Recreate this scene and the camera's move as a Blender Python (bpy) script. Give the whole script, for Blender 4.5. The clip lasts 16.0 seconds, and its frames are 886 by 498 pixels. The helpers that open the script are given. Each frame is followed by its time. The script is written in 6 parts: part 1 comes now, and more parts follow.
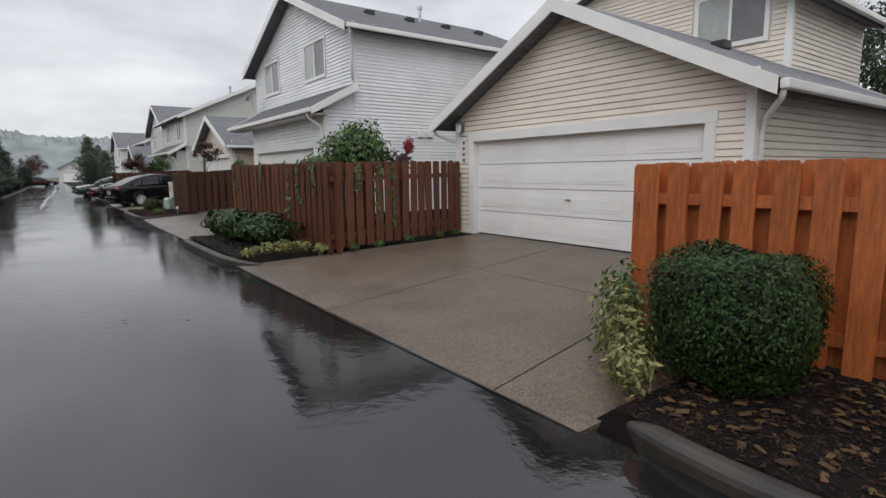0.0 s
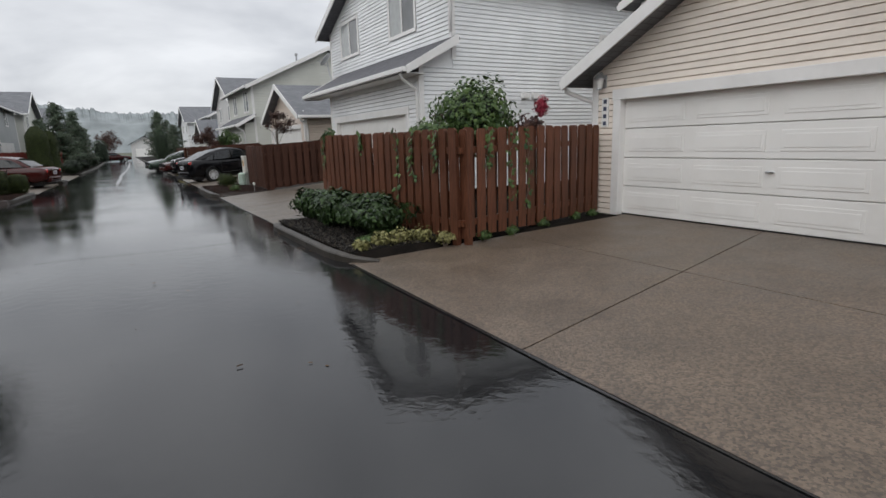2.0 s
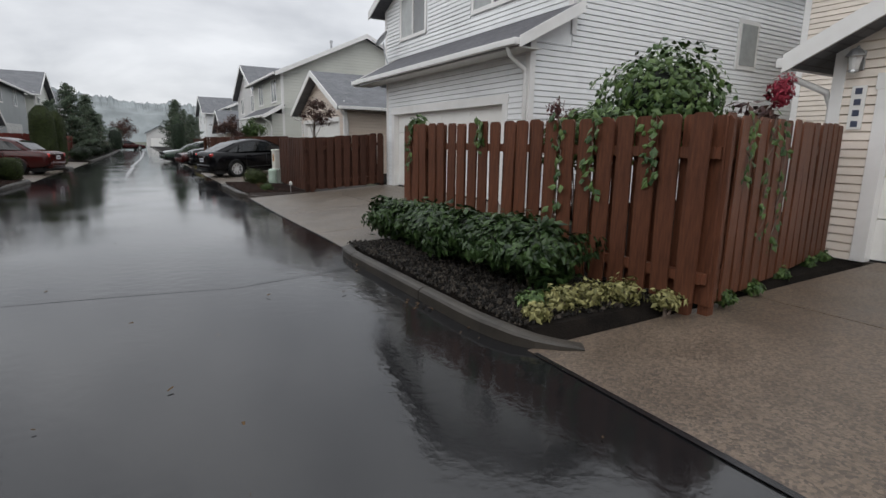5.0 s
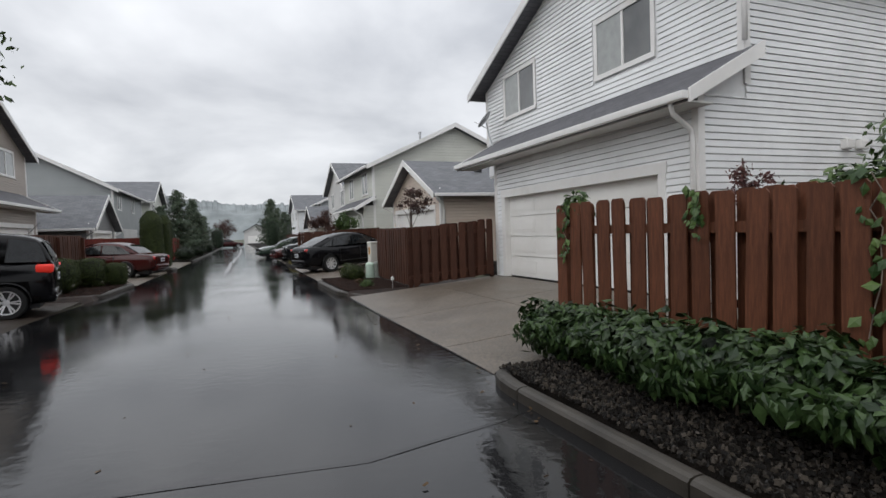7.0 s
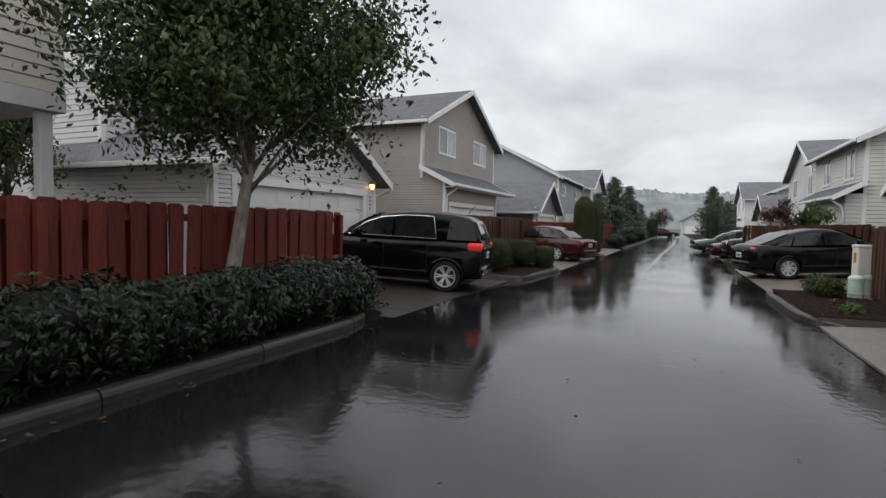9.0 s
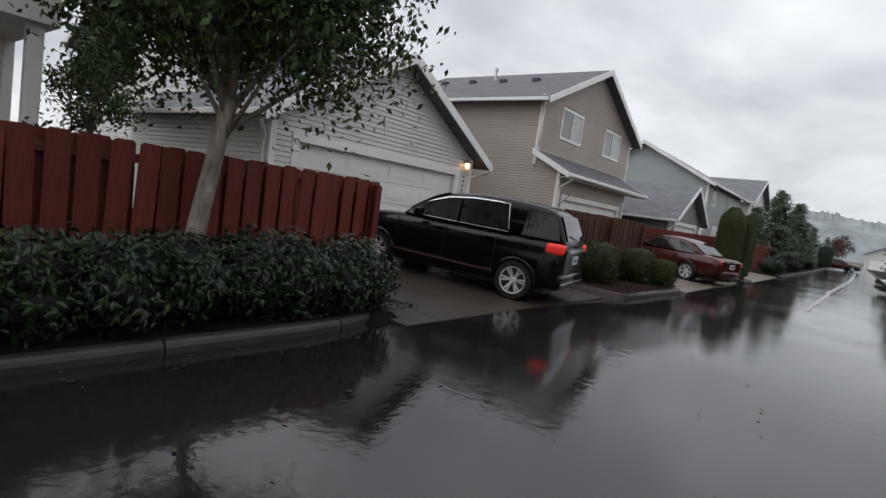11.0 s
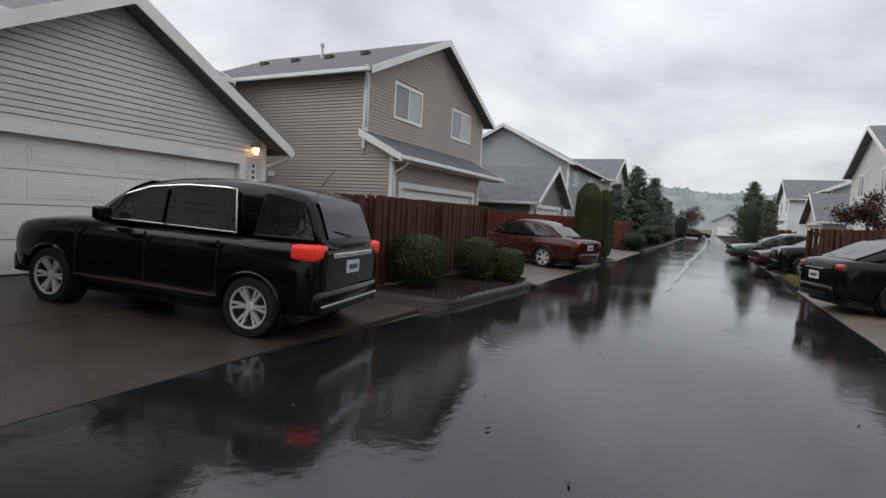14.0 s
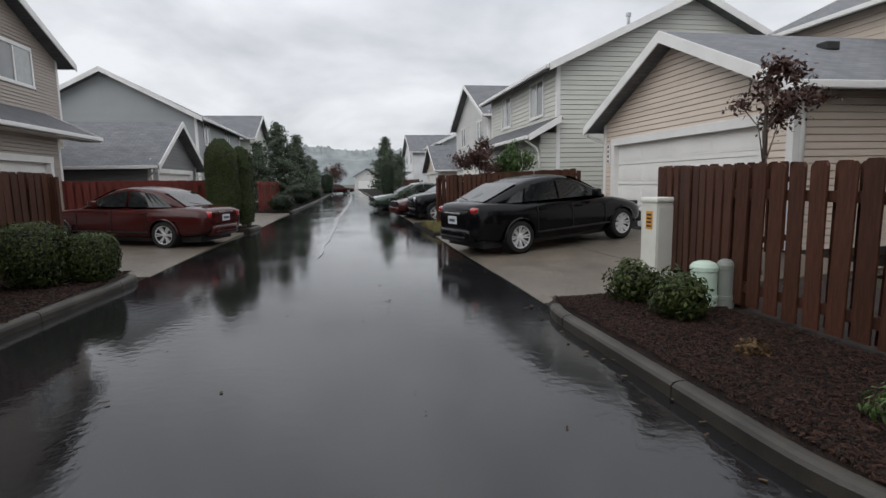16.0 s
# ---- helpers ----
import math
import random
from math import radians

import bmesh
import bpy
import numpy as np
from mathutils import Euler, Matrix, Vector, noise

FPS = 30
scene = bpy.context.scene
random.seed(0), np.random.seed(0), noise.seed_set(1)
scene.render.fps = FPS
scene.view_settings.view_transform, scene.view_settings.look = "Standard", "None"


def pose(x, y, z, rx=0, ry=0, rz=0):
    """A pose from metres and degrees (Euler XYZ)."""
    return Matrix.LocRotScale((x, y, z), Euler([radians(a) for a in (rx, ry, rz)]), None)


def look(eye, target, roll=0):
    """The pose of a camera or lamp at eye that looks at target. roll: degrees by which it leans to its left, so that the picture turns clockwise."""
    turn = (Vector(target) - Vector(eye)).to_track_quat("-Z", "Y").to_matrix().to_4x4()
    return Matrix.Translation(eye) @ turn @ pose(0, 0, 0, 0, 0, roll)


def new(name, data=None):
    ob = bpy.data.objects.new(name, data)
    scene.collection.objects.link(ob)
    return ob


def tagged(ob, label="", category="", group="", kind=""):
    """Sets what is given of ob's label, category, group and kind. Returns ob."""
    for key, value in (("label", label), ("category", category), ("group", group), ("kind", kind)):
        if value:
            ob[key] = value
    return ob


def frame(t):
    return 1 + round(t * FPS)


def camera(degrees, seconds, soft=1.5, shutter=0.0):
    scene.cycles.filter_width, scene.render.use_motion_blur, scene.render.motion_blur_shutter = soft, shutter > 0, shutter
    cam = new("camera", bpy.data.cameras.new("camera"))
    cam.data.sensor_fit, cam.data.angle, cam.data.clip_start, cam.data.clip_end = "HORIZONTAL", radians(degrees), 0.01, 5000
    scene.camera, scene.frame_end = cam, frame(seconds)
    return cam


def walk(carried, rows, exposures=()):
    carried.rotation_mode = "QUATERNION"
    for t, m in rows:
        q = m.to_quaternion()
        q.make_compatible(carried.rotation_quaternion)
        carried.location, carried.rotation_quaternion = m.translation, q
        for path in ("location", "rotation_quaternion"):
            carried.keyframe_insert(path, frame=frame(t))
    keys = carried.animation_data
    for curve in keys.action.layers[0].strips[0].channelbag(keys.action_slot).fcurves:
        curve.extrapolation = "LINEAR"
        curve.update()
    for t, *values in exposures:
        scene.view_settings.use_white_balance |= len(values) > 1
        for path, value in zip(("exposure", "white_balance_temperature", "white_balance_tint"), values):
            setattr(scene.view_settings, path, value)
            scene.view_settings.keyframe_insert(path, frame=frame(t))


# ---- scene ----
cam = camera(80.5, 16.0)
PATH = [
    (0, (-2.248, -0.768, 1.49), (-1.069, 0.821, 1.197), -0.7),
    (0.5, (-2.249, -0.199, 1.489), (-1.193, 1.472, 1.183), -1.9),
    (1, (-2.249, 0.379, 1.496), (-1.228, 2.065, 1.159), -2.0),
    (1.5, (-2.266, 1.012, 1.506), (-1.236, 2.688, 1.147), -2.0),
    (2, (-2.279, 1.646, 1.523), (-1.281, 3.331, 1.118), -1.9),
    (2.5, (-2.308, 2.258, 1.538), (-1.351, 3.962, 1.112), 0.5),
    (3, (-2.317, 2.84, 1.549), (-1.39, 4.554, 1.097), 1.4),
    (3.2, (-2.313, 3.072, 1.547), (-1.403, 4.792, 1.083), 1.9),
    (5.3, (-2.197, 5.603, 1.389), (-1.199, 7.303, 1.052), 1.0),
    (5.5, (-2.19, 5.815, 1.387), (-1.191, 7.525, 1.107), 1.2),
    (6, (-2.196, 6.336, 1.404), (-1.198, 8.063, 1.261), -0.5),
    (6.5, (-2.199, 6.877, 1.423), (-1.264, 8.643, 1.351), -0.9),
    (7, (-2.203, 7.38, 1.435), (-1.473, 9.241, 1.368), -2.0),
    (7.5, (-2.154, 7.874, 1.445), (-1.773, 9.837, 1.397), -4.5),
    (8, (-2.097, 8.44, 1.458), (-2.181, 10.437, 1.395), -5.4),
    (8.5, (-2.017, 9.032, 1.469), (-2.521, 10.965, 1.36), -4.6),
    (9, (-1.965, 9.635, 1.476), (-2.771, 11.463, 1.377), 1.2),
    (9.2, (-1.956, 9.883, 1.477), (-2.866, 11.662, 1.392), 1.6),
    (11.3, (-1.98, 12.516, 1.471), (-3.212, 14.081, 1.289), 8.2),
    (11.5, (-1.991, 12.767, 1.471), (-3.186, 14.359, 1.278), 7.6),
    (12, (-2.041, 13.384, 1.464), (-3.205, 14.995, 1.238), 4.9),
    (12.5, (-2.09, 13.987, 1.461), (-3.267, 15.588, 1.238), 5.6),
    (13, (-2.106, 14.578, 1.458), (-3.238, 16.214, 1.256), 3.4),
    (13.5, (-2.112, 15.15, 1.461), (-3.163, 16.844, 1.297), 3.4),
    (14, (-2.088, 15.741, 1.463), (-2.975, 17.528, 1.329), 3.2),
    (14.5, (-2.04, 16.307, 1.458), (-2.632, 18.212, 1.32), 2.9),
    (15, (-2.043, 16.886, 1.451), (-2.242, 18.869, 1.281), 2.2),
    (15.5, (-2.067, 17.468, 1.445), (-1.936, 19.451, 1.214), 1.3),
    (16, (-2.096, 18.04, 1.443), (-1.75, 19.994, 1.188), -1.1),
]
walk(cam, [(t, look(eye, target, roll)) for t, eye, target, roll in PATH])

# ---------------------------------------------------------------- world and light
world = bpy.data.worlds.new("overcast_sky")
scene.world = world
world.use_nodes = True
wn, wl = world.node_tree.nodes, world.node_tree.links
wn.clear()
w_out = wn.new("ShaderNodeOutputWorld")
w_bg = wn.new("ShaderNodeBackground")
w_sky = wn.new("ShaderNodeTexSky")
w_sky.sky_type, w_sky.sun_disc = "NISHITA", False
w_sky.sun_elevation, w_sky.sun_rotation = radians(37), radians(236)
w_co = wn.new("ShaderNodeTexCoord")
w_sep = wn.new("ShaderNodeSeparateXYZ")
wl.new(w_co.outputs["Generated"], w_sep.inputs[0])
# flatten the dome so that clouds crowd towards the horizon
w_add = wn.new("ShaderNodeMath"); w_add.operation = "ADD"; w_add.inputs[1].default_value = 0.30
wl.new(w_sep.outputs["Z"], w_add.inputs[0])
w_dx = wn.new("ShaderNodeMath"); w_dx.operation = "DIVIDE"
w_dy = wn.new("ShaderNodeMath"); w_dy.operation = "DIVIDE"
wl.new(w_sep.outputs["X"], w_dx.inputs[0]); wl.new(w_add.outputs[0], w_dx.inputs[1])
wl.new(w_sep.outputs["Y"], w_dy.inputs[0]); wl.new(w_add.outputs[0], w_dy.inputs[1])
w_com = wn.new("ShaderNodeCombineXYZ")
wl.new(w_dx.outputs[0], w_com.inputs[0]); wl.new(w_dy.outputs[0], w_com.inputs[1])
w_noise = wn.new("ShaderNodeTexNoise")
w_noise.inputs["Scale"].default_value, w_noise.inputs["Detail"].default_value = 1.3, 6.0
w_noise.inputs["Roughness"].default_value, w_noise.inputs["Distortion"].default_value = 0.5, 0.25
wl.new(w_com.outputs[0], w_noise.inputs["Vector"])
w_ramp = wn.new("ShaderNodeValToRGB")
w_ramp.color_ramp.elements[0].position, w_ramp.color_ramp.elements[0].color = 0.30, (0.43, 0.447, 0.485, 1)
w_ramp.color_ramp.elements[1].position, w_ramp.color_ramp.elements[1].color = 0.60, (0.795, 0.81, 0.840, 1)
wl.new(w_noise.outputs["Fac"], w_ramp.inputs["Fac"])
w_scale = wn.new("ShaderNodeMixRGB"); w_scale.blend_type = "MULTIPLY"; w_scale.inputs[0].default_value = 1.0
w_scale.inputs[2].default_value = (0.10, 0.10, 0.10, 1)
wl.new(w_sky.outputs[0], w_scale.inputs[1])
w_mix = wn.new("ShaderNodeMixRGB"); w_mix.inputs[0].default_value = 0.93
wl.new(w_scale.outputs[0], w_mix.inputs[1]); wl.new(w_ramp.outputs[0], w_mix.inputs[2])
w_zen = wn.new("ShaderNodeMapRange")
w_zen.inputs["From Min"].default_value, w_zen.inputs["From Max"].default_value = 0.22, 1.0
w_zen.inputs["To Min"].default_value, w_zen.inputs["To Max"].default_value = 1.14, 2.05
wl.new(w_sep.outputs["Z"], w_zen.inputs["Value"])
wl.new(w_mix.outputs[0], w_bg.inputs["Color"])
wl.new(w_zen.outputs[0], w_bg.inputs["Strength"])
wl.new(w_bg.outputs[0], w_out.inputs["Surface"])

sun = new("sun", bpy.data.lights.new("sun", "SUN"))
sun.data.energy, sun.data.angle, sun.data.color = 0.85, radians(60), (1.0, 0.99, 0.97)
sun.matrix_world = look((-12, -8, 11), (0, 0, 0))

# ---------------------------------------------------------------- materials
def shader(name, color, rough=0.6, metal=0.0, noise_scale=6.0, amount=0.25, bump=0.2, bump_scale=80.0, spec=0.5, per_piece=0.0,
           coat=0.0, stretch=(1, 1, 1), dirt=(0, 0, 0), dirt_amount=0.0, rough_var=0.0, depth=0.003):
    m = bpy.data.materials.new(name)
    m.use_nodes = True
    n, l = m.node_tree.nodes, m.node_tree.links
    b = n["Principled BSDF"]
    b.inputs["Roughness"].default_value, b.inputs["Metallic"].default_value = rough, metal
    b.inputs["Specular IOR Level"].default_value = spec
    b.inputs["Coat Weight"].default_value = coat
    b.inputs["Coat Roughness"].default_value = 0.06
    co = n.new("ShaderNodeTexCoord")
    mp = n.new("ShaderNodeMapping"); mp.inputs["Scale"].default_value = stretch
    l.new(co.outputs["Object"], mp.inputs["Vector"])
    t1 = n.new("ShaderNodeTexNoise"); t1.inputs["Scale"].default_value, t1.inputs["Detail"].default_value = noise_scale, 6
    l.new(mp.outputs[0], t1.inputs["Vector"])
    t2 = n.new("ShaderNodeTexNoise"); t2.inputs["Scale"].default_value, t2.inputs["Detail"].default_value = bump_scale, 4
    l.new(mp.outputs[0], t2.inputs["Vector"])
    hi, lo = [min(1, c * (1 + amount)) for c in color], [c * (1 - amount) for c in color]
    r = n.new("ShaderNodeValToRGB")
    r.color_ramp.elements[0].position, r.color_ramp.elements[0].color = 0.3, (*lo, 1)
    r.color_ramp.elements[1].position, r.color_ramp.elements[1].color = 0.7, (*hi, 1)
    l.new(t1.outputs["Fac"], r.inputs["Fac"])
    last = r.outputs["Color"]
    g = n.new("ShaderNodeMixRGB"); g.blend_type = "OVERLAY"; g.inputs[0].default_value = min(0.6, amount)
    l.new(last, g.inputs[1]); l.new(t2.outputs["Fac"], g.inputs[2]); last = g.outputs[0]
    if dirt_amount:
        t3 = n.new("ShaderNodeTexNoise"); t3.inputs["Scale"].default_value, t3.inputs["Detail"].default_value = 1.1, 8
        t3.inputs["Roughness"].default_value = 0.7
        l.new(co.outputs["Object"], t3.inputs["Vector"])
        k = n.new("ShaderNodeValToRGB")
        k.color_ramp.elements[0].position, k.color_ramp.elements[1].position = 0.48, 0.72
        k.color_ramp.elements[1].color = (dirt_amount, dirt_amount, dirt_amount, 1)
        l.new(t3.outputs["Fac"], k.inputs["Fac"])
        d = n.new("ShaderNodeMixRGB"); d.inputs[2].default_value = (*dirt, 1)
        l.new(k.outputs["Color"], d.inputs[0]); l.new(last, d.inputs[1]); last = d.outputs[0]
    if per_piece:
        o = n.new("ShaderNodeObjectInfo")
        h = n.new("ShaderNodeMapRange")
        h.inputs["To Min"].default_value, h.inputs["To Max"].default_value = 1 - per_piece, 1 + per_piece
        l.new(o.outputs["Random"], h.inputs["Value"])
        q = n.new("ShaderNodeHueSaturation")
        l.new(h.outputs[0], q.inputs["Value"]); l.new(last, q.inputs["Color"]); last = q.outputs[0]
    l.new(last, b.inputs["Base Color"])
    if rough_var:
        v = n.new("ShaderNodeMapRange")
        v.inputs["To Min"].default_value, v.inputs["To Max"].default_value = rough - rough_var, rough + rough_var
        l.new(t1.outputs["Fac"], v.inputs["Value"]); l.new(v.outputs[0], b.inputs["Roughness"])
    if bump:
        u = n.new("ShaderNodeBump"); u.inputs["Strength"].default_value, u.inputs["Distance"].default_value = bump, depth
        l.new(t2.outputs["Fac"], u.inputs["Height"]); l.new(u.outputs[0], b.inputs["Normal"])
    return m


def leaf_shader(name, a, b_, rough=0.45, start=0.0):
    m = bpy.data.materials.new(name)
    m.use_nodes = True
    n, l = m.node_tree.nodes, m.node_tree.links
    b = n["Principled BSDF"]
    b.inputs["Roughness"].default_value = rough
    b.inputs["Specular IOR Level"].default_value = 0.28
    g = n.new("ShaderNodeNewGeometry")
    r = n.new("ShaderNodeValToRGB")
    r.color_ramp.elements[0].color, r.color_ramp.elements[1].color = (*a, 1), (*b_, 1)
    r.color_ramp.elements[0].position = start
    l.new(g.outputs["Random Per Island"], r.inputs["Fac"])
    l.new(r.outputs[0], b.inputs["Base Color"])
    return m


def wet_asphalt():
    m = bpy.data.materials.new("wet_asphalt")
    m.use_nodes = True
    n, l = m.node_tree.nodes, m.node_tree.links
    b = n["Principled BSDF"]
    b.inputs["IOR"].default_value = 1.50
    co = n.new("ShaderNodeTexCoord")
    big = n.new("ShaderNodeTexNoise"); big.inputs["Scale"].default_value, big.inputs["Detail"].default_value = 0.55, 5
    fine = n.new("ShaderNodeTexNoise"); fine.inputs["Scale"].default_value, fine.inputs["Detail"].default_value = 130, 3
    wave = n.new("ShaderNodeTexNoise"); wave.inputs["Scale"].default_value, wave.inputs["Detail"].default_value = 9, 4
    for t in (big, fine, wave):
        l.new(co.outputs["Object"], t.inputs["Vector"])
    c = n.new("ShaderNodeValToRGB")
    c.color_ramp.elements[0].color, c.color_ramp.elements[1].color = (0.005, 0.005, 0.0055, 1), (0.017, 0.017, 0.018, 1)
    l.new(fine.outputs["Fac"], c.inputs["Fac"])
    l.new(c.outputs[0], b.inputs["Base Color"])
    # film of water: smooth where it stands, rough where stones poke through
    r = n.new("ShaderNodeValToRGB")
    r.color_ramp.elements[0].position, r.color_ramp.elements[0].color = 0.38, (0.025, 0.025, 0.025, 1)
    r.color_ramp.elements[1].position, r.color_ramp.elements[1].color = 0.70, (0.15, 0.15, 0.15, 1)
    l.new(big.outputs["Fac"], r.inputs["Fac"]); l.new(r.outputs[0], b.inputs["Roughness"])
    k = n.new("ShaderNodeMath"); k.operation = "MULTIPLY"
    l.new(fine.outputs["Fac"], k.inputs[0]); l.new(r.outputs[0], k.inputs[1])
    u1 = n.new("ShaderNodeBump"); u1.inputs["Strength"].default_value, u1.inputs["Distance"].default_value = 0.35, 0.004
    l.new(k.outputs[0], u1.inputs["Height"])
    u2 = n.new("ShaderNodeBump"); u2.inputs["Strength"].default_value, u2.inputs["Distance"].default_value = 0.30, 0.006
    l.new(wave.outputs["Fac"], u2.inputs["Height"]); l.new(u1.outputs[0], u2.inputs["Normal"])
    drops = n.new("ShaderNodeTexNoise"); drops.inputs["Scale"].default_value, drops.inputs["Detail"].default_value = 34, 2
    l.new(co.outputs["Object"], drops.inputs["Vector"])
    u3 = n.new("ShaderNodeBump"); u3.inputs["Strength"].default_value, u3.inputs["Distance"].default_value = 0.09, 0.003
    l.new(drops.outputs["Fac"], u3.inputs["Height"]); l.new(u2.outputs[0], u3.inputs["Normal"])
    l.new(u3.outputs[0], b.inputs["Normal"])
    return m


def aggregate(name, tint):
    """Wet exposed-aggregate concrete: many small stones in grey paste."""
    m = shader(name, tint, rough=0.42, noise_scale=1.6, amount=0.16, bump=0.0, dirt=(tint[0] * 0.5, tint[1] * 0.5, tint[2] * 0.5), dirt_amount=0.55, rough_var=0.16)
    n, l = m.node_tree.nodes, m.node_tree.links
    b = n["Principled BSDF"]
    src = b.inputs["Base Color"].links[0].from_socket
    co = n.new("ShaderNodeTexCoord")
    v = n.new("ShaderNodeTexVoronoi"); v.inputs["Scale"].default_value = 62
    l.new(co.outputs["Object"], v.inputs["Vector"])
    s = n.new("ShaderNodeSeparateColor"); l.new(v.outputs["Color"], s.inputs[0])
    r = n.new("ShaderNodeValToRGB")
    r.color_ramp.elements[0].position, r.color_ramp.elements[0].color = 0.1, (0.52, 0.47, 0.43, 1)
    r.color_ramp.elements[1].position, r.color_ramp.elements[1].color = 0.97, (1.75, 1.6, 1.42, 1)
    l.new(s.outputs[0], r.inputs["Fac"])
    x = n.new("ShaderNodeMixRGB"); x.blend_type = "MULTIPLY"; x.inputs[0].default_value = 0.75
    l.new(src, x.inputs[1]); l.new(r.outputs[0], x.inputs[2]); l.new(x.outputs[0], b.inputs["Base Color"])
    u = n.new("ShaderNodeBump"); u.inputs["Strength"].default_value, u.inputs["Distance"].default_value = 0.5, 0.004
    u.invert = True
    l.new(v.outputs["Distance"], u.inputs["Height"]); l.new(u.outputs[0], b.inputs["Normal"])
    return m


def shingles(name, tint):
    m = shader(name, tint, rough=0.7, noise_scale=2.0, amount=0.18, bump=0.0)
    n, l = m.node_tree.nodes, m.node_tree.links
    b = n["Principled BSDF"]
    src = b.inputs["Base Color"].links[0].from_socket
    uv = n.new("ShaderNodeUVMap")
    k = n.new("ShaderNodeTexBrick")
    k.inputs["Scale"].default_value = 1.0
    k.inputs["Brick Width"].default_value, k.inputs["Row Height"].default_value, k.inputs["Mortar Size"].default_value = 0.30, 0.14, 0.012
    k.inputs["Color1"].default_value, k.inputs["Color2"].default_value, k.inputs["Mortar"].default_value = (1.15, 1.15, 1.15, 1), (0.8, 0.8, 0.82, 1), (0.5, 0.5, 0.5, 1)
    l.new(uv.outputs[0], k.inputs["Vector"])
    x = n.new("ShaderNodeMixRGB"); x.blend_type = "MULTIPLY"; x.inputs[0].default_value = 0.8
    l.new(src, x.inputs[1]); l.new(k.outputs["Color"], x.inputs[2]); l.new(x.outputs[0], b.inputs["Base Color"])
    u = n.new("ShaderNodeBump"); u.inputs["Strength"].default_value, u.inputs["Distance"].default_value = 0.5, 0.008
    u.invert = True
    l.new(k.outputs["Fac"], u.inputs["Height"]); l.new(u.outputs[0], b.inputs["Normal"])
    return m


def glass(name, tint=(0.02, 0.025, 0.03), rough=0.03):
    return shader(name, tint, rough=rough, noise_scale=1.0, amount=0.3, bump=0.0, spec=0.8)


def glow(name, color, power):
    m = bpy.data.materials.new(name)
    m.use_nodes = True
    b = m.node_tree.nodes["Principled BSDF"]
    b.inputs["Base Color"].default_value = (*color, 1)
    b.inputs["Emission Color"].default_value = (*color, 1)
    b.inputs["Emission Strength"].default_value = power
    return m


ASPHALT = wet_asphalt()
DRIVE = aggregate("wet_aggregate_concrete", (0.112, 0.090, 0.071))
DRIVE_GREY = aggregate("wet_grey_concrete", (0.130, 0.116, 0.100))
# wet concrete, with the shade of the occluded forecourt put into its tint
DRIVE_DARK = aggregate("shade_toned_wet_concrete", (0.036, 0.029, 0.024))
KERB = shader("kerb_concrete", (0.032, 0.027, 0.021), 0.55, noise_scale=3, amount=0.4, bump=0.6, bump_scale=90, dirt=(0.075, 0.066, 0.054), dirt_amount=0.7)
KERB_MOSS = shader("mossy_kerb_concrete", (0.026, 0.024, 0.018), 0.5, noise_scale=3, amount=0.35, bump=0.5, bump_scale=120, dirt=(0.014, 0.016, 0.008), dirt_amount=0.7)
SOIL = shader("dark_soil", (0.008, 0.006, 0.0045), 0.95, spec=0.15, noise_scale=5, amount=0.5, bump=0.8, bump_scale=60, depth=0.02)
MULCH = shader("bark_mulch", (0.022, 0.012, 0.008), 0.75, noise_scale=8, amount=0.5, bump=0.9, bump_scale=50, depth=0.02)
CHIP = leaf_shader("bark_chips", (0.007, 0.003, 0.002), (0.052, 0.023, 0.014), 0.8, 0.3)
GRAVEL = leaf_shader("gravel_stones", (0.005, 0.004, 0.003), (0.070, 0.058, 0.046), 0.5, 0.5)
LITTER = leaf_shader("dry_leaf_litter", (0.025, 0.013, 0.006), (0.12, 0.07, 0.028), 0.7)
GRASS = leaf_shader("dry_grass_blades", (0.09, 0.085, 0.03), (0.26, 0.22, 0.09), 0.7)
GROUND = shader("far_ground", (0.07, 0.075, 0.045), 0.9, noise_scale=0.4, amount=0.4, bump=0.6, bump_scale=6, depth=0.05)
SIDE_BEIGE = shader("beige_vinyl_siding", (0.76, 0.685, 0.60), 0.5, noise_scale=0.9, amount=0.07, bump=0.15, bump_scale=40, per_piece=0.035, stretch=(1, 1, 4), dirt=(0.42, 0.36, 0.31), dirt_amount=0.3)
SIDE_WHITE = shader("pale_grey_vinyl_siding", (0.81, 0.82, 0.82), 0.5, noise_scale=0.9, amount=0.06, bump=0.15, bump_scale=40, per_piece=0.03, dirt=(0.45, 0.46, 0.46), dirt_amount=0.25)
SIDE_GREY = shader("warm_grey_vinyl_siding", (0.60, 0.59, 0.575), 0.5, noise_scale=0.9, amount=0.06, bump=0.15, bump_scale=40, per_piece=0.03)
SIDE_TAN = shader("taupe_vinyl_siding", (0.375, 0.325, 0.28), 0.5, noise_scale=0.9, amount=0.07, bump=0.15, bump_scale=40, per_piece=0.03)
SIDE_PEACH = shader("peach_vinyl_siding", (0.64, 0.545, 0.46), 0.5, noise_scale=0.9, amount=0.06, bump=0.15, bump_scale=40, per_piece=0.03)
SIDE_GREEN = shader("pale_green_vinyl_siding", (0.575, 0.58, 0.525), 0.5, noise_scale=0.9, amount=0.06, bump=0.15, bump_scale=40, per_piece=0.03)
SIDE_BLUE = shader("grey_blue_siding", (0.36, 0.38, 0.38), 0.5, noise_scale=0.9, amount=0.06, bump=0.15, bump_scale=40, per_piece=0.03)
SIDE_DARK = shader("dark_grey_siding", (0.19, 0.19, 0.19), 0.5, noise_scale=0.9, amount=0.06, bump=0.15, bump_scale=40, per_piece=0.03)
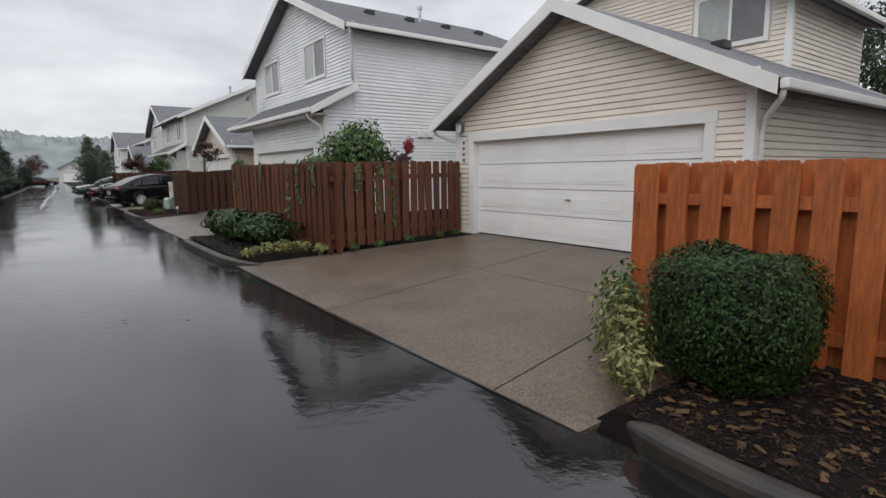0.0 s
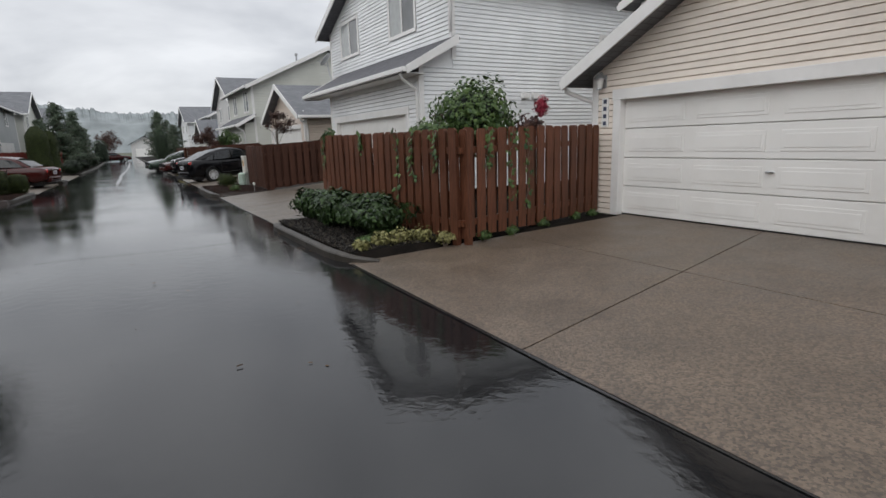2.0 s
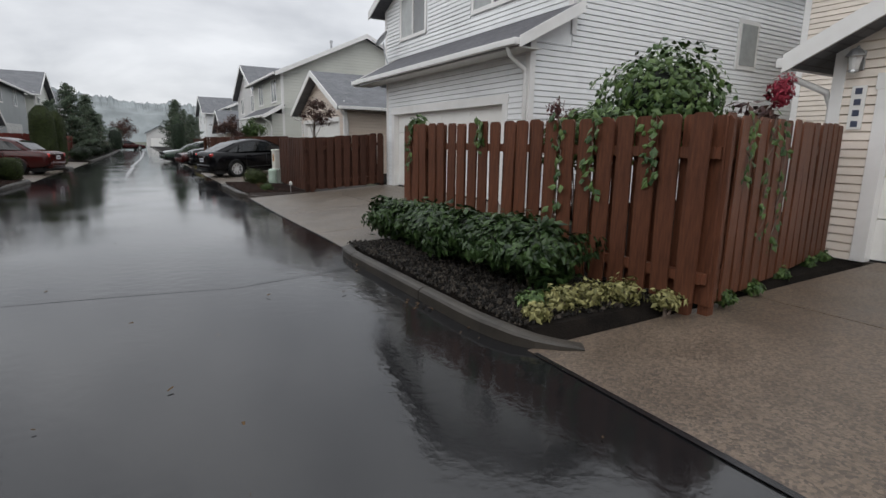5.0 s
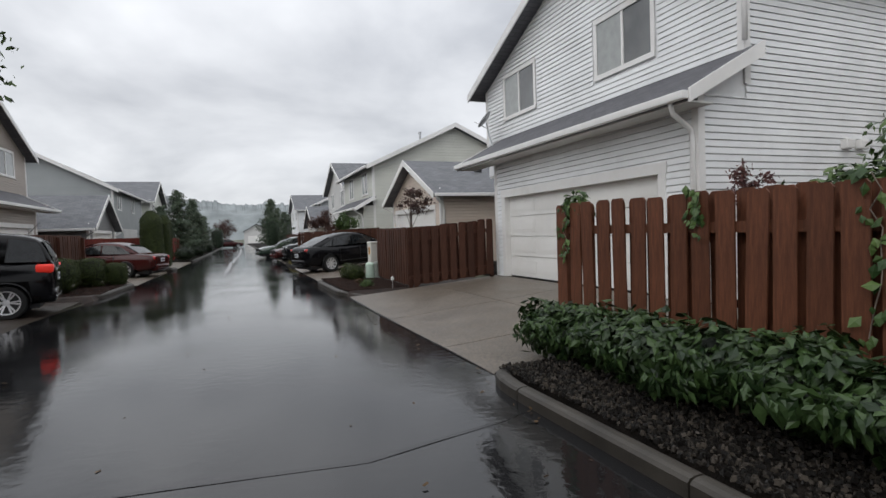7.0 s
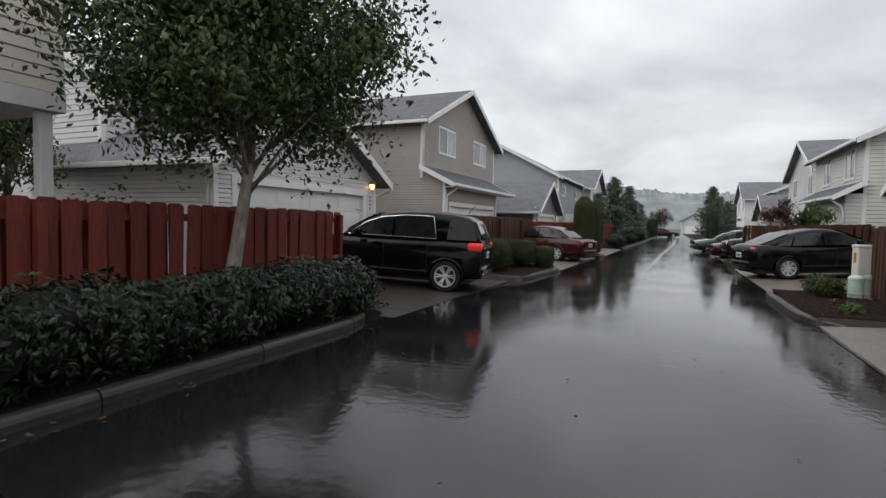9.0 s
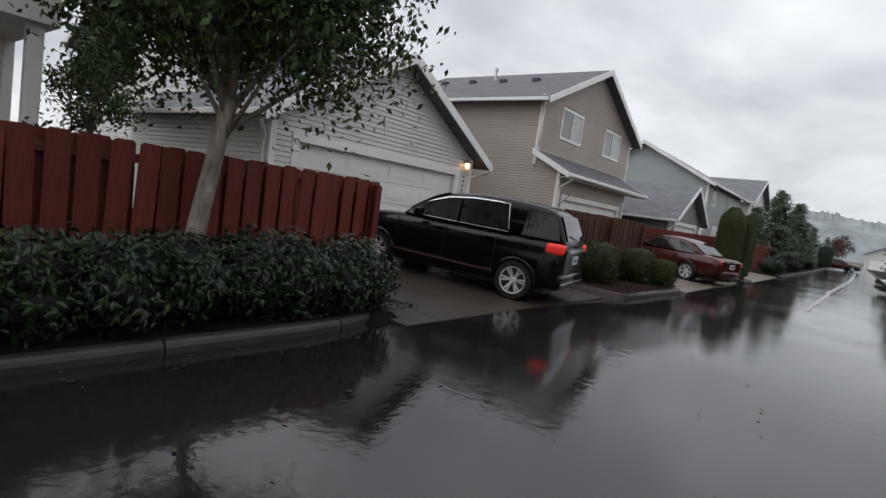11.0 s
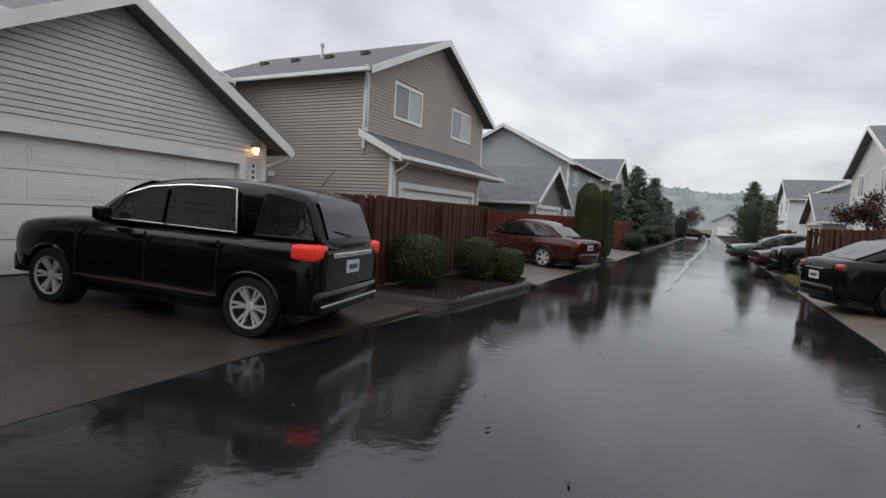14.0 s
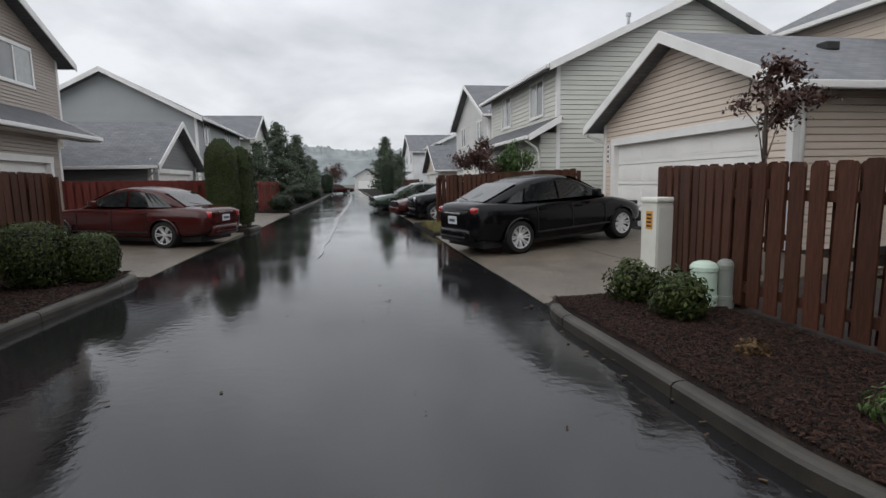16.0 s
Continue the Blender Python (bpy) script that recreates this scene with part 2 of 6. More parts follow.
TRIM = shader("white_painted_trim", (0.78, 0.77, 0.75), 0.45, noise_scale=2, amount=0.05, bump=0.1, dirt=(0.55, 0.52, 0.47), dirt_amount=0.25)
DOOR = shader("white_garage_door", (0.80, 0.79, 0.76), 0.38, noise_scale=1.2, amount=0.04, bump=0.06, dirt=(0.62, 0.59, 0.53), dirt_amount=0.25)
ROOF = shingles("grey_asphalt_shingles", (0.14, 0.145, 0.155))
ROOF_DARK = shingles("charcoal_asphalt_shingles", (0.10, 0.10, 0.11))
PANE = glass("window_glass", (0.15, 0.155, 0.155))
PANE_PALE = shader("curtained_window_glass", (0.36, 0.375, 0.365), 0.05, amount=0.1, bump=0.0, spec=0.6)
BLIND = shader("window_blind", (0.55, 0.56, 0.56), 0.7, amount=0.05, bump=0)
METAL = shader("galvanised_metal", (0.45, 0.46, 0.47), 0.4, 0.8, amount=0.15)
DARKMETAL = shader("dark_metal", (0.05, 0.05, 0.05), 0.4, 0.6, amount=0.2)
FENCE_ORANGE = shader("orange_cedar_stain", (0.38, 0.105, 0.030), 0.45, noise_scale=7, amount=0.3, bump=0.4, bump_scale=30, per_piece=0.16, stretch=(6, 6, 0.6), dirt=(0.17, 0.05, 0.02), dirt_amount=0.5)
FENCE_BROWN = shader("red_brown_cedar_stain", (0.112, 0.042, 0.022), 0.55, spec=0.3, noise_scale=7, amount=0.3, bump=0.4, bump_scale=30, per_piece=0.18, stretch=(6, 6, 0.6), dirt=(0.09, 0.035, 0.02), dirt_amount=0.5)
FENCE_DARK = shader("dark_brown_cedar_stain", (0.062, 0.024, 0.014), 0.6, spec=0.25, noise_scale=7, amount=0.3, bump=0.4, bump_scale=30, per_piece=0.2, stretch=(6, 6, 0.6), dirt=(0.05, 0.02, 0.015), dirt_amount=0.5)
FENCE_RED = shader("oxblood_fence_stain", (0.135, 0.026, 0.018), 0.55, spec=0.3, noise_scale=7, amount=0.25, bump=0.4, bump_scale=30, per_piece=0.16, stretch=(6, 6, 0.6), dirt=(0.1, 0.02, 0.015), dirt_amount=0.4)
LEAF_DARK = leaf_shader("laurel_leaves", (0.004, 0.010, 0.004), (0.025, 0.043, 0.016), 0.35)
LEAF_HYD = leaf_shader("hydrangea_leaves", (0.008, 0.020, 0.006), (0.045, 0.080, 0.024), 0.38)
LEAF_BOX = leaf_shader("boxwood_leaves", (0.010, 0.018, 0.004), (0.052, 0.070, 0.014), 0.6)
LEAF_BUXUS = leaf_shader("fresh_boxwood_leaves", (0.006, 0.017, 0.004), (0.034, 0.068, 0.013), 0.5)
LEAF_VINE = leaf_shader("vine_leaves", (0.025, 0.055, 0.016), (0.10, 0.155, 0.045), 0.4)
LEAF_YELLOW = leaf_shader("yellow_green_leaves", (0.09, 0.09, 0.028), (0.30, 0.28, 0.115), 0.5)
LEAF_TREE = leaf_shader("pear_tree_leaves", (0.026, 0.050, 0.016), (0.085, 0.125, 0.042), 0.55)
LEAF_CON = leaf_shader("conifer_sprays", (0.014, 0.027, 0.014), (0.045, 0.072, 0.036), 0.6)
# fir green lightened so the colour carries the distance haze
LEAF_FIR = leaf_shader("hazed_conifer_sprays", (0.030, 0.048, 0.030), (0.085, 0.112, 0.066), 0.6)
LEAF_PLUM = leaf_shader("purple_plum_leaves", (0.03, 0.012, 0.012), (0.10, 0.05, 0.035), 0.4)
LEAF_BRONZE = leaf_shader("bronze_shrub_leaves", (0.05, 0.018, 0.02), (0.17, 0.075, 0.065), 0.5)
LEAF_RED = leaf_shader("crimson_flower", (0.16, 0.01, 0.025), (0.34, 0.035, 0.06), 0.6)
# near-black fill that paints the shade inside foliage
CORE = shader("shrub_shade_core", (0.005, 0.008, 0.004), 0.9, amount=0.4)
BARK_PALE = shader("pale_grey_bark", (0.27, 0.235, 0.20), 0.8, noise_scale=9, amount=0.45, bump=0.9, bump_scale=26, stretch=(1, 1, 0.35), depth=0.015)
BARK = shader("grey_brown_bark", (0.16, 0.125, 0.10), 0.8, noise_scale=9, amount=0.45, bump=0.9, bump_scale=26, stretch=(1, 1, 0.35), depth=0.015)
PAINT_BLACK = shader("black_car_paint", (0.004, 0.004, 0.005), 0.15, amount=0.1, bump=0, spec=0.22, coat=0.06)
PAINT_RED = shader("maroon_car_paint", (0.048, 0.008, 0.007), 0.2, amount=0.1, bump=0, spec=0.25, coat=0.25)
PAINT_GREEN = shader("dark_green_car_paint", (0.03, 0.05, 0.035), 0.2, amount=0.1, bump=0, coat=0.8)
TYRE = shader("tyre_rubber", (0.008, 0.008, 0.008), 0.7, amount=0.3)
RIM = shader("alloy_rim", (0.74, 0.74, 0.75), 0.3, 0.4, amount=0.1, bump=0)
CHROME = shader("chrome_strip", (0.75, 0.75, 0.76), 0.12, 1.0, amount=0.05, bump=0)
CARGLASS = shader("tinted_car_glass", (0.014, 0.016, 0.017), 0.03, amount=0.3, bump=0.0, spec=0.50)
TAIL = shader("red_lamp_lens", (0.42, 0.012, 0.010), 0.12, amount=0.15, bump=0, coat=1.0)
TAILLIT = glow("lit_red_lamp", (0.70, 0.03, 0.018), 0.22)
HEAD = shader("clear_lamp_lens", (0.55, 0.56, 0.57), 0.1, amount=0.1, bump=0, coat=1.0)
PLASTIC = shader("black_plastic", (0.012, 0.012, 0.013), 0.5, amount=0.2)
PLATE = shader("licence_plate", (0.62, 0.64, 0.66), 0.4, amount=0.05, bump=0)
BARINK = shader("dark_lettering_bar", (0.05, 0.06, 0.10), 0.5, amount=0.1, bump=0)
BULB = glow("warm_lamp_glass", (1.0, 0.55, 0.22), 5.0)
LAMPGLASS = shader("frosted_lamp_glass", (0.6, 0.6, 0.58), 0.3, amount=0.1, bump=0)
BOXPAINT = shader("pale_utility_paint", (0.66, 0.66, 0.60), 0.45, noise_scale=3, amount=0.06, bump=0.1, dirt=(0.42, 0.40, 0.33), dirt_amount=0.35)
GREYPAINT = shader("weathered_grey_paint", (0.20, 0.215, 0.19), 0.45, noise_scale=3, amount=0.08, bump=0.1, dirt=(0.12, 0.12, 0.1), dirt_amount=0.35)
PEDPAINT = shader("mint_pedestal_paint", (0.50, 0.62, 0.52), 0.45, noise_scale=3, amount=0.06, bump=0.1, dirt=(0.3, 0.36, 0.3), dirt_amount=0.35)
WARN = shader("orange_warning_label", (0.62, 0.30, 0.06), 0.5, amount=0.1, bump=0)
NUMPLATE = shader("white_number_board", (0.74, 0.73, 0.70), 0.5, amount=0.05, bump=0)
TAR = shader("crack_sealant", (0.010, 0.010, 0.011), 0.25, amount=0.2, bump=0.2)
JOINT = shader("joint_grime", (0.035, 0.03, 0.025), 0.7, amount=0.3)
# water film whose pale grey stands in for reflected sky
SKY_SHEEN = shader("water_film_sky_sheen", (0.22, 0.22, 0.22), 0.2, noise_scale=5, amount=0.3, bump=0.1)
# distance haze is put into the hill's pale grey-blue
HILL = shader("haze_painted_hill", (0.235, 0.258, 0.262), 1.0, noise_scale=0.06, amount=0.22, bump=0.0)
SOFFIT = shader("white_soffit", (0.66, 0.65, 0.62), 0.6, amount=0.05, bump=0.05)

# ---------------------------------------------------------------- building helpers
def mesh_of(bm, name, material, smooth=False):
    bmesh.ops.recalc_face_normals(bm, faces=bm.faces)
    me = bpy.data.meshes.new(name)
    bm.to_mesh(me)
    bm.free()
    for mat in (material if isinstance(material, (list, tuple)) else [material]):
        me.materials.append(mat)
    if smooth:
        me.polygons.foreach_set("use_smooth", [True] * len(me.polygons))
    return me


def part(name, bm, material, parent=None, label="", smooth=False):
    ob = new(name, mesh_of(bm, name, material, smooth))
    if parent:
        ob.parent = parent
    if label:
        ob["label"] = label
    return ob


def thing(name, label, category, group="", at=None, kind=""):
    ob = new(name)
    ob.empty_display_size = 0.1
    if at is not None:
        ob.matrix_world = at
    return tagged(ob, label, category, group, kind)


def add_box(bm, x0, x1, y0, y1, z0, z1, bevel=0.0):
    v = [bm.verts.new((x, y, z)) for z in (z0, z1) for x, y in ((x0, y0), (x1, y0), (x1, y1), (x0, y1))]
    f = [(0, 3, 2, 1), (4, 5, 6, 7), (0, 1, 5, 4), (1, 2, 6, 5), (2, 3, 7, 6), (3, 0, 4, 7)]
    faces = [bm.faces.new([v[i] for i in q]) for q in f]
    if bevel:
        edges = list({e for q in faces for e in q.edges})
        bmesh.ops.bevel(bm, geom=edges, offset=bevel, segments=2, affect="EDGES", profile=0.6)
    return bm


def box(x0, x1, y0, y1, z0, z1, bevel=0.0):
    return add_box(bmesh.new(), x0, x1, y0, y1, z0, z1, bevel)


def prism(points, axis_dir):
    """A solid from a flat polygon pushed along axis_dir."""
    bm = bmesh.new()
    a = [bm.verts.new(p) for p in points]
    b = [bm.verts.new(Vector(p) + Vector(axis_dir)) for p in points]
    bm.faces.new(a)
    bm.faces.new(list(reversed(b)))
    for i in range(len(a)):
        j = (i + 1) % len(a)
        bm.faces.new((a[j], a[i], b[i], b[j]))
    return bm


def tube(points, r, seg=8, bm=None, ends=True):
    """A round pipe along points; r is one radius or one for each point."""
    bm = bm or bmesh.new()
    pts = [Vector(p) for p in points]
    rs = r if isinstance(r, (list, tuple)) else [r] * len(pts)
    rings = []
    for i, p in enumerate(pts):
        d = (pts[min(i + 1, len(pts) - 1)] - pts[max(i - 1, 0)]).normalized()
        a = d.cross(Vector((0.3, 0.2, 0.93))).normalized() if abs(d.z) < 0.95 else d.cross(Vector((1, 0, 0))).normalized()
        b = d.cross(a)
        rings.append([bm.verts.new(p + (a * math.cos(k * math.tau / seg) + b * math.sin(k * math.tau / seg)) * rs[i]) for k in range(seg)])
    for q, w in zip(rings, rings[1:]):
        for k in range(seg):
            bm.faces.new((q[k], q[(k + 1) % seg], w[(k + 1) % seg], w[k]))
    if ends:
        bm.faces.new(rings[0])
        bm.faces.new(list(reversed(rings[-1])))
    return bm


def lathe(profile, seg=16, bm=None, caps=True):
    """Turns (radius, z) pairs round z."""
    bm = bm or bmesh.new()
    rings = [[bm.verts.new((r * math.cos(k * math.tau / seg), r * math.sin(k * math.tau / seg), z)) for k in range(seg)] for r, z in profile]
    for q, w in zip(rings, rings[1:]):
        for k in range(seg):
            bm.faces.new((q[k], q[(k + 1) % seg], w[(k + 1) % seg], w[k]))
    if caps and profile[0][0] > 0:
        bm.faces.new(list(reversed(rings[0])))
    if caps and profile[-1][0] > 0:
        bm.faces.new(rings[-1])
    bmesh.ops.remove_doubles(bm, verts=bm.verts, dist=1e-5)
    return bm


def sheet_part(name, verts, faces, material, parent=None, uvs=None, smooth=False, label=""):
    me = bpy.data.meshes.new(name)
    me.from_pydata([tuple(v) for v in verts], [], faces)
    me.materials.append(material)
    if smooth:
        me.polygons.foreach_set("use_smooth", [True] * len(me.polygons))
    me.update()
    ob = new(name, me)
    if parent:
        ob.parent = parent
    if label:
        ob["label"] = label
    return ob


# ---- leaves
def leaf_cloud(places, normals, size, rng, droop=0.4, aspect=0.5, jitter=0.7):
    """Many small folded leaves: vertices and faces."""
    vs, fs = [], []
    for p, n in zip(places, normals):
        n = (Vector(n) + Vector((rng.uniform(-1, 1), rng.uniform(-1, 1), rng.uniform(-1, 1))) * jitter).normalized()
        up = Vector((rng.uniform(-1, 1), rng.uniform(-1, 1), rng.uniform(-1, 0.4) - droop))
        d = (up - n * up.dot(n))
        if d.length < 1e-3:
            continue
        d.normalize()
        s = n.cross(d)
        L = size * rng.uniform(0.65, 1.3)
        w = L * aspect * 0.5
        p = Vector(p)
        b = len(vs)
        vs += [p, p + d * L * 0.45 + s * w - n * w * 0.35, p + d * L + n * L * -0.12, p + d * L * 0.45 - s * w - n * w * 0.35, p + d * L * 0.5]
        fs += [(b, b + 1, b + 4), (b + 1, b + 2, b + 4), (b + 2, b + 3, b + 4), (b + 3, b, b + 4)]
    return vs, fs


def blob_points(rng, n, centre, radii, lump=0.18, inner=0.75, freq=1.7, square=0.0, floor=None, seed=0.0):
    """Points and normals on a lumpy ellipsoid shell."""
    P, N = [], []
    c = Vector(centre)
    while len(P) < n:
        d = Vector((rng.gauss(0, 1), rng.gauss(0, 1), rng.gauss(0, 1)))
        if d.length < 1e-3:
            continue
        d.normalize()
        q = d.copy()
        if square:
            m = max(abs(d.x), abs(d.y), abs(d.z))
            q = d.lerp(d / m * 0.92, square)
        k = 1 + lump * noise.noise(d * freq + Vector((seed, seed * 0.7, 3.1)) + c) * 2
        k *= rng.uniform(inner, 1.02)
        p = Vector((c.x + q.x * radii[0] * k, c.y + q.y * radii[1] * k, c.z + q.z * radii[2] * k))
        if floor is not None and p.z < floor:
            continue
        P.append(p)
        N.append(Vector((d.x / radii[0], d.y / radii[1], d.z / radii[2])).normalized())
    return P, N


def core_mesh(centre, radii, lump, seed, k=0.72, freq=1.7):
    bm = bmesh.new()
    bmesh.ops.create_icosphere(bm, subdivisions=3, radius=1)
    c = Vector(centre)
    for v in bm.verts:
        d = v.co.normalized()
        f = k * (1 + lump * noise.noise(d * freq + Vector((seed, seed * 0.7, 3.1)) + c) * 2)
        v.co = Vector((c.x + d.x * radii[0] * f, c.y + d.y * radii[1] * f, c.z + d.z * radii[2] * f))
    return bm


def shrub(name, label, category, lobes, leaf, size, count, seed, ground=0.1, lump=0.18, square=0.0, group="", aspect=0.5, stems=True, inner=0.72, core=0.7):
    """A leafy bush of several lobes (x, y, z, rx, ry, rz), with stems and near-black cores painted as inner shade."""
    rng = random.Random(seed)
    ob = thing(name, label, category, group, pose(lobes[0][0], lobes[0][1], ground))
    off = Vector((lobes[0][0], lobes[0][1], ground))
    vs, fs = [], []
    total = sum(a[3] * a[4] + a[4] * a[5] for a in lobes)
    twig = bmesh.new()
    for i, (x, y, z, rx, ry, rz) in enumerate(lobes):
        c = Vector((x, y, z)) - off
        P, N = blob_points(rng, int(count * (rx * ry + ry * rz) / total), c, (rx, ry, rz), lump, inner, square=square, floor=0.02, seed=seed + i)
        v, f = leaf_cloud(P, N, size, rng, aspect=aspect)
        b = len(vs)
        vs += v
        fs += [tuple(k + b for k in q) for q in f]
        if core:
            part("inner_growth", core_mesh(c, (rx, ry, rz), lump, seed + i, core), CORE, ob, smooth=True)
        for _ in range(5):
            d = Vector((rng.uniform(-0.5, 0.5) * rx, rng.uniform(-0.5, 0.5) * ry, 0))
            tube([(c.x + d.x * 0.3, c.y + d.y * 0.3, -0.05), (c.x + d.x, c.y + d.y, max(0.1, c.z))], [0.014, 0.008], 5, twig)
    part("woody_base", twig, BARK, ob)
    sheet_part("leaves", vs, fs, leaf, ob)
    return ob


# ---- walls of lap siding
def siding(parent, origin, along, out, width, z0, top, openings, pitch, material, name="siding_board"):
    """Lap boards over a wall. origin: foot of its left end; along, out: unit directions; top(u): wall height above z0 at u; openings: (u0, u1, z0, z1)."""
    o, a, n = Vector(origin), Vector(along), Vector(out)
    peak = max(top(width * i / 40) for i in range(41))
    k = 0
    while k * pitch < peak - 0.02:
        za, zb = k * pitch, min((k + 1) * pitch, peak)
        k += 1
        us = [u * width / 240 for u in range(241)]
        ok = [u for u in us if top(u) > za + 0.01]
        if not ok:
            continue
        la, ra = ok[0], ok[-1]
        ok2 = [u for u in us if top(u) >= zb - 1e-6]
        lb, rb = (ok2[0], ok2[-1]) if ok2 else ((la + ra) / 2 - 0.01, (la + ra) / 2 + 0.01)
        cuts = sorted((u0, u1) for u0, u1, q0, q1 in openings if q0 < (za + zb) / 2 < q1)
        spans, cur = [], la
        for u0, u1 in cuts:
            if u0 > cur + 0.01:
                spans.append((cur, min(u0, ra)))
            cur = max(cur, u1)
        if cur < ra - 0.01:
            spans.append((cur, ra))
        for s0, s1 in spans:
            if s1 - s0 < 0.02:
                continue
            t0 = lb if abs(s0 - la) < 1e-6 else s0
            t1 = rb if abs(s1 - ra) < 1e-6 else s1
            t0, t1 = max(t0, s0) if abs(s0 - la) < 1e-6 else t0, min(t1, s1) if abs(s1 - ra) < 1e-6 else t1
            g = 1 - min(0.02, (zb - za) * 0.3) / (zb - za)
            zm, m0, m1 = za + (zb - za) * g, s0 + (t0 - s0) * g, s1 + (t1 - s1) * g
            vs = []
            for u, z, d in ((s0, za, 0.0), (s1, za, 0.0), (s1, za, 0.033), (s0, za, 0.033), (t0, zb, 0.0), (t1, zb, 0.0), (t1, zb, 0.001), (t0, zb, 0.001), (m0, zm, 0.022), (m1, zm, 0.022)):
                vs.append(o + a * u + n * d + Vector((0, 0, z0 + z)))
            sheet_part(name, vs, [(0, 1, 2, 3), (3, 2, 9, 8), (8, 9, 6, 7), (4, 7, 6, 5), (0, 3, 8, 7, 4), (1, 5, 6, 9, 2), (0, 4, 5, 1)], material, parent)


def frame_of(s, x0, y0, z0):
    """Places in a house: u runs along the road (+y), v away from the road, z up."""
    return lambda u, v, z: Vector((x0 + s * v, y0 + u, z0 + z))


def hbox(F, u0, u1, v0, v1, z0, z1, bevel=0.0):
    a, b = F(u0, v0, z0), F(u1, v1, z1)
    return box(min(a.x, b.x), max(a.x, b.x), min(a.y, b.y), max(a.y, b.y), a.z, b.z, bevel)


def slab(points, thick, material, name, parent, along, down):
    """A roof slope: four corners, given thickness, with its own texture map in metres."""
    p = [Vector(q) for q in points]
    n = (p[1] - p[0]).cross(p[3] - p[0]).normalized()
    if n.z < 0:
        n = -n
    v = p + [q - n * thick for q in p]
    fs = [(0, 1, 2, 3), (7, 6, 5, 4), (0, 4, 5, 1), (1, 5, 6, 2), (2, 6, 7, 3), (3, 7, 4, 0)]
    ob = sheet_part(name, v, fs, material, parent)
    uv = ob.data.uv_layers.new(name="UVMap")
    A, D = Vector(along), Vector(down).normalized()
    for poly in ob.data.polygons:
        for li in poly.loop_indices:
            co = ob.data.vertices[ob.data.loops[li].vertex_index].co
            uv.data[li].uv = (co.dot(A), co.dot(D))
    return ob


def gable_roof(parent, F, u0, u1, v0, v1, z_eave, z_peak, material, over=0.42, thick=0.16, barge=0.20, ridge_along="v", front_trim=True):
    """Two slopes and white barge boards; the ridge runs away from the road ("v") or along it ("u")."""
    if ridge_along == "v":
        um = (u0 + u1) / 2
        k = (z_peak - z_eave) / (um - u0)
        lo = z_eave - k * over
        a0, a1 = v0 - over, v1 + over * 0.5
        for ua, s in ((u0 - over, 1), (u1 + over, -1)):
            c = [F(ua, a0, lo), F(um, a0, z_peak), F(um, a1, z_peak), F(ua, a1, lo)]
            slab(c, thick, material, "roof_slope", parent, F(0, 1, 0) - F(0, 0, 0), (c[0] - c[1]))
            for vv, w in ((a0 - 0.035, 0.032), (a1 + 0.003, 0.032)):
                pts = [F(ua, vv, lo + 0.02), F(um, vv, z_peak + 0.02), F(um, vv, z_peak - barge * 1.1), F(ua, vv, lo - barge)]
                part("barge_board", prism(pts, F(0, w, 0) - F(0, 0, 0)), TRIM, parent)
            g = [F(ua, a0, lo - 0.02), F(ua, a1, lo - 0.02)]
            part("gutter", hbox(F, min(ua - s * 0.11, ua - s * 0.005), max(ua - s * 0.11, ua - s * 0.005), a0 + 0.02, a1 - 0.02, lo - 0.13, lo - 0.01, 0.02), TRIM, parent)
    else:
        vm = (v0 + v1) / 2
        k = (z_peak - z_eave) / (vm - v0)
        lo = z_eave - k * over
        a0, a1 = u0 - over, u1 + over
        for va, s in ((v0 - over, 1), (v1 + over, -1)):
            c = [F(a0, va, lo), F(a0, vm, z_peak), F(a1, vm, z_peak), F(a1, va, lo)]
            slab(c, thick, material, "roof_slope", parent, (0, 1, 0), (c[0] - c[1]))
            for uu, w in ((a0 - 0.035, 0.032), (a1 + 0.003, 0.032)):
                pts = [F(uu, va, lo + 0.02), F(uu, vm, z_peak + 0.02), F(uu, vm, z_peak - barge * 1.1), F(uu, va, lo - barge)]
                part("barge_board", prism(pts, (0, w, 0)), TRIM, parent)
            part("gutter", hbox(F, a0 + 0.02, a1 - 0.02, min(va - s * 0.11, va - s * 0.005), max(va - s * 0.11, va - s * 0.005), lo - 0.13, lo - 0.01, 0.02), TRIM, parent)


def trim_board(parent, F, u0, u1, v0, v1, z0, z1, name="trim_board"):
    return part(name, hbox(F, u0, u1, v0, v1, z0, z1, 0.006), TRIM, parent)


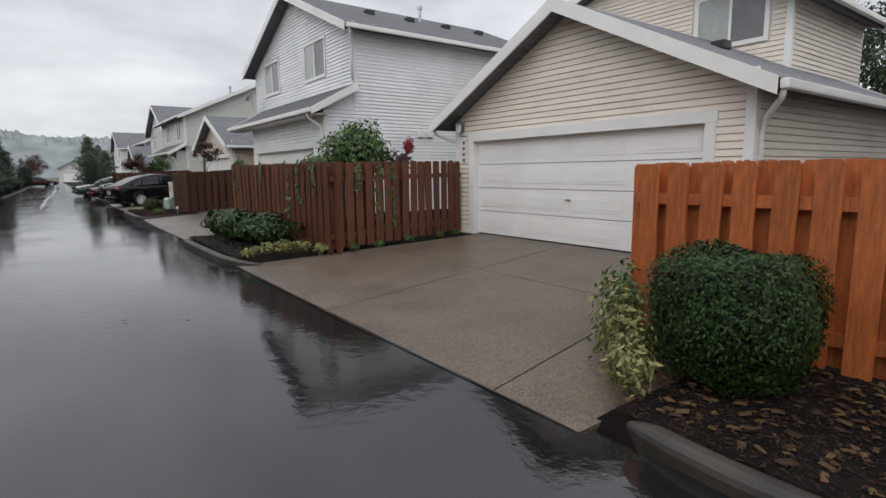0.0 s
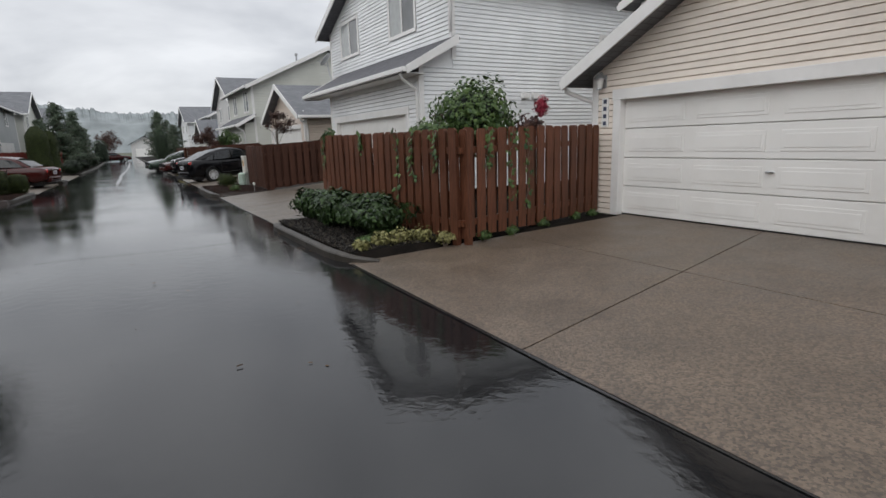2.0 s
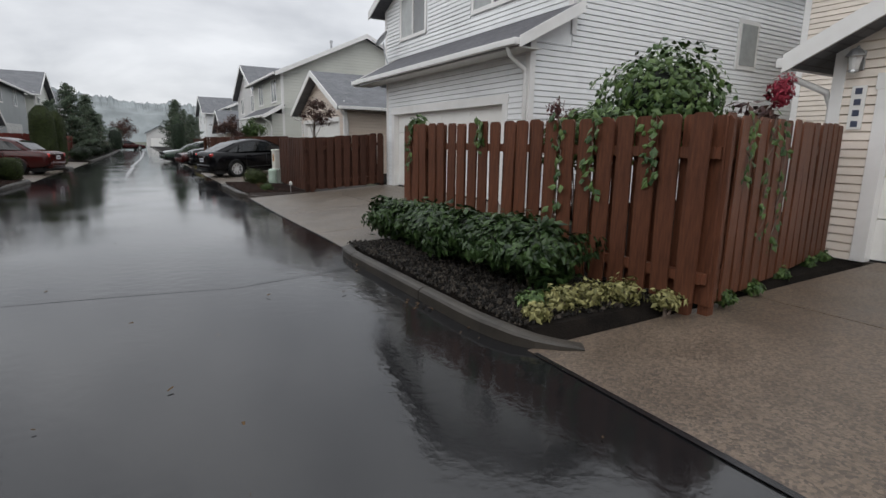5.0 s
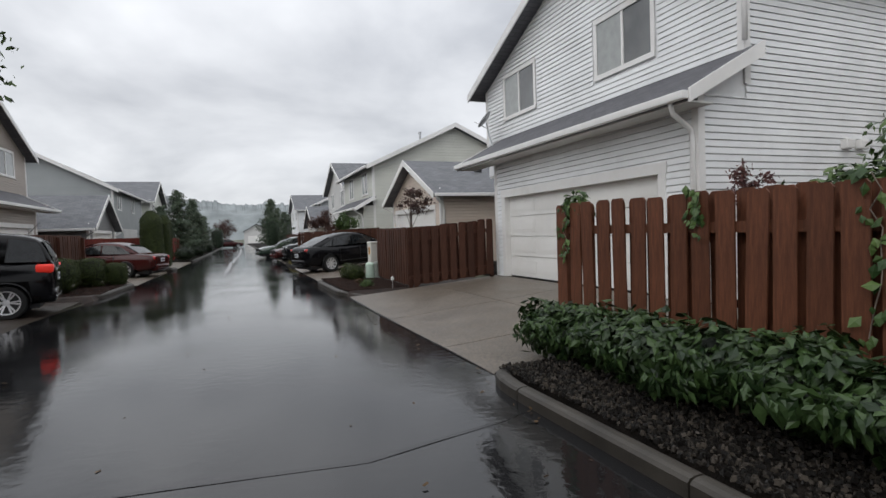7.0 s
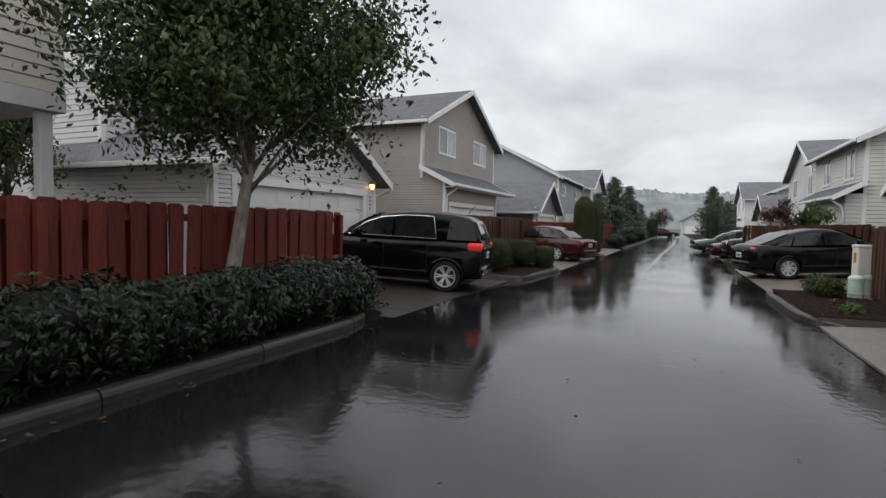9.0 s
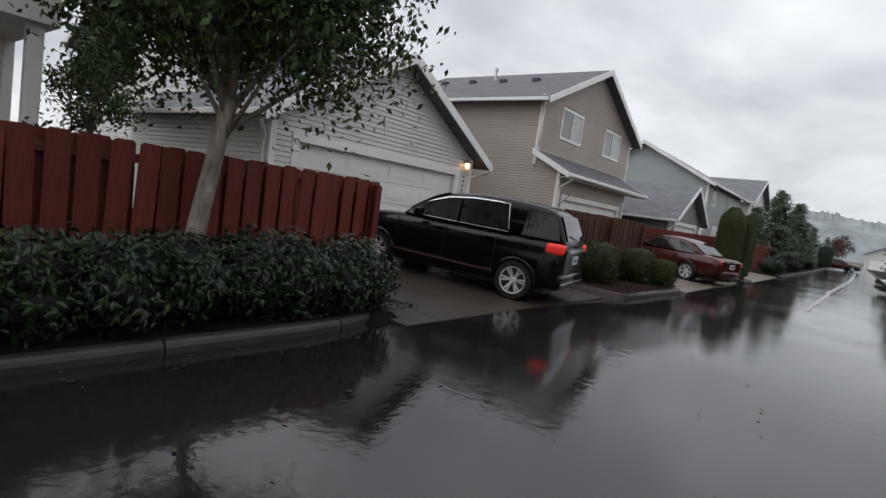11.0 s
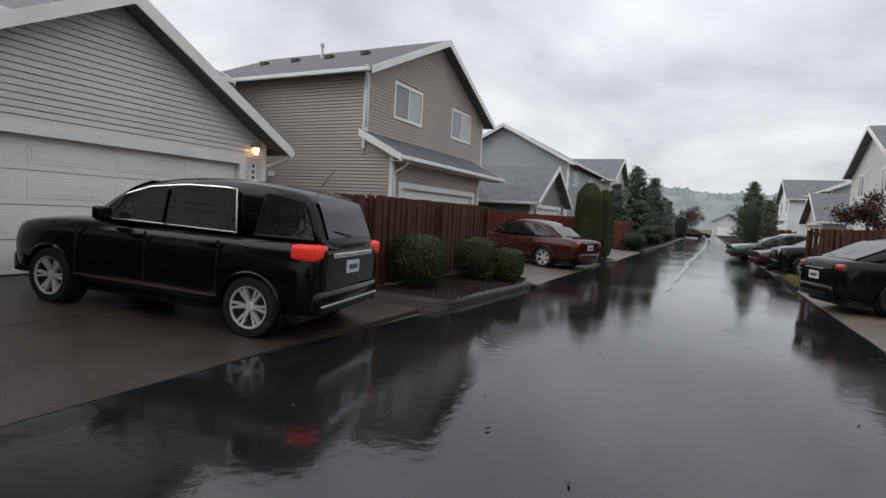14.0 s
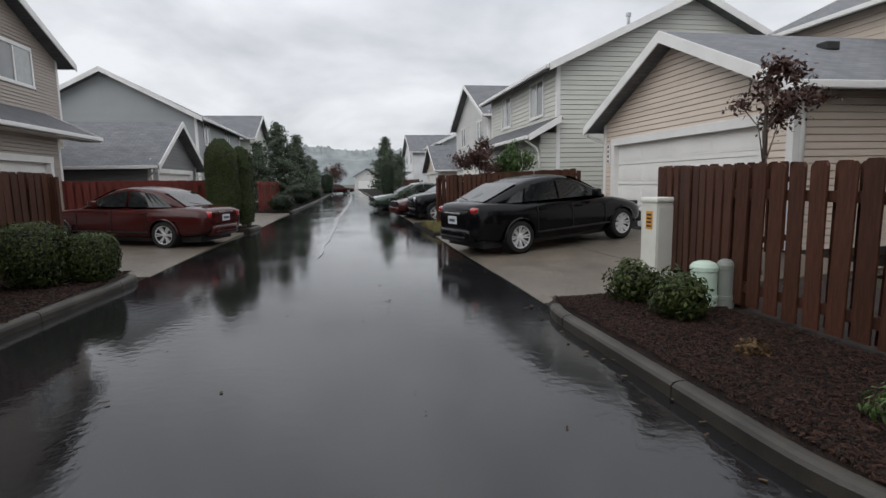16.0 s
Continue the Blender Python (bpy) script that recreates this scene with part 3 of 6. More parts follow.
def window(parent, F, u0, u1, z0, z1, v=0.0, trim=0.10, sash=True, face="front"):
    """A sliding window in its white trim, standing proud of the wall at depth v."""
    w = part("window", hbox(F, u0 - trim, u1 + trim, v - 0.045, v - 0.024, z1, z1 + trim * 1.1, 0.004), TRIM, parent, "white-trimmed sliding window")
    part("window_sill", hbox(F, u0 - trim, u1 + trim, v - 0.055, v - 0.024, z0 - trim, z0, 0.004), TRIM, w)
    part("window_jamb", hbox(F, u0 - trim, u0, v - 0.043, v - 0.024, z0, z1, 0.004), TRIM, w)
    part("window_jamb", hbox(F, u1, u1 + trim, v - 0.043, v - 0.024, z0, z1, 0.004), TRIM, w)
    um = (u0 + u1) / 2
    part("mullion", hbox(F, um - 0.03, um + 0.03, v - 0.036, v - 0.006, z0, z1, 0.004), TRIM, w)
    part("pane", hbox(F, u0, um - 0.03, v - 0.012, v - 0.006, z0, z1), PANE, w)
    part("pane", hbox(F, um + 0.03, u1, v - 0.020, v - 0.014, z0, z1), PANE_PALE, w, "pane with a pale blind behind")
    return w


def garage_door(parent, F, u0, u1, z0, z1, v=0.10, rows=4, cols=4):
    """Sectional door set back in its opening; every section has long raised panels."""
    d = part("garage_door", hbox(F, u0 - 0.02, u1 + 0.02, v + 0.05, v + 0.09, z0, z1), DOOR, parent, "white panelled sectional garage door")
    h = (z1 - z0) / rows
    for r in range(rows):
        a, b = z0 + r * h + 0.006, z0 + (r + 1) * h - 0.006
        part("door_section", hbox(F, u0, u1, v, v + 0.05, a, b, 0.008), DOOR, d)
        cw = (u1 - u0) / cols
        for c in range(cols):
            p0, p1 = u0 + c * cw + 0.10, u0 + (c + 1) * cw - 0.10
            bm = hbox(F, p0, p1, v - 0.007, v + 0.01, a + 0.10, b - 0.10, 0.006)
            add = hbox(F, p0 + 0.05, p1 - 0.05, v - 0.012, v + 0.01, a + 0.15, b - 0.15, 0.005)
            me = bpy.data.meshes.new("raised_field")
            add.to_mesh(me); add.free()
            bm.from_mesh(me)
            bpy.data.meshes.remove(me)
            part("raised_panel", bm, DOOR, d)
    um = (u0 + u1) / 2
    part("door_handle", hbox(F, um - 0.05, um + 0.05, v - 0.05, v, z0 + h * 1.62, z0 + h * 1.67, 0.01), METAL, d)
    part("bottom_seal", hbox(F, u0, u1, v - 0.004, v + 0.06, z0 - 0.02, z0 + 0.004), PLASTIC, d)
    return d


def door_casing(parent, F, u0, u1, z0, z1, w=0.15):
    trim_board(parent, F, u0 - w, u0 + 0.005, -0.045, 0.10, z0, z1, "door_casing")
    trim_board(parent, F, u1 - 0.005, u1 + w, -0.045, 0.10, z0, z1, "door_casing")
    trim_board(parent, F, u0 - w - 0.02, u1 + w + 0.02, -0.05, 0.10, z1 - 0.005, z1 + w * 1.15, "door_casing")


def wall_box(parent, F, u0, u1, v0, v1, z0, z1, material, holes=(), thick=0.16):
    """Front wall with holes, side walls and back wall, as solid walls of real thickness."""
    us = sorted({u0, u1, *[h[0] for h in holes], *[h[1] for h in holes]})
    zs = sorted({z0, z1, *[h[2] for h in holes], *[h[3] for h in holes]})
    bm = bmesh.new()
    for a, b in zip(us, us[1:]):
        for c, d in zip(zs, zs[1:]):
            if any(h[0] <= (a + b) / 2 <= h[1] and h[2] <= (c + d) / 2 <= h[3] for h in holes):
                continue
            p, q = F(a, v0, c), F(b, v0 + thick, d)
            add_box(bm, min(p.x, q.x), max(p.x, q.x), p.y, q.y, p.z, q.z)
    bmesh.ops.remove_doubles(bm, verts=bm.verts, dist=1e-4)
    front = part("front_wall", bm, material, parent)
    near = part("side_wall", hbox(F, u0, u0 + thick, v0 + thick, v1, z0, z1), material, parent)
    far = part("side_wall", hbox(F, u1 - thick, u1, v0 + thick, v1, z0, z1), material, parent)
    part("back_wall", hbox(F, u0 + thick, u1 - thick, v1 - thick, v1, z0, z1), material, parent)
    return front, near, far


def gable_fill(parent, F, u0, u1, v, z0, z1, material, thick=0.12):
    part("gable_wall", prism([F(u0, v, z0), F(u1, v, z0), F((u0 + u1) / 2, v, z1)], F(0, thick, 0) - F(0, 0, 0)), material, parent)


def downspout(parent, pts):
    part("downspout", tube(pts, 0.038, 8), TRIM, parent, smooth=True)


def roof_vents(parent, F, spots, pipe=None):
    for u, v, z in spots:
        part("roof_vent", hbox(F, u - 0.13, u + 0.13, v - 0.15, v + 0.15, z - 0.05, z + 0.12, 0.03), DARKMETAL, parent)
    if pipe:
        u, v, z = pipe
        p = F(u, v, z)
        part("flue_pipe", tube([p, p + Vector((0, 0, 0.55))], 0.055, 10), METAL, parent)
        part("flue_cap", tube([p + Vector((0, 0, 0.5)), p + Vector((0, 0, 0.62))], 0.085, 10), METAL, parent)


def wall_lantern(parent, F, u, z, lit):
    l = part("wall_lantern", hbox(F, u - 0.06, u + 0.06, -0.045, -0.02, z - 0.10, z + 0.12, 0.01), METAL, parent, "lit wall lantern" if lit else "unlit grey wall lantern")
    c = F(u, -0.14, z)
    part("lantern_cap", lathe([(0.0, 0.15), (0.05, 0.13), (0.10, 0.06), (0.10, 0.05)], 10), METAL, l).location = c
    part("lantern_glass", lathe([(0.045, -0.10), (0.07, 0.05)], 10), BULB if lit else LAMPGLASS, l).location = c
    part("lantern_base", lathe([(0.0, -0.14), (0.055, -0.12), (0.05, -0.10)], 10), METAL, l).location = c
    part("lantern_arm", tube([F(u, -0.03, z + 0.05), F(u, -0.10, z + 0.17), F(u, -0.14, z + 0.14)], 0.012, 6), METAL, l)


def number_board(parent, F, u, z0, z1, n=4):
    b = part("number_board", hbox(F, u - 0.075, u + 0.075, -0.045, -0.022, z0, z1, 0.005), NUMPLATE, parent, "white board with dark bars")
    h = (z1 - z0) / n
    for i in range(n):
        part("bar", hbox(F, u - 0.035, u + 0.035, -0.050, -0.044, z0 + (i + 0.22) * h, z0 + (i + 0.78) * h), BARINK, b)


# ---- fences
def fence(name, label, pts, material, height=1.65, pitch=0.20, width=0.135, double=True, post=True, group="fences", flip=1, seed=1, rails=(0.28, 1.38), lean=0.012):
    """Vertical boards on both faces of two rails, along points (x, y, ground)."""
    rng = random.Random(seed)
    ob = thing(name, label, "fence", group, pose(*pts[0]))
    o = Vector(pts[0])
    bm = bmesh.new()
    w2 = width / 2
    prof = [(-w2, 0), (w2, 0), (w2, height - 0.03), (w2 - 0.025, height), (-w2 + 0.025, height), (-w2, height - 0.03)]
    a = [bm.verts.new((x, -0.009, z)) for x, z in prof]
    b = [bm.verts.new((x, 0.009, z)) for x, z in prof]
    bm.faces.new(a); bm.faces.new(list(reversed(b)))
    for i in range(6):
        bm.faces.new((a[(i + 1) % 6], a[i], b[i], b[(i + 1) % 6]))
    board = mesh_of(bm, "fence_board", material)
    for p, q in zip(pts, pts[1:]):
        p, q = Vector(p) - o, Vector(q) - o
        d = q - p
        L = math.hypot(d.x, d.y)
        ang = math.degrees(math.atan2(d.y, d.x))
        n = Vector((-d.y, d.x, 0)).normalized() * flip
        count = max(1, round(L / pitch))
        for i in range(count):
            f = (i + 0.5) / count
            for side in ((1, -1) if double else (1,)):
                ff = f + (0.5 / count if side < 0 else 0)
                if ff > 1:
                    continue
                c = p + d * ff + n * (0.050 * side)
                k = new("fence_board", board)
                k.parent = ob
                k.matrix_local = pose(c.x, c.y, c.z + 0.04 + rng.uniform(-0.012, 0.012), rng.gauss(0, 0.3), math.degrees(rng.gauss(0, lean)), ang + rng.gauss(0, 0.7))
        for h in rails:
            bm = bmesh.new()
            add_box(bm, 0, L, -0.036, 0.036, -0.045, 0.045)
            r = part("rail", bm, material, ob)
            r.matrix_local = Matrix.Translation(p + Vector((0, 0, h))) @ Matrix.Rotation(math.radians(ang), 4, "Z") @ Matrix.Rotation(-math.atan2(d.z, L), 4, "Y")
        if post:
            m = max(1, round(L / 2.3))
            for i in range(m + 1):
                c = p + d * (i / m)
                bmp = box(-0.045, 0.045, -0.045, 0.045, -0.15, height - 0.02, 0.006)
                r = part("post", bmp, material, ob)
                r.matrix_local = pose(c.x - n.x * 0.11, c.y - n.y * 0.11, c.z, 0, 0, ang)
    return ob


# ---- cars
def ring_loft(stations, seg_y):
    """Skin over stations (x, [(y, z), ...]) mirrored about y = 0."""
    bm = bmesh.new()
    rings = []
    for x, half in stations:
        pts = [(y, z) for y, z in half] + [(-y, z) for y, z in reversed(half)]
        rings.append([bm.verts.new((x, y, z)) for y, z in pts])
    for a, b in zip(rings, rings[1:]):
        m = len(a)
        for k in range(m):
            bm.faces.new((a[k], a[(k + 1) % m], b[(k + 1) % m], b[k]))
    bm.faces.new(rings[0]); bm.faces.new(list(reversed(rings[-1])))
    return bm


def wheel(parent, x, y, r, width, outward, spokes=5, rim=RIM):
    w = new("wheel")
    w.empty_display_size = 0.1
    w.parent = parent
    w.matrix_local = pose(x, y, r, 90 * -outward, 0, 0)
    part("tyre", lathe([(r * 0.70, -width / 2), (r * 0.93, -width / 2), (r, -width * 0.32), (r, width * 0.32), (r * 0.93, width / 2), (r * 0.70, width / 2), (r * 0.68, width * 0.30), (r * 0.66, -width / 2)], 28, caps=False), TYRE, w, smooth=False)
    bm = lathe([(r * 0.70, width * 0.44), (r * 0.66, width * 0.46), (r * 0.62, width * 0.38), (r * 0.60, width * 0.10), (0.0, width * 0.08)], 28, caps=False)
    part("rim_barrel", bm, DARKMETAL, w)
    bm = bmesh.new()
    for i in range(spokes):
        a = math.tau * i / spokes
        for off in (-0.13, 0.13):
            c, s = math.cos(a + off), math.sin(a + off)
            c2, s2 = math.cos(a + off * 1.1), math.sin(a + off * 1.1)
            t = Vector((-s, c, 0)) * r * 0.040
            p0, p1 = Vector((c, s, 0)) * r * 0.12, Vector((c2, s2, 0)) * r * 0.66
            v = [bm.verts.new(q) for q in (p0 - t + Vector((0, 0, width * 0.30)), p0 + t + Vector((0, 0, width * 0.30)), p1 + t + Vector((0, 0, width * 0.42)), p1 - t + Vector((0, 0, width * 0.42)),
                                          p0 - t + Vector((0, 0, width * 0.12)), p0 + t + Vector((0, 0, width * 0.12)), p1 + t + Vector((0, 0, width * 0.2)), p1 - t + Vector((0, 0, width * 0.2)))]
            for q in ((0, 1, 2, 3), (0, 4, 5, 1), (1, 5, 6, 2), (2, 6, 7, 3), (3, 7, 4, 0)):
                bm.faces.new([v[k] for k in q])
    lathe([(r * 0.17, width * 0.1), (r * 0.17, width * 0.33), (r * 0.10, width * 0.37), (0, width * 0.37)], 12, bm)
    bm2 = lathe([(r * 0.63, width * 0.40), (r * 0.63, width * 0.45), (r * 0.70, width * 0.47), (r * 0.71, width * 0.42)], 28, caps=False)
    part("spokes", bm, rim, w)
    part("rim_lip", bm2, rim, w)
    return w


def cut_wells(body, axles, R, W):
    """Cuts the four round wheel openings out of the soft skin and keeps the result as plain mesh."""
    bm = bmesh.new()
    for x in axles:
        for side in (1, -1):
            a, b = [[bm.verts.new((x + math.cos(math.tau * k / 28) * R * 1.14, side * y, R * 1.02 + math.sin(math.tau * k / 28) * R * 1.14)) for k in range(28)] for y in (W * 0.66, W * 1.25)]
            bm.faces.new(a); bm.faces.new(list(reversed(b)))
            for k in range(28):
                bm.faces.new((a[k], b[k], b[(k + 1) % 28], a[(k + 1) % 28]))
    cutter = new("cutter", mesh_of(bm, "cutter", PLASTIC))
    keep, body.parent = body.parent, None
    body.matrix_basis = Matrix.Identity(4)
    mod = body.modifiers.new("wells", "BOOLEAN")
    mod.operation, mod.object, mod.solver = "DIFFERENCE", cutter, "EXACT"
    bpy.context.view_layer.update()
    me = bpy.data.meshes.new_from_object(body.evaluated_get(bpy.context.evaluated_depsgraph_get()))
    body.modifiers.clear()
    body.data = me
    body.parent = keep
    body.matrix_parent_inverse = Matrix.Identity(4)
    body.matrix_basis = Matrix.Identity(4)
    bpy.data.objects.remove(cutter)


def car(name, label, m, paint, spec, group="parked cars"):
    """A parked car, nose towards +x, from outline tables: low skin, glass house, wheels, lamps and trim."""
    ob = thing(name, label, "car", group, m)
    L, W = spec["length"], spec["width"] / 2
    bot, belt = spec["bottom"], spec["belt"]
    st = []
    for x, zb, zt, k in spec["skin"]:
        st.append((x, [(W * k * 0.02, zb), (W * k * 0.86, zb), (W * k * 0.95, zb + 0.08), (W * k * 0.99, zb + (zt - zb) * 0.38), (W * k, zb + (zt - zb) * 0.58), (W * k * 0.975, zb + (zt - zb) * 0.80), (W * k * 0.90, zt - 0.035), (W * k * 0.80, zt), (W * k * 0.4, zt + 0.02), (W * k * 0.02, zt + 0.025)]))
    body = part("body", ring_loft(st, 0), paint, ob, smooth=True)
    mod = body.modifiers.new("soft", "SUBSURF"); mod.levels = mod.render_levels = 1
    cut_wells(body, spec["axles"], spec["wheel"], W)
    # glass house: a roof line over the belt, flanks leaning in
    zt = max(z for _, z in spec["roofline"])
    wl_, wr_ = W * 0.90, W * spec.get("tumble", 0.74)
    RL = spec["roofline"]
    b = (RL[0][0], RL[-1][0])
    def roof_z(x):
        for (xa, za), (xb, zb_) in zip(RL, RL[1:]):
            if x <= xb:
                f = (x - xa) / (xb - xa)
                return za + (zb_ - za) * max(0.0, f)
        return RL[-1][1]
    def flank(z):
        f = max(0.0, (z - belt) / (zt - belt))
        return wl_ + (wr_ - wl_) * f
    st = []
    for x, z in RL:
        y = flank(z)
        e = min(1.0, 0.80 + 0.25 * min(x - b[0], b[1] - x))
        st.append((x, [(y * 0.02, belt - 0.08), (wl_ * e, belt - 0.08), (flank((z + belt) / 2) * e, (z + belt) / 2), (y * e * 0.985, z - 0.06), (y * e * 0.90, z - 0.012), (y * e * 0.5, z + 0.012), (y * 0.02, z + 0.016)]))
    cabin = part("cabin", ring_loft(st, 0), paint, ob, smooth=True)
    mod = cabin.modifiers.new("soft", "SUBSURF"); mod.levels = mod.render_levels = 1
    for side in (1, -1):
        rim = []
        for xa, xb, lean_a, lean_b in spec["panes"]:
            lowp, topp = [], []
            for k in range(9):
                f = k / 8
                x = xa + (xb - xa) * f
                xt = xa + lean_a + (xb + lean_b - xa - lean_a) * f
                zl, zh = belt + 0.035, roof_z(xt) - 0.105
                zh = max(zh, zl + 0.01)
                e0 = min(1.0, 0.80 + 0.25 * min(x - b[0], b[1] - x)); e1 = min(1.0, 0.80 + 0.25 * min(xt - b[0], b[1] - xt))
                lowp.append(Vector((x, side * (flank(zl) * e0 + 0.013), zl)))
                topp.append(Vector((xt, side * (flank(zh) * e1 + 0.015), zh)))
            n = len(lowp)
            sheet_part("side_window", lowp + topp, [(k, k + 1, n + k + 1, n + k) for k in range(n - 1)], CARGLASS, ob)
            lift = Vector((0, side * 0.004, 0))
            if spec.get("chrome") and xa > 0.2:
                rim += [(xa, [p + lift for p in lowp], [p + lift for p in topp])]
            elif spec.get("chrome"):
                part("window_surround", tube([p + lift for p in (lowp[1], lowp[-1], topp[-1])], 0.014, 5), PLASTIC, ob)
        if rim:
            # one bright surround round both door windows
            rim.sort()
            low = [p for _, q, _ in rim for p in q]
            top = [p for _, _, q in reversed(rim) for p in reversed(q)]
            part("chrome_strip", tube(low + top + [low[0]], 0.010, 5), CHROME, ob)
    for (xa, xb), nm in ((spec["rear_pane"], "rear_window"), (spec["front_pane"], "windscreen")):
        vs, fs = [], []
        for k in range(7):
            x = xa + (xb - xa) * k / 6
            z = roof_z(x)
            e = min(1.0, 0.80 + 0.25 * min(x - b[0], b[1] - x))
            sl = 0.012 * (1 if nm == "windscreen" else -1)
            for g in (-0.84, -0.4, 0.4, 0.84):
                vs.append((x + sl, flank(z) * e * g, z + 0.016 - abs(g) * 0.012))
        for k in range(6):
            for g in range(3):
                fs.append((k * 4 + g, k * 4 + g + 1, k * 4 + g + 5, k * 4 + g + 4))
        sheet_part(nm, vs, fs, CARGLASS, ob, smooth=True)
    r = (spec["rear_pane"][1] - 0.05, spec["front_pane"][0])
    part("rear_wiper", tube([(spec["rear_pane"][0] - 0.03, 0, roof_z(spec["rear_pane"][0]) + 0.03), (spec["rear_pane"][0] + 0.01, 0.38, roof_z(spec["rear_pane"][0]) + 0.09)], 0.008, 5), PLASTIC, ob)
    # wheels and arches
    R = spec["wheel"]
    for x in spec["axles"]:
        for side in (1, -1):
            bm = bmesh.new()
            seg = 20
            for k in range(seg):
                a0, a1 = math.pi * k / seg, math.pi * (k + 1) / seg
                q = [(x + math.cos(a) * rr, side * yy, R + math.sin(a) * rr) for a, rr, yy in ((a0, R * 1.20, W * 0.985), (a1, R * 1.20, W * 0.985), (a1, R * 1.13, W * 1.004), (a0, R * 1.13, W * 1.004))]
                bm.faces.new([bm.verts.new(p) for p in q])
            bmesh.ops.remove_doubles(bm, verts=bm.verts, dist=1e-4)
            part("arch_lip", bm, paint, ob, smooth=True)
            bm = bmesh.new()
            vs = [bm.verts.new((x + math.cos(math.tau * k / 24) * R * 1.08, side * W * 0.93, R + math.sin(math.tau * k / 24) * R * 1.11)) for k in range(24)]
            ws = [bm.verts.new((x + math.cos(math.tau * k / 24) * R * 1.10, side * W * 0.70, R + math.sin(math.tau * k / 24) * R * 1.10)) for k in range(24)]
            bm.faces.new(ws)
            for k in range(24):
                bm.faces.new((vs[k], vs[(k + 1) % 24], ws[(k + 1) % 24], ws[k]))
            part("wheel_well", bm, PLASTIC, ob)
            wheel(ob, x, side * (W - 0.125), R, 0.22, side, spec.get("spokes", 5))
    # lamps, plate, mirrors, bumpers
    x0, x1 = -spec["rear"], spec["front"]
    for side in (1, -1):
        y = side * W
        a = spec["tail"]
        part("tail_lamp", box(x0 + a[0], x0 + a[1], min(y * 0.60, y * 0.962 * spec.get("corner", 1)), max(y * 0.60, y * 0.962 * spec.get("corner", 1)), a[2], a[3], 0.05), spec.get("tailmat", TAIL), ob, "red tail lamp", True)
        h = spec["head"]
        part("head_lamp", box(x1 - h[1], x1 - h[0], min(y * 0.46, y * 0.74), max(y * 0.46, y * 0.74), h[2], h[3], 0.03), HEAD, ob, smooth=True)
        mx = b[1] - 0.62
        part("door_mirror", box(mx - 0.09, mx + 0.05, min(y * 0.95, y * 1.13), max(y * 0.95, y * 1.13), belt + 0.02, belt + 0.17, 0.035), paint, ob, smooth=True)
        for hx in spec["handles"]:
            part("door_handle", box(hx - 0.10, hx + 0.10, min(y * 0.97, y * 1.005), max(y * 0.97, y * 1.005), belt - 0.14, belt - 0.10, 0.012), paint, ob)
        part("sill_strip", box(-spec["axles"][1] * 0 + spec["axles"][0] + R * 1.2, spec["axles"][1] - R * 1.2, min(y * 0.955, y * 0.995), max(y * 0.955, y * 0.995), bot + 0.16, bot + 0.19, 0.006), spec.get("sill", PLASTIC), ob)
        for sx in spec["seams"]:
            part("door_seam", box(sx - 0.004, sx + 0.004, min(y * 0.97, y * 1.0015), max(y * 0.97, y * 1.0015), bot + 0.2, belt - 0.06), PLASTIC, ob)
    pz = spec["plate"]
    p = part("licence_plate", box(x0 - 0.026, x0 + 0.03, -0.16, 0.16, pz, pz + 0.15, 0.004), PLATE, ob)
    part("bar", box(x0 - 0.030, x0 - 0.026, -0.11, 0.11, pz + 0.045, pz + 0.10), BARINK, p)
    part("tailgate", box(x0 - 0.012, x0 + 0.12, -W * 0.74 * spec.get("corner", 1), W * 0.74 * spec.get("corner", 1), bot + 0.30, belt - 0.06, 0.05), paint, ob, smooth=False)
    tw = spec.get("trim_half", 0.30)
    part("plate_trim", box(x0 - 0.032, x0 + 0.05, -tw, tw, pz + 0.19, pz + 0.19 + tw * 0.12, 0.01), CHROME, ob)
    part("rear_bumper", box(x0 - 0.03, x0 + 0.25, -W * 0.88 * spec.get("corner", 1) ** 1.5, W * 0.88 * spec.get("corner", 1) ** 1.5, bot + 0.06, bot + 0.34, 0.09), spec.get("bumper", paint), ob, smooth=True)
    part("bumper_strip", box(x0 - 0.045, x0 + 0.1, -W * 0.80 * spec.get("corner", 1) ** 2, W * 0.80 * spec.get("corner", 1) ** 2, bot + 0.16, bot + 0.19, 0.012), spec.get("strip", PLASTIC), ob)
    part("front_bumper", box(x1 - 0.22, x1 + 0.02, -W * 0.78 * spec.get("corner", 1), W * 0.78 * spec.get("corner", 1), bot + 0.04, bot + 0.30, 0.06), spec.get("bumper", paint), ob, smooth=True)
    part("grille", box(x1 - 0.06, x1 + 0.012, -W * 0.5, W * 0.5, bot + 0.34, bot + 0.52, 0.02), PLASTIC, ob)
    part("underside", box(x0 + 0.25, x1 - 0.25, -W * 0.75, W * 0.75, bot - 0.05, bot + 0.1), PLASTIC, ob)
    for side in (1, -1):
        if spec.get("rails"):
            part("roof_rail", tube([(r[0] + 0.15, side * wr_ * 0.86, zt + 0.02), (r[0] + 0.30, side * wr_ * 0.86, zt + 0.065), (r[1] - 0.35, side * wr_ * 0.86, zt + 0.065), (r[1] - 0.2, side * wr_ * 0.86, zt + 0.02)], 0.016, 6), PLASTIC, ob)
    if spec.get("aerial"):
        part("aerial", tube([(r[0] + 0.3, 0, zt), (r[0] + 0.12, 0, zt + 0.22)], 0.006, 5), PLASTIC, ob)
    return ob


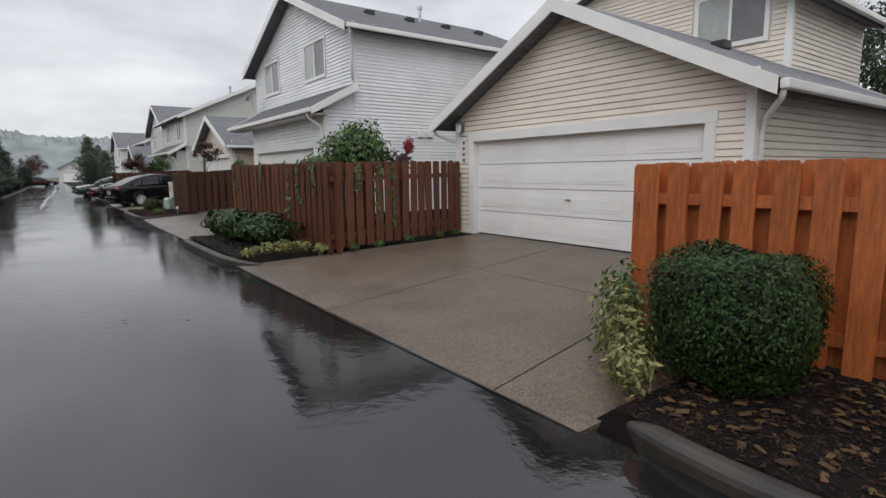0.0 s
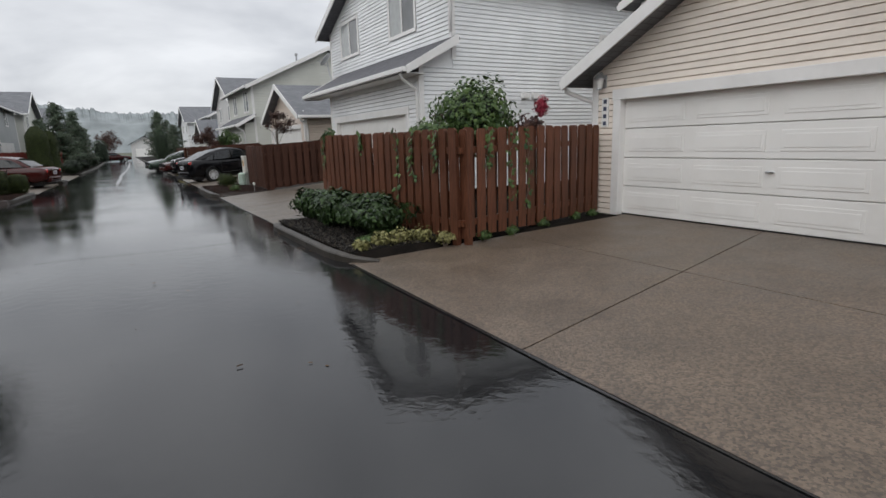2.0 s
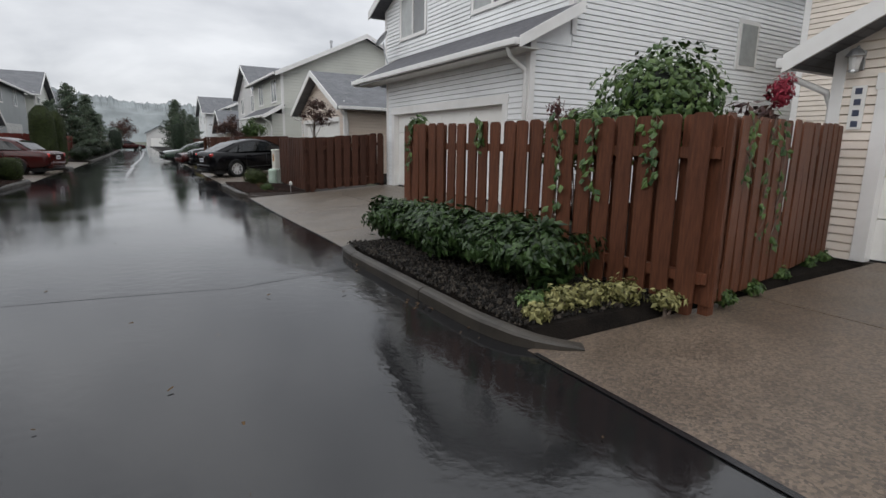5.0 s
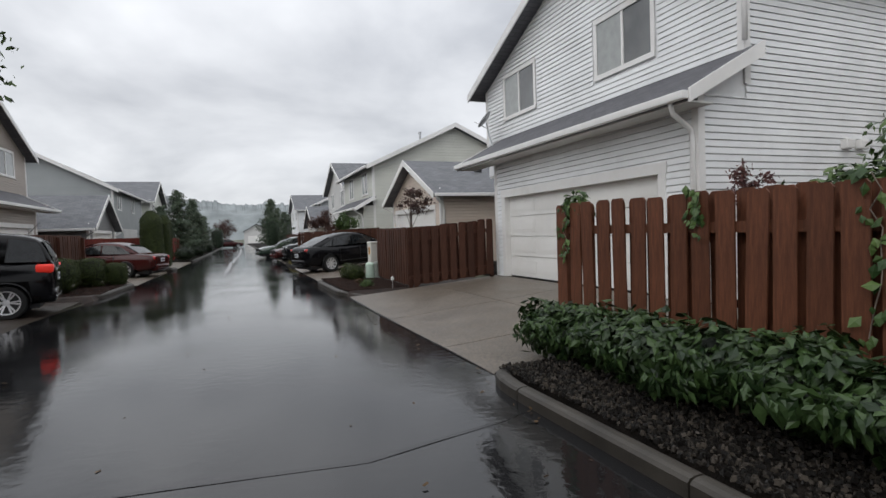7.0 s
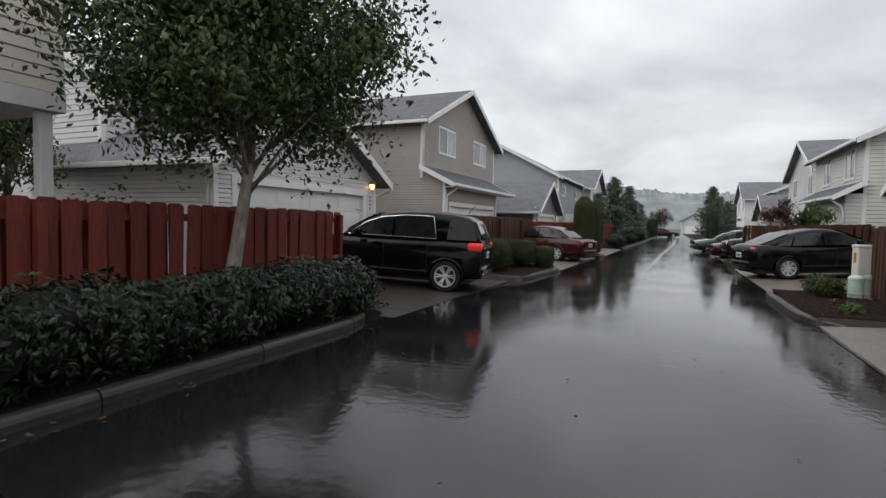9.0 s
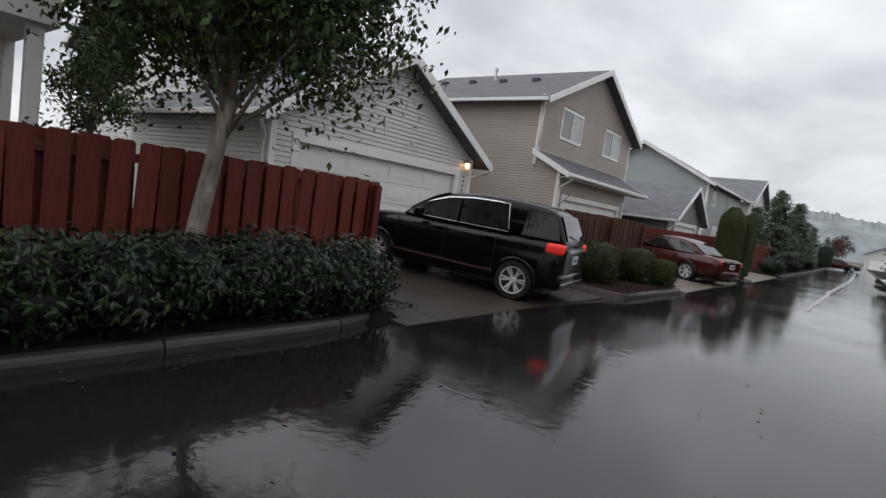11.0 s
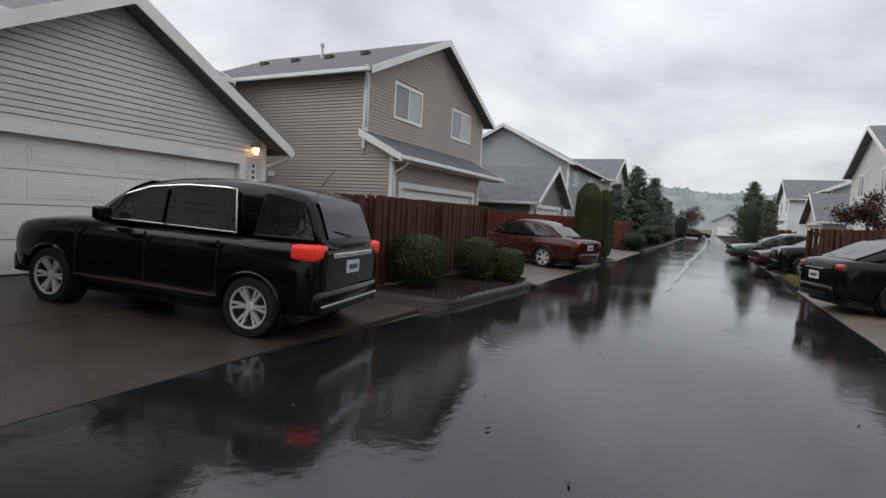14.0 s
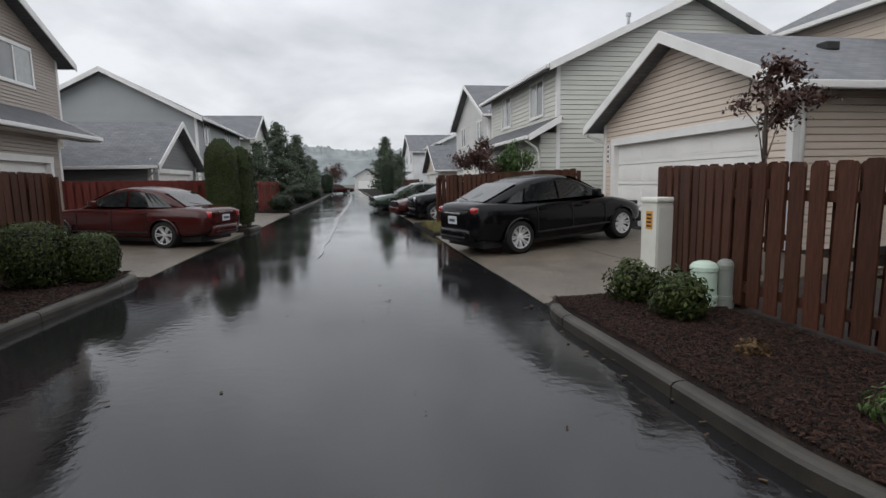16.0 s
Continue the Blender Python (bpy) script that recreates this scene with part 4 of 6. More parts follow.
SUV = dict(length=4.62, width=1.81, trim_half=0.50, bottom=0.24, belt=1.08, roof=1.66, rear=0.75, front=3.68, tumble=0.76, axles=(0.0, 2.84), wheel=0.335, spokes=6, chrome=True, aerial=True,
           skin=[(-0.75, 0.42, 0.92, 0.84), (-0.72, 0.32, 1.06, 0.93), (-0.58, 0.27, 1.10, 0.98), (-0.2, 0.24, 1.10, 1.0), (0.6, 0.24, 1.10, 1.0), (1.6, 0.24, 1.09, 0.99), (2.35, 0.24, 1.07, 0.99), (2.7, 0.25, 1.06, 0.99), (3.2, 0.26, 1.02, 0.96), (3.52, 0.30, 0.97, 0.91), (3.67, 0.36, 0.88, 0.78)],
           roofline=[(-0.74, 1.02), (-0.70, 1.16), (-0.57, 1.46), (-0.47, 1.61), (-0.1, 1.67), (0.5, 1.70), (1.0, 1.69), (1.5, 1.63), (1.85, 1.51), (2.25, 1.29), (2.62, 1.06)], rear_pane=(-0.71, -0.52), front_pane=(1.62, 2.42), panes=[(-0.62, 0.02, 0.10, -0.05), (0.24, 1.20, 0.10, 0.0), (1.25, 2.32, 0.0, -0.42)],
           tail=(0.012, 0.30, 0.90, 1.07), tailmat=TAILLIT, head=(0.06, 0.34, 0.74, 0.92), handles=(0.55, 1.55), seams=(0.42, 1.40, 2.42), plate=0.73, sill=CHROME, cladding=False, strip=CHROME)
SEDAN = dict(length=4.64, width=1.78, bottom=0.20, belt=0.94, roof=1.44, rear=0.98, front=3.64, tumble=0.70, axles=(0.0, 2.70), wheel=0.315, spokes=8, chrome=False,
             skin=[(-0.98, 0.45, 0.80, 0.58), (-0.93, 0.32, 0.98, 0.76), (-0.70, 0.26, 1.02, 0.93), (-0.2, 0.21, 0.99, 1.0), (0.6, 0.20, 0.95, 1.0), (1.6, 0.20, 0.93, 0.99), (2.2, 0.20, 0.92, 0.99), (2.6, 0.21, 0.90, 0.98), (3.1, 0.23, 0.80, 0.93), (3.42, 0.27, 0.69, 0.80), (3.60, 0.34, 0.56, 0.60)],
             roofline=[(-0.74, 0.97), (-0.40, 1.10), (0.0, 1.27), (0.35, 1.39), (0.8, 1.45), (1.2, 1.45), (1.55, 1.38), (1.95, 1.21), (2.3, 1.05), (2.55, 0.93)], rear_pane=(-0.60, 0.18), front_pane=(1.5, 2.38), panes=[(-0.28, 0.10, 0.34, 0.10), (0.14, 0.98, 0.12, 0.0), (1.03, 2.18, 0.0, -0.50)],
             tail=(0.04, 0.36, 0.82, 0.94), head=(0.16, 0.46, 0.56, 0.66), corner=0.80, handles=(0.55, 1.5), seams=(0.42, 1.30, 2.2), plate=0.62)
OLD = dict(SEDAN, length=4.79, belt=0.92, roof=1.41, rear=1.05, front=3.72, spokes=6, tumble=0.72,
           skin=[(-1.05, 0.45, 0.74, 0.82), (-1.0, 0.32, 0.90, 0.93), (-0.70, 0.26, 0.95, 0.97), (-0.2, 0.21, 0.96, 1.0), (0.6, 0.20, 0.94, 1.0), (1.6, 0.20, 0.92, 0.99), (2.2, 0.20, 0.90, 0.99), (2.6, 0.21, 0.86, 0.98), (3.1, 0.23, 0.79, 0.96), (3.5, 0.27, 0.73, 0.88), (3.71, 0.34, 0.62, 0.76)],
           roofline=[(-0.48, 0.92), (-0.22, 1.08), (0.05, 1.26), (0.30, 1.36), (0.7, 1.41), (1.1, 1.41), (1.42, 1.34), (1.75, 1.19), (2.1, 1.02), (2.34, 0.90)], rear_pane=(-0.40, 0.16), front_pane=(1.42, 2.22), panes=[(-0.16, 0.90, 0.36, 0.0), (0.96, 2.02, 0.0, -0.46)], tail=(0.0, 0.30, 0.70, 0.86))

# ---------------------------------------------------------------- ground, road, drives
def left_edge(y):
    pts = [(-60, -6.1), (16, -6.05), (27, -5.35), (36, -5.1), (50, -4.8), (130, -4.6)]
    for (a, xa), (b, xb) in zip(pts, pts[1:]):
        if y <= b:
            return xa + (xb - xa) * (y - a) / (b - a)
    return pts[-1][1]


def strip(name, ys, xl, xr, z, material, kind="structure", label="", category="", cols=8, wobble=0.0):
    vs, fs = [], []
    for y in ys:
        for c in range(cols + 1):
            x = xl(y) + (xr(y) - xl(y)) * c / cols
            vs.append((x, y, z(x, y) + wobble * noise.noise((x * 0.6, y * 0.5, 0))))
    for j in range(len(ys) - 1):
        for c in range(cols):
            a = j * (cols + 1) + c
            fs.append((a, a + 1, a + cols + 2, a + cols + 1))
    ob = sheet_part(name, vs, fs, material, smooth=True)
    return tagged(ob, label, category, kind=kind)


bm = bmesh.new()
v = [bm.verts.new(p) for p in ((-2500, -2500, -0.06), (2500, -2500, -0.06), (2500, 2500, -0.06), (-2500, 2500, -0.06))]
bm.faces.new(v)
tagged(part("ground", bm, GROUND), "damp open ground out to the horizon", "ground", kind="structure")

road_ys = [-60 + i * 0.8 for i in range(275)]
strip("road", road_ys, left_edge, lambda y: 0.12, lambda x, y: 0.0, ASPHALT, label="narrow asphalt alley, soaked and mirror-wet with rain", category="road", cols=14, wobble=0.006)


def drive(name, label, xr, xg, y0, y1, zg, splits, cross, skew, material, flare=0.0):
    """A drive of cast slabs that rises from the road to a garage; joints are open grooves over a dark bed."""
    ob = thing(name, label, "driveway", "driveways", pose(0, 0, 0), "structure")
    s = 1 if xg > xr else -1
    edges = [y0, *splits, y1]
    xs = [xr, *cross, xg]
    g = 0.008
    def z(x):
        return 0.006 + zg * max(0.0, (x - xr) / (xg - xr)) ** 1.1
    for j, (a, b) in enumerate(zip(edges, edges[1:])):
        for p, q in zip(xs, xs[1:]):
            vs, fs = [], []
            n = 6
            for i in range(n + 1):
                x = p + s * g + (q - p - 2 * s * g) * i / n
                k = abs(x - xr) * skew
                la = a + (k if j else 0) + g
                lb = b + (k if j < len(edges) - 2 else 0) - g
                vs += [(x, la, z(x)), (x, lb, z(x)), (x, lb, z(x) - 0.1), (x, la, z(x) - 0.1)]
            for i in range(n):
                o = i * 4
                fs += [(o, o + 1, o + 5, o + 4), (o + 1, o + 2, o + 6, o + 5), (o + 3, o, o + 4, o + 7), (o + 2, o + 3, o + 7, o + 6)]
            fs += [(0, 3, 2, 1), (n * 4, n * 4 + 1, n * 4 + 2, n * 4 + 3)]
            sheet_part("slab", vs, fs, material, ob)
    vs = []
    for i in range(9):
        x = xr + (xg - xr) * i / 8
        vs += [(x, y0, z(x) - 0.022), (x, y1, z(x) - 0.022)]
    sheet_part("joint_bed", vs, [(i * 2, i * 2 + 1, i * 2 + 3, i * 2 + 2) for i in range(8)], JOINT, ob)
    return ob


drive("driveway_1", "wide wet exposed-aggregate driveway before the beige garage", 0.03, 5.30, 1.02, 7.98, 0.12, (1.76, 4.46), (2.7,), 0.21, DRIVE)
drive("driveway_2", "wet grey concrete driveway before the pale house", 0.10, 4.0, 12.0, 19.35, 0.27, (13.35, 15.8), (2.2,), 0.05, DRIVE_GREY)
drive("driveway_3", "wet grey concrete driveway under the black sedan", 0.10, 4.9, 23.75, 31.8, 0.20, (27.9,), (2.4,), 0.02, DRIVE_GREY)
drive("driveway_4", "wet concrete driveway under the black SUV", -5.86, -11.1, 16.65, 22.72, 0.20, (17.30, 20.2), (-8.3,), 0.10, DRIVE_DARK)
drive("driveway_5", "wet concrete driveway under the maroon sedan", -5.32, -10.7, 27.1, 35.0, 0.18, (30.9,), (-8.0,), 0.0, DRIVE_GREY)
drive("driveway_6", "wet concrete driveway before the far grey garage", -5.08, -9.5, 36.8, 45.6, 0.15, (41.2,), (-7.4,), 0.0, DRIVE_GREY)
drive("driveway_7", "wet concrete driveway with parked cars", 0.10, 4.6, 36.0, 50.0, 0.15, (41.0, 45.5), (2.4,), 0.0, DRIVE_GREY)

for name, lab, mat, x0, x1, y0, y1, z in (
        ("planting_bed", "planting bed with leaf litter beside the orange fence", SOIL, 0.30, 5.4, -30, 0.98, 0.09),
        ("planting_bed", "gravel-strewn planting bed under the hydrangeas", SOIL, 0.18, 5.2, 8.10, 11.92, 0.10),
        ("planting_bed", "bark-mulched bed beside the dark fence", MULCH, 0.18, 4.0, 19.54, 23.58, 0.11),
        ("planting_bed", "rough grassy strip beside the driveway", SOIL, 0.12, 4.3, 31.83, 35.97, 0.07),
        ("planting_bed", "soil strip on the far side of the alley", SOIL, 0.12, 4.5, 50.03, 170, 0.07),
        ("planting_bed", "yard behind the garages", SOIL, 5.42, 60, -30, 120, 0.09),
        ("planting_bed", "planting bed under the laurel hedge", SOIL, -11.3, -6.2, -30, 16.72, 0.09),
        ("planting_bed", "mulched bed under the clipped bushes", MULCH, -11.0, -5.65, 22.75, 27.07, 0.11),
        ("planting_bed", "soil strip under the column conifers", SOIL, -10.6, -5.2, 35.03, 36.77, 0.10),
        ("planting_bed", "planted strip along the alley", SOIL, -9.4, -5.1, 45.63, 170, 0.09),
        ("planting_bed", "yard behind the garages", SOIL, -60, -11.32, -30, 120, 0.14)):
    bm = bmesh.new()
    nx, ny = 10, max(4, min(60, int((y1 - y0) / 0.4)))
    g = [[bm.verts.new((x0 + (x1 - x0) * i / nx, y0 + (y1 - y0) * j / ny, z + (0.018 * noise.noise((i * 0.9 + x0, j * 0.7 + y0, 1)) if 0 < i < nx and 0 < j < ny else 0))) for i in range(nx + 1)] for j in range(ny + 1)]
    for j in range(ny):
        for i in range(nx):
            bm.faces.new((g[j][i], g[j][i + 1], g[j + 1][i + 1], g[j + 1][i]))
    e = bmesh.ops.extrude_edge_only(bm, edges=[q for q in bm.edges if q.is_boundary])
    for w in e["geom"]:
        if isinstance(w, bmesh.types.BMVert):
            w.co.z = -0.05
            w.co.x += 0.10 * (w.co.x >= x1 - 0.001) - 0.10 * (w.co.x <= x0 + 0.001)
            w.co.y += 0.16 * (w.co.y >= y1 - 0.001) - 0.16 * (w.co.y <= y0 + 0.001)
    tagged(part(name, bm, mat), lab, "planting bed", kind="structure")


def kerb(label, pts, w=0.16, h=0.115, piece=1.9, material=KERB):
    """Cast kerb stones laid end to end along a line."""
    ob = thing("kerb", label, "kerb", "kerbs", pose(0, 0, 0), "structure")
    P = [Vector((x, y, 0)) for x, y in pts]
    fine = []
    for a, b in zip(P, P[1:]):
        n = max(1, int((b - a).length / 0.16))
        fine += [a.lerp(b, i / n) for i in range(n)]
    fine.append(P[-1])
    for _ in range(3):
        fine = [fine[0]] + [(fine[i - 1] + fine[i] * 2 + fine[i + 1]) / 4 for i in range(1, len(fine) - 1)] + [fine[-1]]
    per = max(2, int(piece / 0.16))
    prof = [(-w / 2, -0.08), (-w / 2 + 0.006, h * 0.5), (-w / 2 + 0.018, h * 0.76), (-w / 2 + 0.038, h * 0.93), (-w / 2 + 0.065, h), (w / 2 - 0.05, h), (w / 2 - 0.018, h * 0.92), (w / 2, h * 0.74), (w / 2, -0.08)]
    i = 0
    while i < len(fine) - 1:
        seg = fine[i:i + per + 1]
        i += per
        if len(seg) < 2:
            break
        bm = bmesh.new()
        rings = []
        for k, p in enumerate(seg):
            d = (seg[min(k + 1, len(seg) - 1)] - seg[max(k - 1, 0)]).normalized()
            n = Vector((-d.y, d.x, 0))
            q = p + (d * 0.008 if k == 0 else -d * 0.008 if k == len(seg) - 1 else Vector())
            end = min((p - fine[0]).length, (p - fine[-1]).length)
            low = min(1.0, 0.25 + end / 0.75)
            rings.append([bm.verts.new(q + n * a + Vector((0, 0, b * low))) for a, b in prof])
        for a, b in zip(rings, rings[1:]):
            for k in range(len(prof)):
                bm.faces.new((a[k], a[(k + 1) % len(prof)], b[(k + 1) % len(prof)], b[k]))
        bm.faces.new(rings[0]); bm.faces.new(list(reversed(rings[-1])))
        part("kerb_stone", bm, material, ob)
    return ob


kerb("worn concrete kerb beside the orange fence", [(0.50, 1.08), (0.26, 0.92), (0.18, 0.45), (0.17, -30)])
kerb("worn concrete kerb round the hydrangea bed", [(0.42, 7.82), (0.10, 7.98), (0.00, 8.45), (-0.02, 11.5), (0.10, 11.93), (0.42, 12.04)])
kerb("worn concrete kerb round the mulched bed", [(0.50, 19.40), (0.16, 19.5), (0.02, 19.9), (0.00, 23.1), (0.12, 23.5), (0.45, 23.64)])
kerb("worn concrete kerb under the laurel hedge", [(-6.08, -30), (-6.06, 15.6), (-6.20, 16.35), (-6.6, 16.7)], material=KERB_MOSS)
kerb("worn concrete kerb before the clipped bushes", [(-6.2, 22.78), (-5.8, 22.86), (-5.62, 23.2), (-5.38, 26.6), (-5.5, 27.0), (-5.9, 27.08)])
kerb("worn concrete kerb at the column conifers", [(-5.7, 35.05), (-5.2, 35.2), (-5.08, 36.5), (-5.5, 36.75)])
kerb("worn concrete kerb along the far verge", [(-5.5, 45.65), (-5.0, 45.9), (-4.75, 60), (-4.6, 118)])
kerb("worn concrete kerb along the far verge", [(0.6, 50.05), (0.2, 50.3), (0.16, 118)])

# sealed seam across the alley, and its cracks
def ribbon(name, pts, w, z, material, label, category):
    vs, fs = [], []
    rng = random.Random(len(pts))
    fine = []
    for a, b in zip(pts, pts[1:]):
        n = 10
        fine += [Vector(a).lerp(Vector(b), i / n) for i in range(n)]
    fine.append(Vector(pts[-1]))
    for i, p in enumerate(fine):
        d = (fine[min(i + 1, len(fine) - 1)] - fine[max(i - 1, 0)]).normalized()
        n = Vector((-d.y, d.x)) * w * (0.75 + 0.5 * noise.noise((i * 0.21, w, 0))) * min(1.0, 0.1 + i * 0.09)
        p = p + Vector((noise.noise((i * 0.17, w, 3)), noise.noise((i * 0.17, w, 7)))) * w * 0.9
        vs += [(p.x + n.x, p.y + n.y, z), (p.x - n.x, p.y - n.y, z)]
    fs = [(i * 2, i * 2 + 1, i * 2 + 3, i * 2 + 2) for i in range(len(fine) - 1)]
    return tagged(sheet_part(name, vs, fs, material), label, category, kind="structure")


ribbon("trim", [(-0.02, 11.0), (-0.4, 10.84), (-1.5, 10.60), (-3.4, 10.85), (-5.9, 11.3)], 0.010, 0.009, TAR, "dark sealed seam across the asphalt", "road seam")
ribbon("trim", [(0.10, 12.0), (0.08, 16.0), (0.11, 19.4)], 0.03, 0.009, TAR, "dark tarry joint between road and driveway", "road seam")
ribbon("trim", [(0.10, 24.0), (0.08, 28.0), (0.11, 31.9)], 0.03, 0.009, TAR, "dark tarry joint between road and driveway", "road seam")
ribbon("trim", [(0.03, 1.0), (0.01, 4.0), (0.04, 7.9)], 0.025, 0.009, TAR, "dark tarry joint between road and driveway", "road seam")
# running water, its sky reflection painted as a pale ribbon
ribbon("trim", [(-2.75, 28.5), (-2.7, 31.5), (-2.62, 36), (-2.58, 41.1), (-2.34, 47.6), (-2.1, 56), (-1.91, 66.3), (-1.7, 95)], 0.10, 0.010, SKY_SHEEN, "gutter water line down the alley, sky reflection painted pale", "road line")

# ---------------------------------------------------------------- houses
def garage(name, label, s, x0, y0, width, z0, eave, peak, depth, siding_mat, pitch, door, door_top, lamp_u=None, lit=False, num_u=None, roof=ROOF, boards=True, spout=(1, 1), sides=True, category="garage"):
    """A gabled garage whose door faces the alley."""
    F = frame_of(s, x0, y0, z0)
    ob = thing(name, label, category, "garages along the alley", pose(x0, y0, z0))
    inv = ob.matrix_world.inverted()
    d0, d1 = door
    wall_box(ob, F, 0, width, 0, depth, 0, eave, siding_mat, [(d0, d1, 0, door_top)])
    gable_fill(ob, F, 0, width, 0.0, eave, peak - 0.08, siding_mat)
    k = (peak - eave) / (width / 2)
    top = lambda u: eave + k * min(u, width - u) - 0.10
    if boards:
        w = [c for c in ob.children if c.name.startswith("front_wall")][0]
        siding(w, F(0, 0, 0), (0, 1, 0), (-s, 0, 0), width, z0 * 0 + 0, top, [(d0 - 0.1, d1 + 0.1, -1, door_top + 0.1)], pitch, siding_mat)
        if sides:
            for u, n in ((0.0, -1), (width, 1)):
                wq = [c for c in ob.children if c.name.startswith("side_wall")][0 if n < 0 else 1]
                siding(wq, F(u, 0, 0), (s, 0, 0), (0, n, 0), depth, 0, lambda q: eave, [], pitch, siding_mat)
    gable_roof(ob, F, 0, width, 0, depth, eave, peak, roof)
    trim_board(ob, F, -0.035, 0.10, -0.035, -0.003, 0, eave + 0.02, "corner_board")
    trim_board(ob, F, width - 0.10, width + 0.035, -0.035, -0.003, 0, eave + 0.02, "corner_board")
    trim_board(ob, F, -0.035, -0.003, -0.003, 0.10, 0, eave - 0.1, "corner_board")
    trim_board(ob, F, width + 0.003, width + 0.035, -0.003, 0.10, 0, eave - 0.1, "corner_board")
    garage_door(ob, F, d0, d1, 0.02, door_top)
    door_casing(ob, F, d0, d1, 0, door_top)
    part("floor_slab", hbox(F, 0, width, 0.0, depth, -0.25, 0.0), KERB, ob)
    for u, n in ((0, -1), (width, 1)):
        if spout[0 if n < 0 else 1]:
            zz = eave - k * 0.42 - 0.1
            downspout(ob, [F(u + n * 0.45, -0.32, zz), F(u + n * 0.43, -0.30, zz - 0.12), F(u + n * 0.12, 0.05, zz - 0.32), F(u + n * 0.07, 0.10, zz - 0.5), F(u + n * 0.07, 0.10, 0.1)])
    if lamp_u is not None:
        wall_lantern(ob, F, lamp_u, door_top + 0.32, lit)
    if num_u is not None:
        number_board(ob, F, num_u, door_top - 0.45, door_top + 0.05)
    roof_vents(ob, F, [(width * 0.30, depth * 0.4, eave + k * width * 0.30), (width * 0.30, depth * 0.75, eave + k * width * 0.30), (width * 0.7, depth * 0.3, eave + k * width * 0.3), (width * 0.7, depth * 0.62, eave + k * width * 0.3)])
    for c in ob.children:
        c.matrix_parent_inverse = inv
    return ob


def alley_house(name, label, s, x_low, y_low, w_low, x_up, y_up, w_up, z0, floor2, eave, peak, depth, siding_mat, pitch, door, door_top, wins, dish=False, boards=True, mirror=False, roof=ROOF_DARK):
    """A two-storey house: a garage front with a shed roof over it, and an upper gable set back behind that."""
    ob = thing(name, label, "house", "houses along the alley", pose(x_low, y_low, z0))
    inv = ob.matrix_world.inverted()
    G = frame_of(s, x_low, y_low, z0)
    U = frame_of(s, x_up, y_up, z0)
    back = abs(x_up - x_low)
    d0, d1 = door
    lowtop = floor2 - 0.62
    wall_box(ob, G, 0, w_low, 0, back + 0.3, 0, lowtop, siding_mat, [(d0, d1, 0, door_top)])
    wall_box(ob, U, 0, w_up, 0, depth, lowtop - 0.25, eave, siding_mat)
    uw0 = [c for c in ob.children if c.name.startswith("front_wall")]
    us = [c for c in ob.children if c.name.startswith("side_wall")]
    part("lower_wall", hbox(U, 0.0, w_low if not mirror else w_low, 0.05, depth, 0, lowtop - 0.25), siding_mat, ob)
    gable_fill(ob, U, 0, w_up, 0.0, eave, peak - 0.08, siding_mat)
    k = (peak - eave) / (w_up / 2)
    if boards:
        siding(uw0[0], G(0, 0, 0), (0, 1, 0), (-s, 0, 0), w_low, 0, lambda u: lowtop, [(d0 - 0.1, d1 + 0.1, -1, door_top + 0.1)], pitch, siding_mat)
        base = lowtop + 0.2
        top = lambda u: eave + k * min(u, w_up - u) - 0.10 - base
        siding(uw0[1], U(0, 0, base), (0, 1, 0), (-s, 0, 0), w_up, 0, top, [(a - 0.05, b + 0.05, c - base - 0.05, e - base + 0.05) for a, b, c, e in wins], pitch, siding_mat)
        # near flank: lower part reaches forward to the garage front
        siding(us[2], U(0, 0, 0), (s, 0, 0), (0, -1, 0), depth, 0, lambda q: eave - 0.02, [], pitch, siding_mat)
        siding(us[0], G(0, 0, 0), (s, 0, 0), (0, -1, 0), back + (0.0), 0, lambda q: lowtop, [], pitch, siding_mat)
    gable_roof(ob, U, 0, w_up, 0, depth, eave, peak, roof)
    # shed roof over the garage front
    lo = lowtop - 0.05
    hi = floor2 + 0.10
    a0, a1 = min(0, y_up - y_low) - 0.30, max(w_low, y_up - y_low + w_up * 0.86) + 0.30
    c = [G(a0, -0.48, lo), G(a0, back, hi), G(a1, back, hi), G(a1, -0.48, lo)]
    slab(c, 0.12, roof, "shed_roof", ob, (0, 1, 0), c[0] - c[1])
    for uu in (a0 - 0.035, a1 + 0.003):
        part("barge_board", prism([G(uu, -0.50, lo + 0.02), G(uu, back, hi + 0.02), G(uu, back, hi - 0.2), G(uu, -0.50, lo - 0.17)], (0, 0.032, 0)), TRIM, ob)
    for uu in (0.0, w_low - 0.12):
        part("cheek_wall", prism([G(uu, 0, lowtop), G(uu, back, lowtop), G(uu, back, hi - 0.14), G(uu, 0, lowtop + 0.06)], (0, 0.12, 0)), siding_mat, ob)
    part("overhang_floor", hbox(U, 0.02, w_up - 0.02, 0.02, depth - 0.05, lowtop - 0.30, lowtop - 0.26), SOFFIT, ob)
    part("gutter", hbox(G, a0, a1, -0.60, -0.485, lo - 0.12, lo - 0.005, 0.02), TRIM, ob)
    part("soffit", hbox(G, a0 + 0.04, a1 - 0.04, -0.47, 0.0, lo - 0.15, lo - 0.13), SOFFIT, ob)
    for F, w, z_lo, z_hi in ((G, w_low, 0, lowtop), (U, w_up, lowtop + 0.2, eave)):
        trim_board(ob, F, -0.035, 0.09, -0.035, -0.003, z_lo, z_hi, "corner_board")
        trim_board(ob, F, w - 0.09, w + 0.035, -0.035, -0.003, z_lo, z_hi, "corner_board")
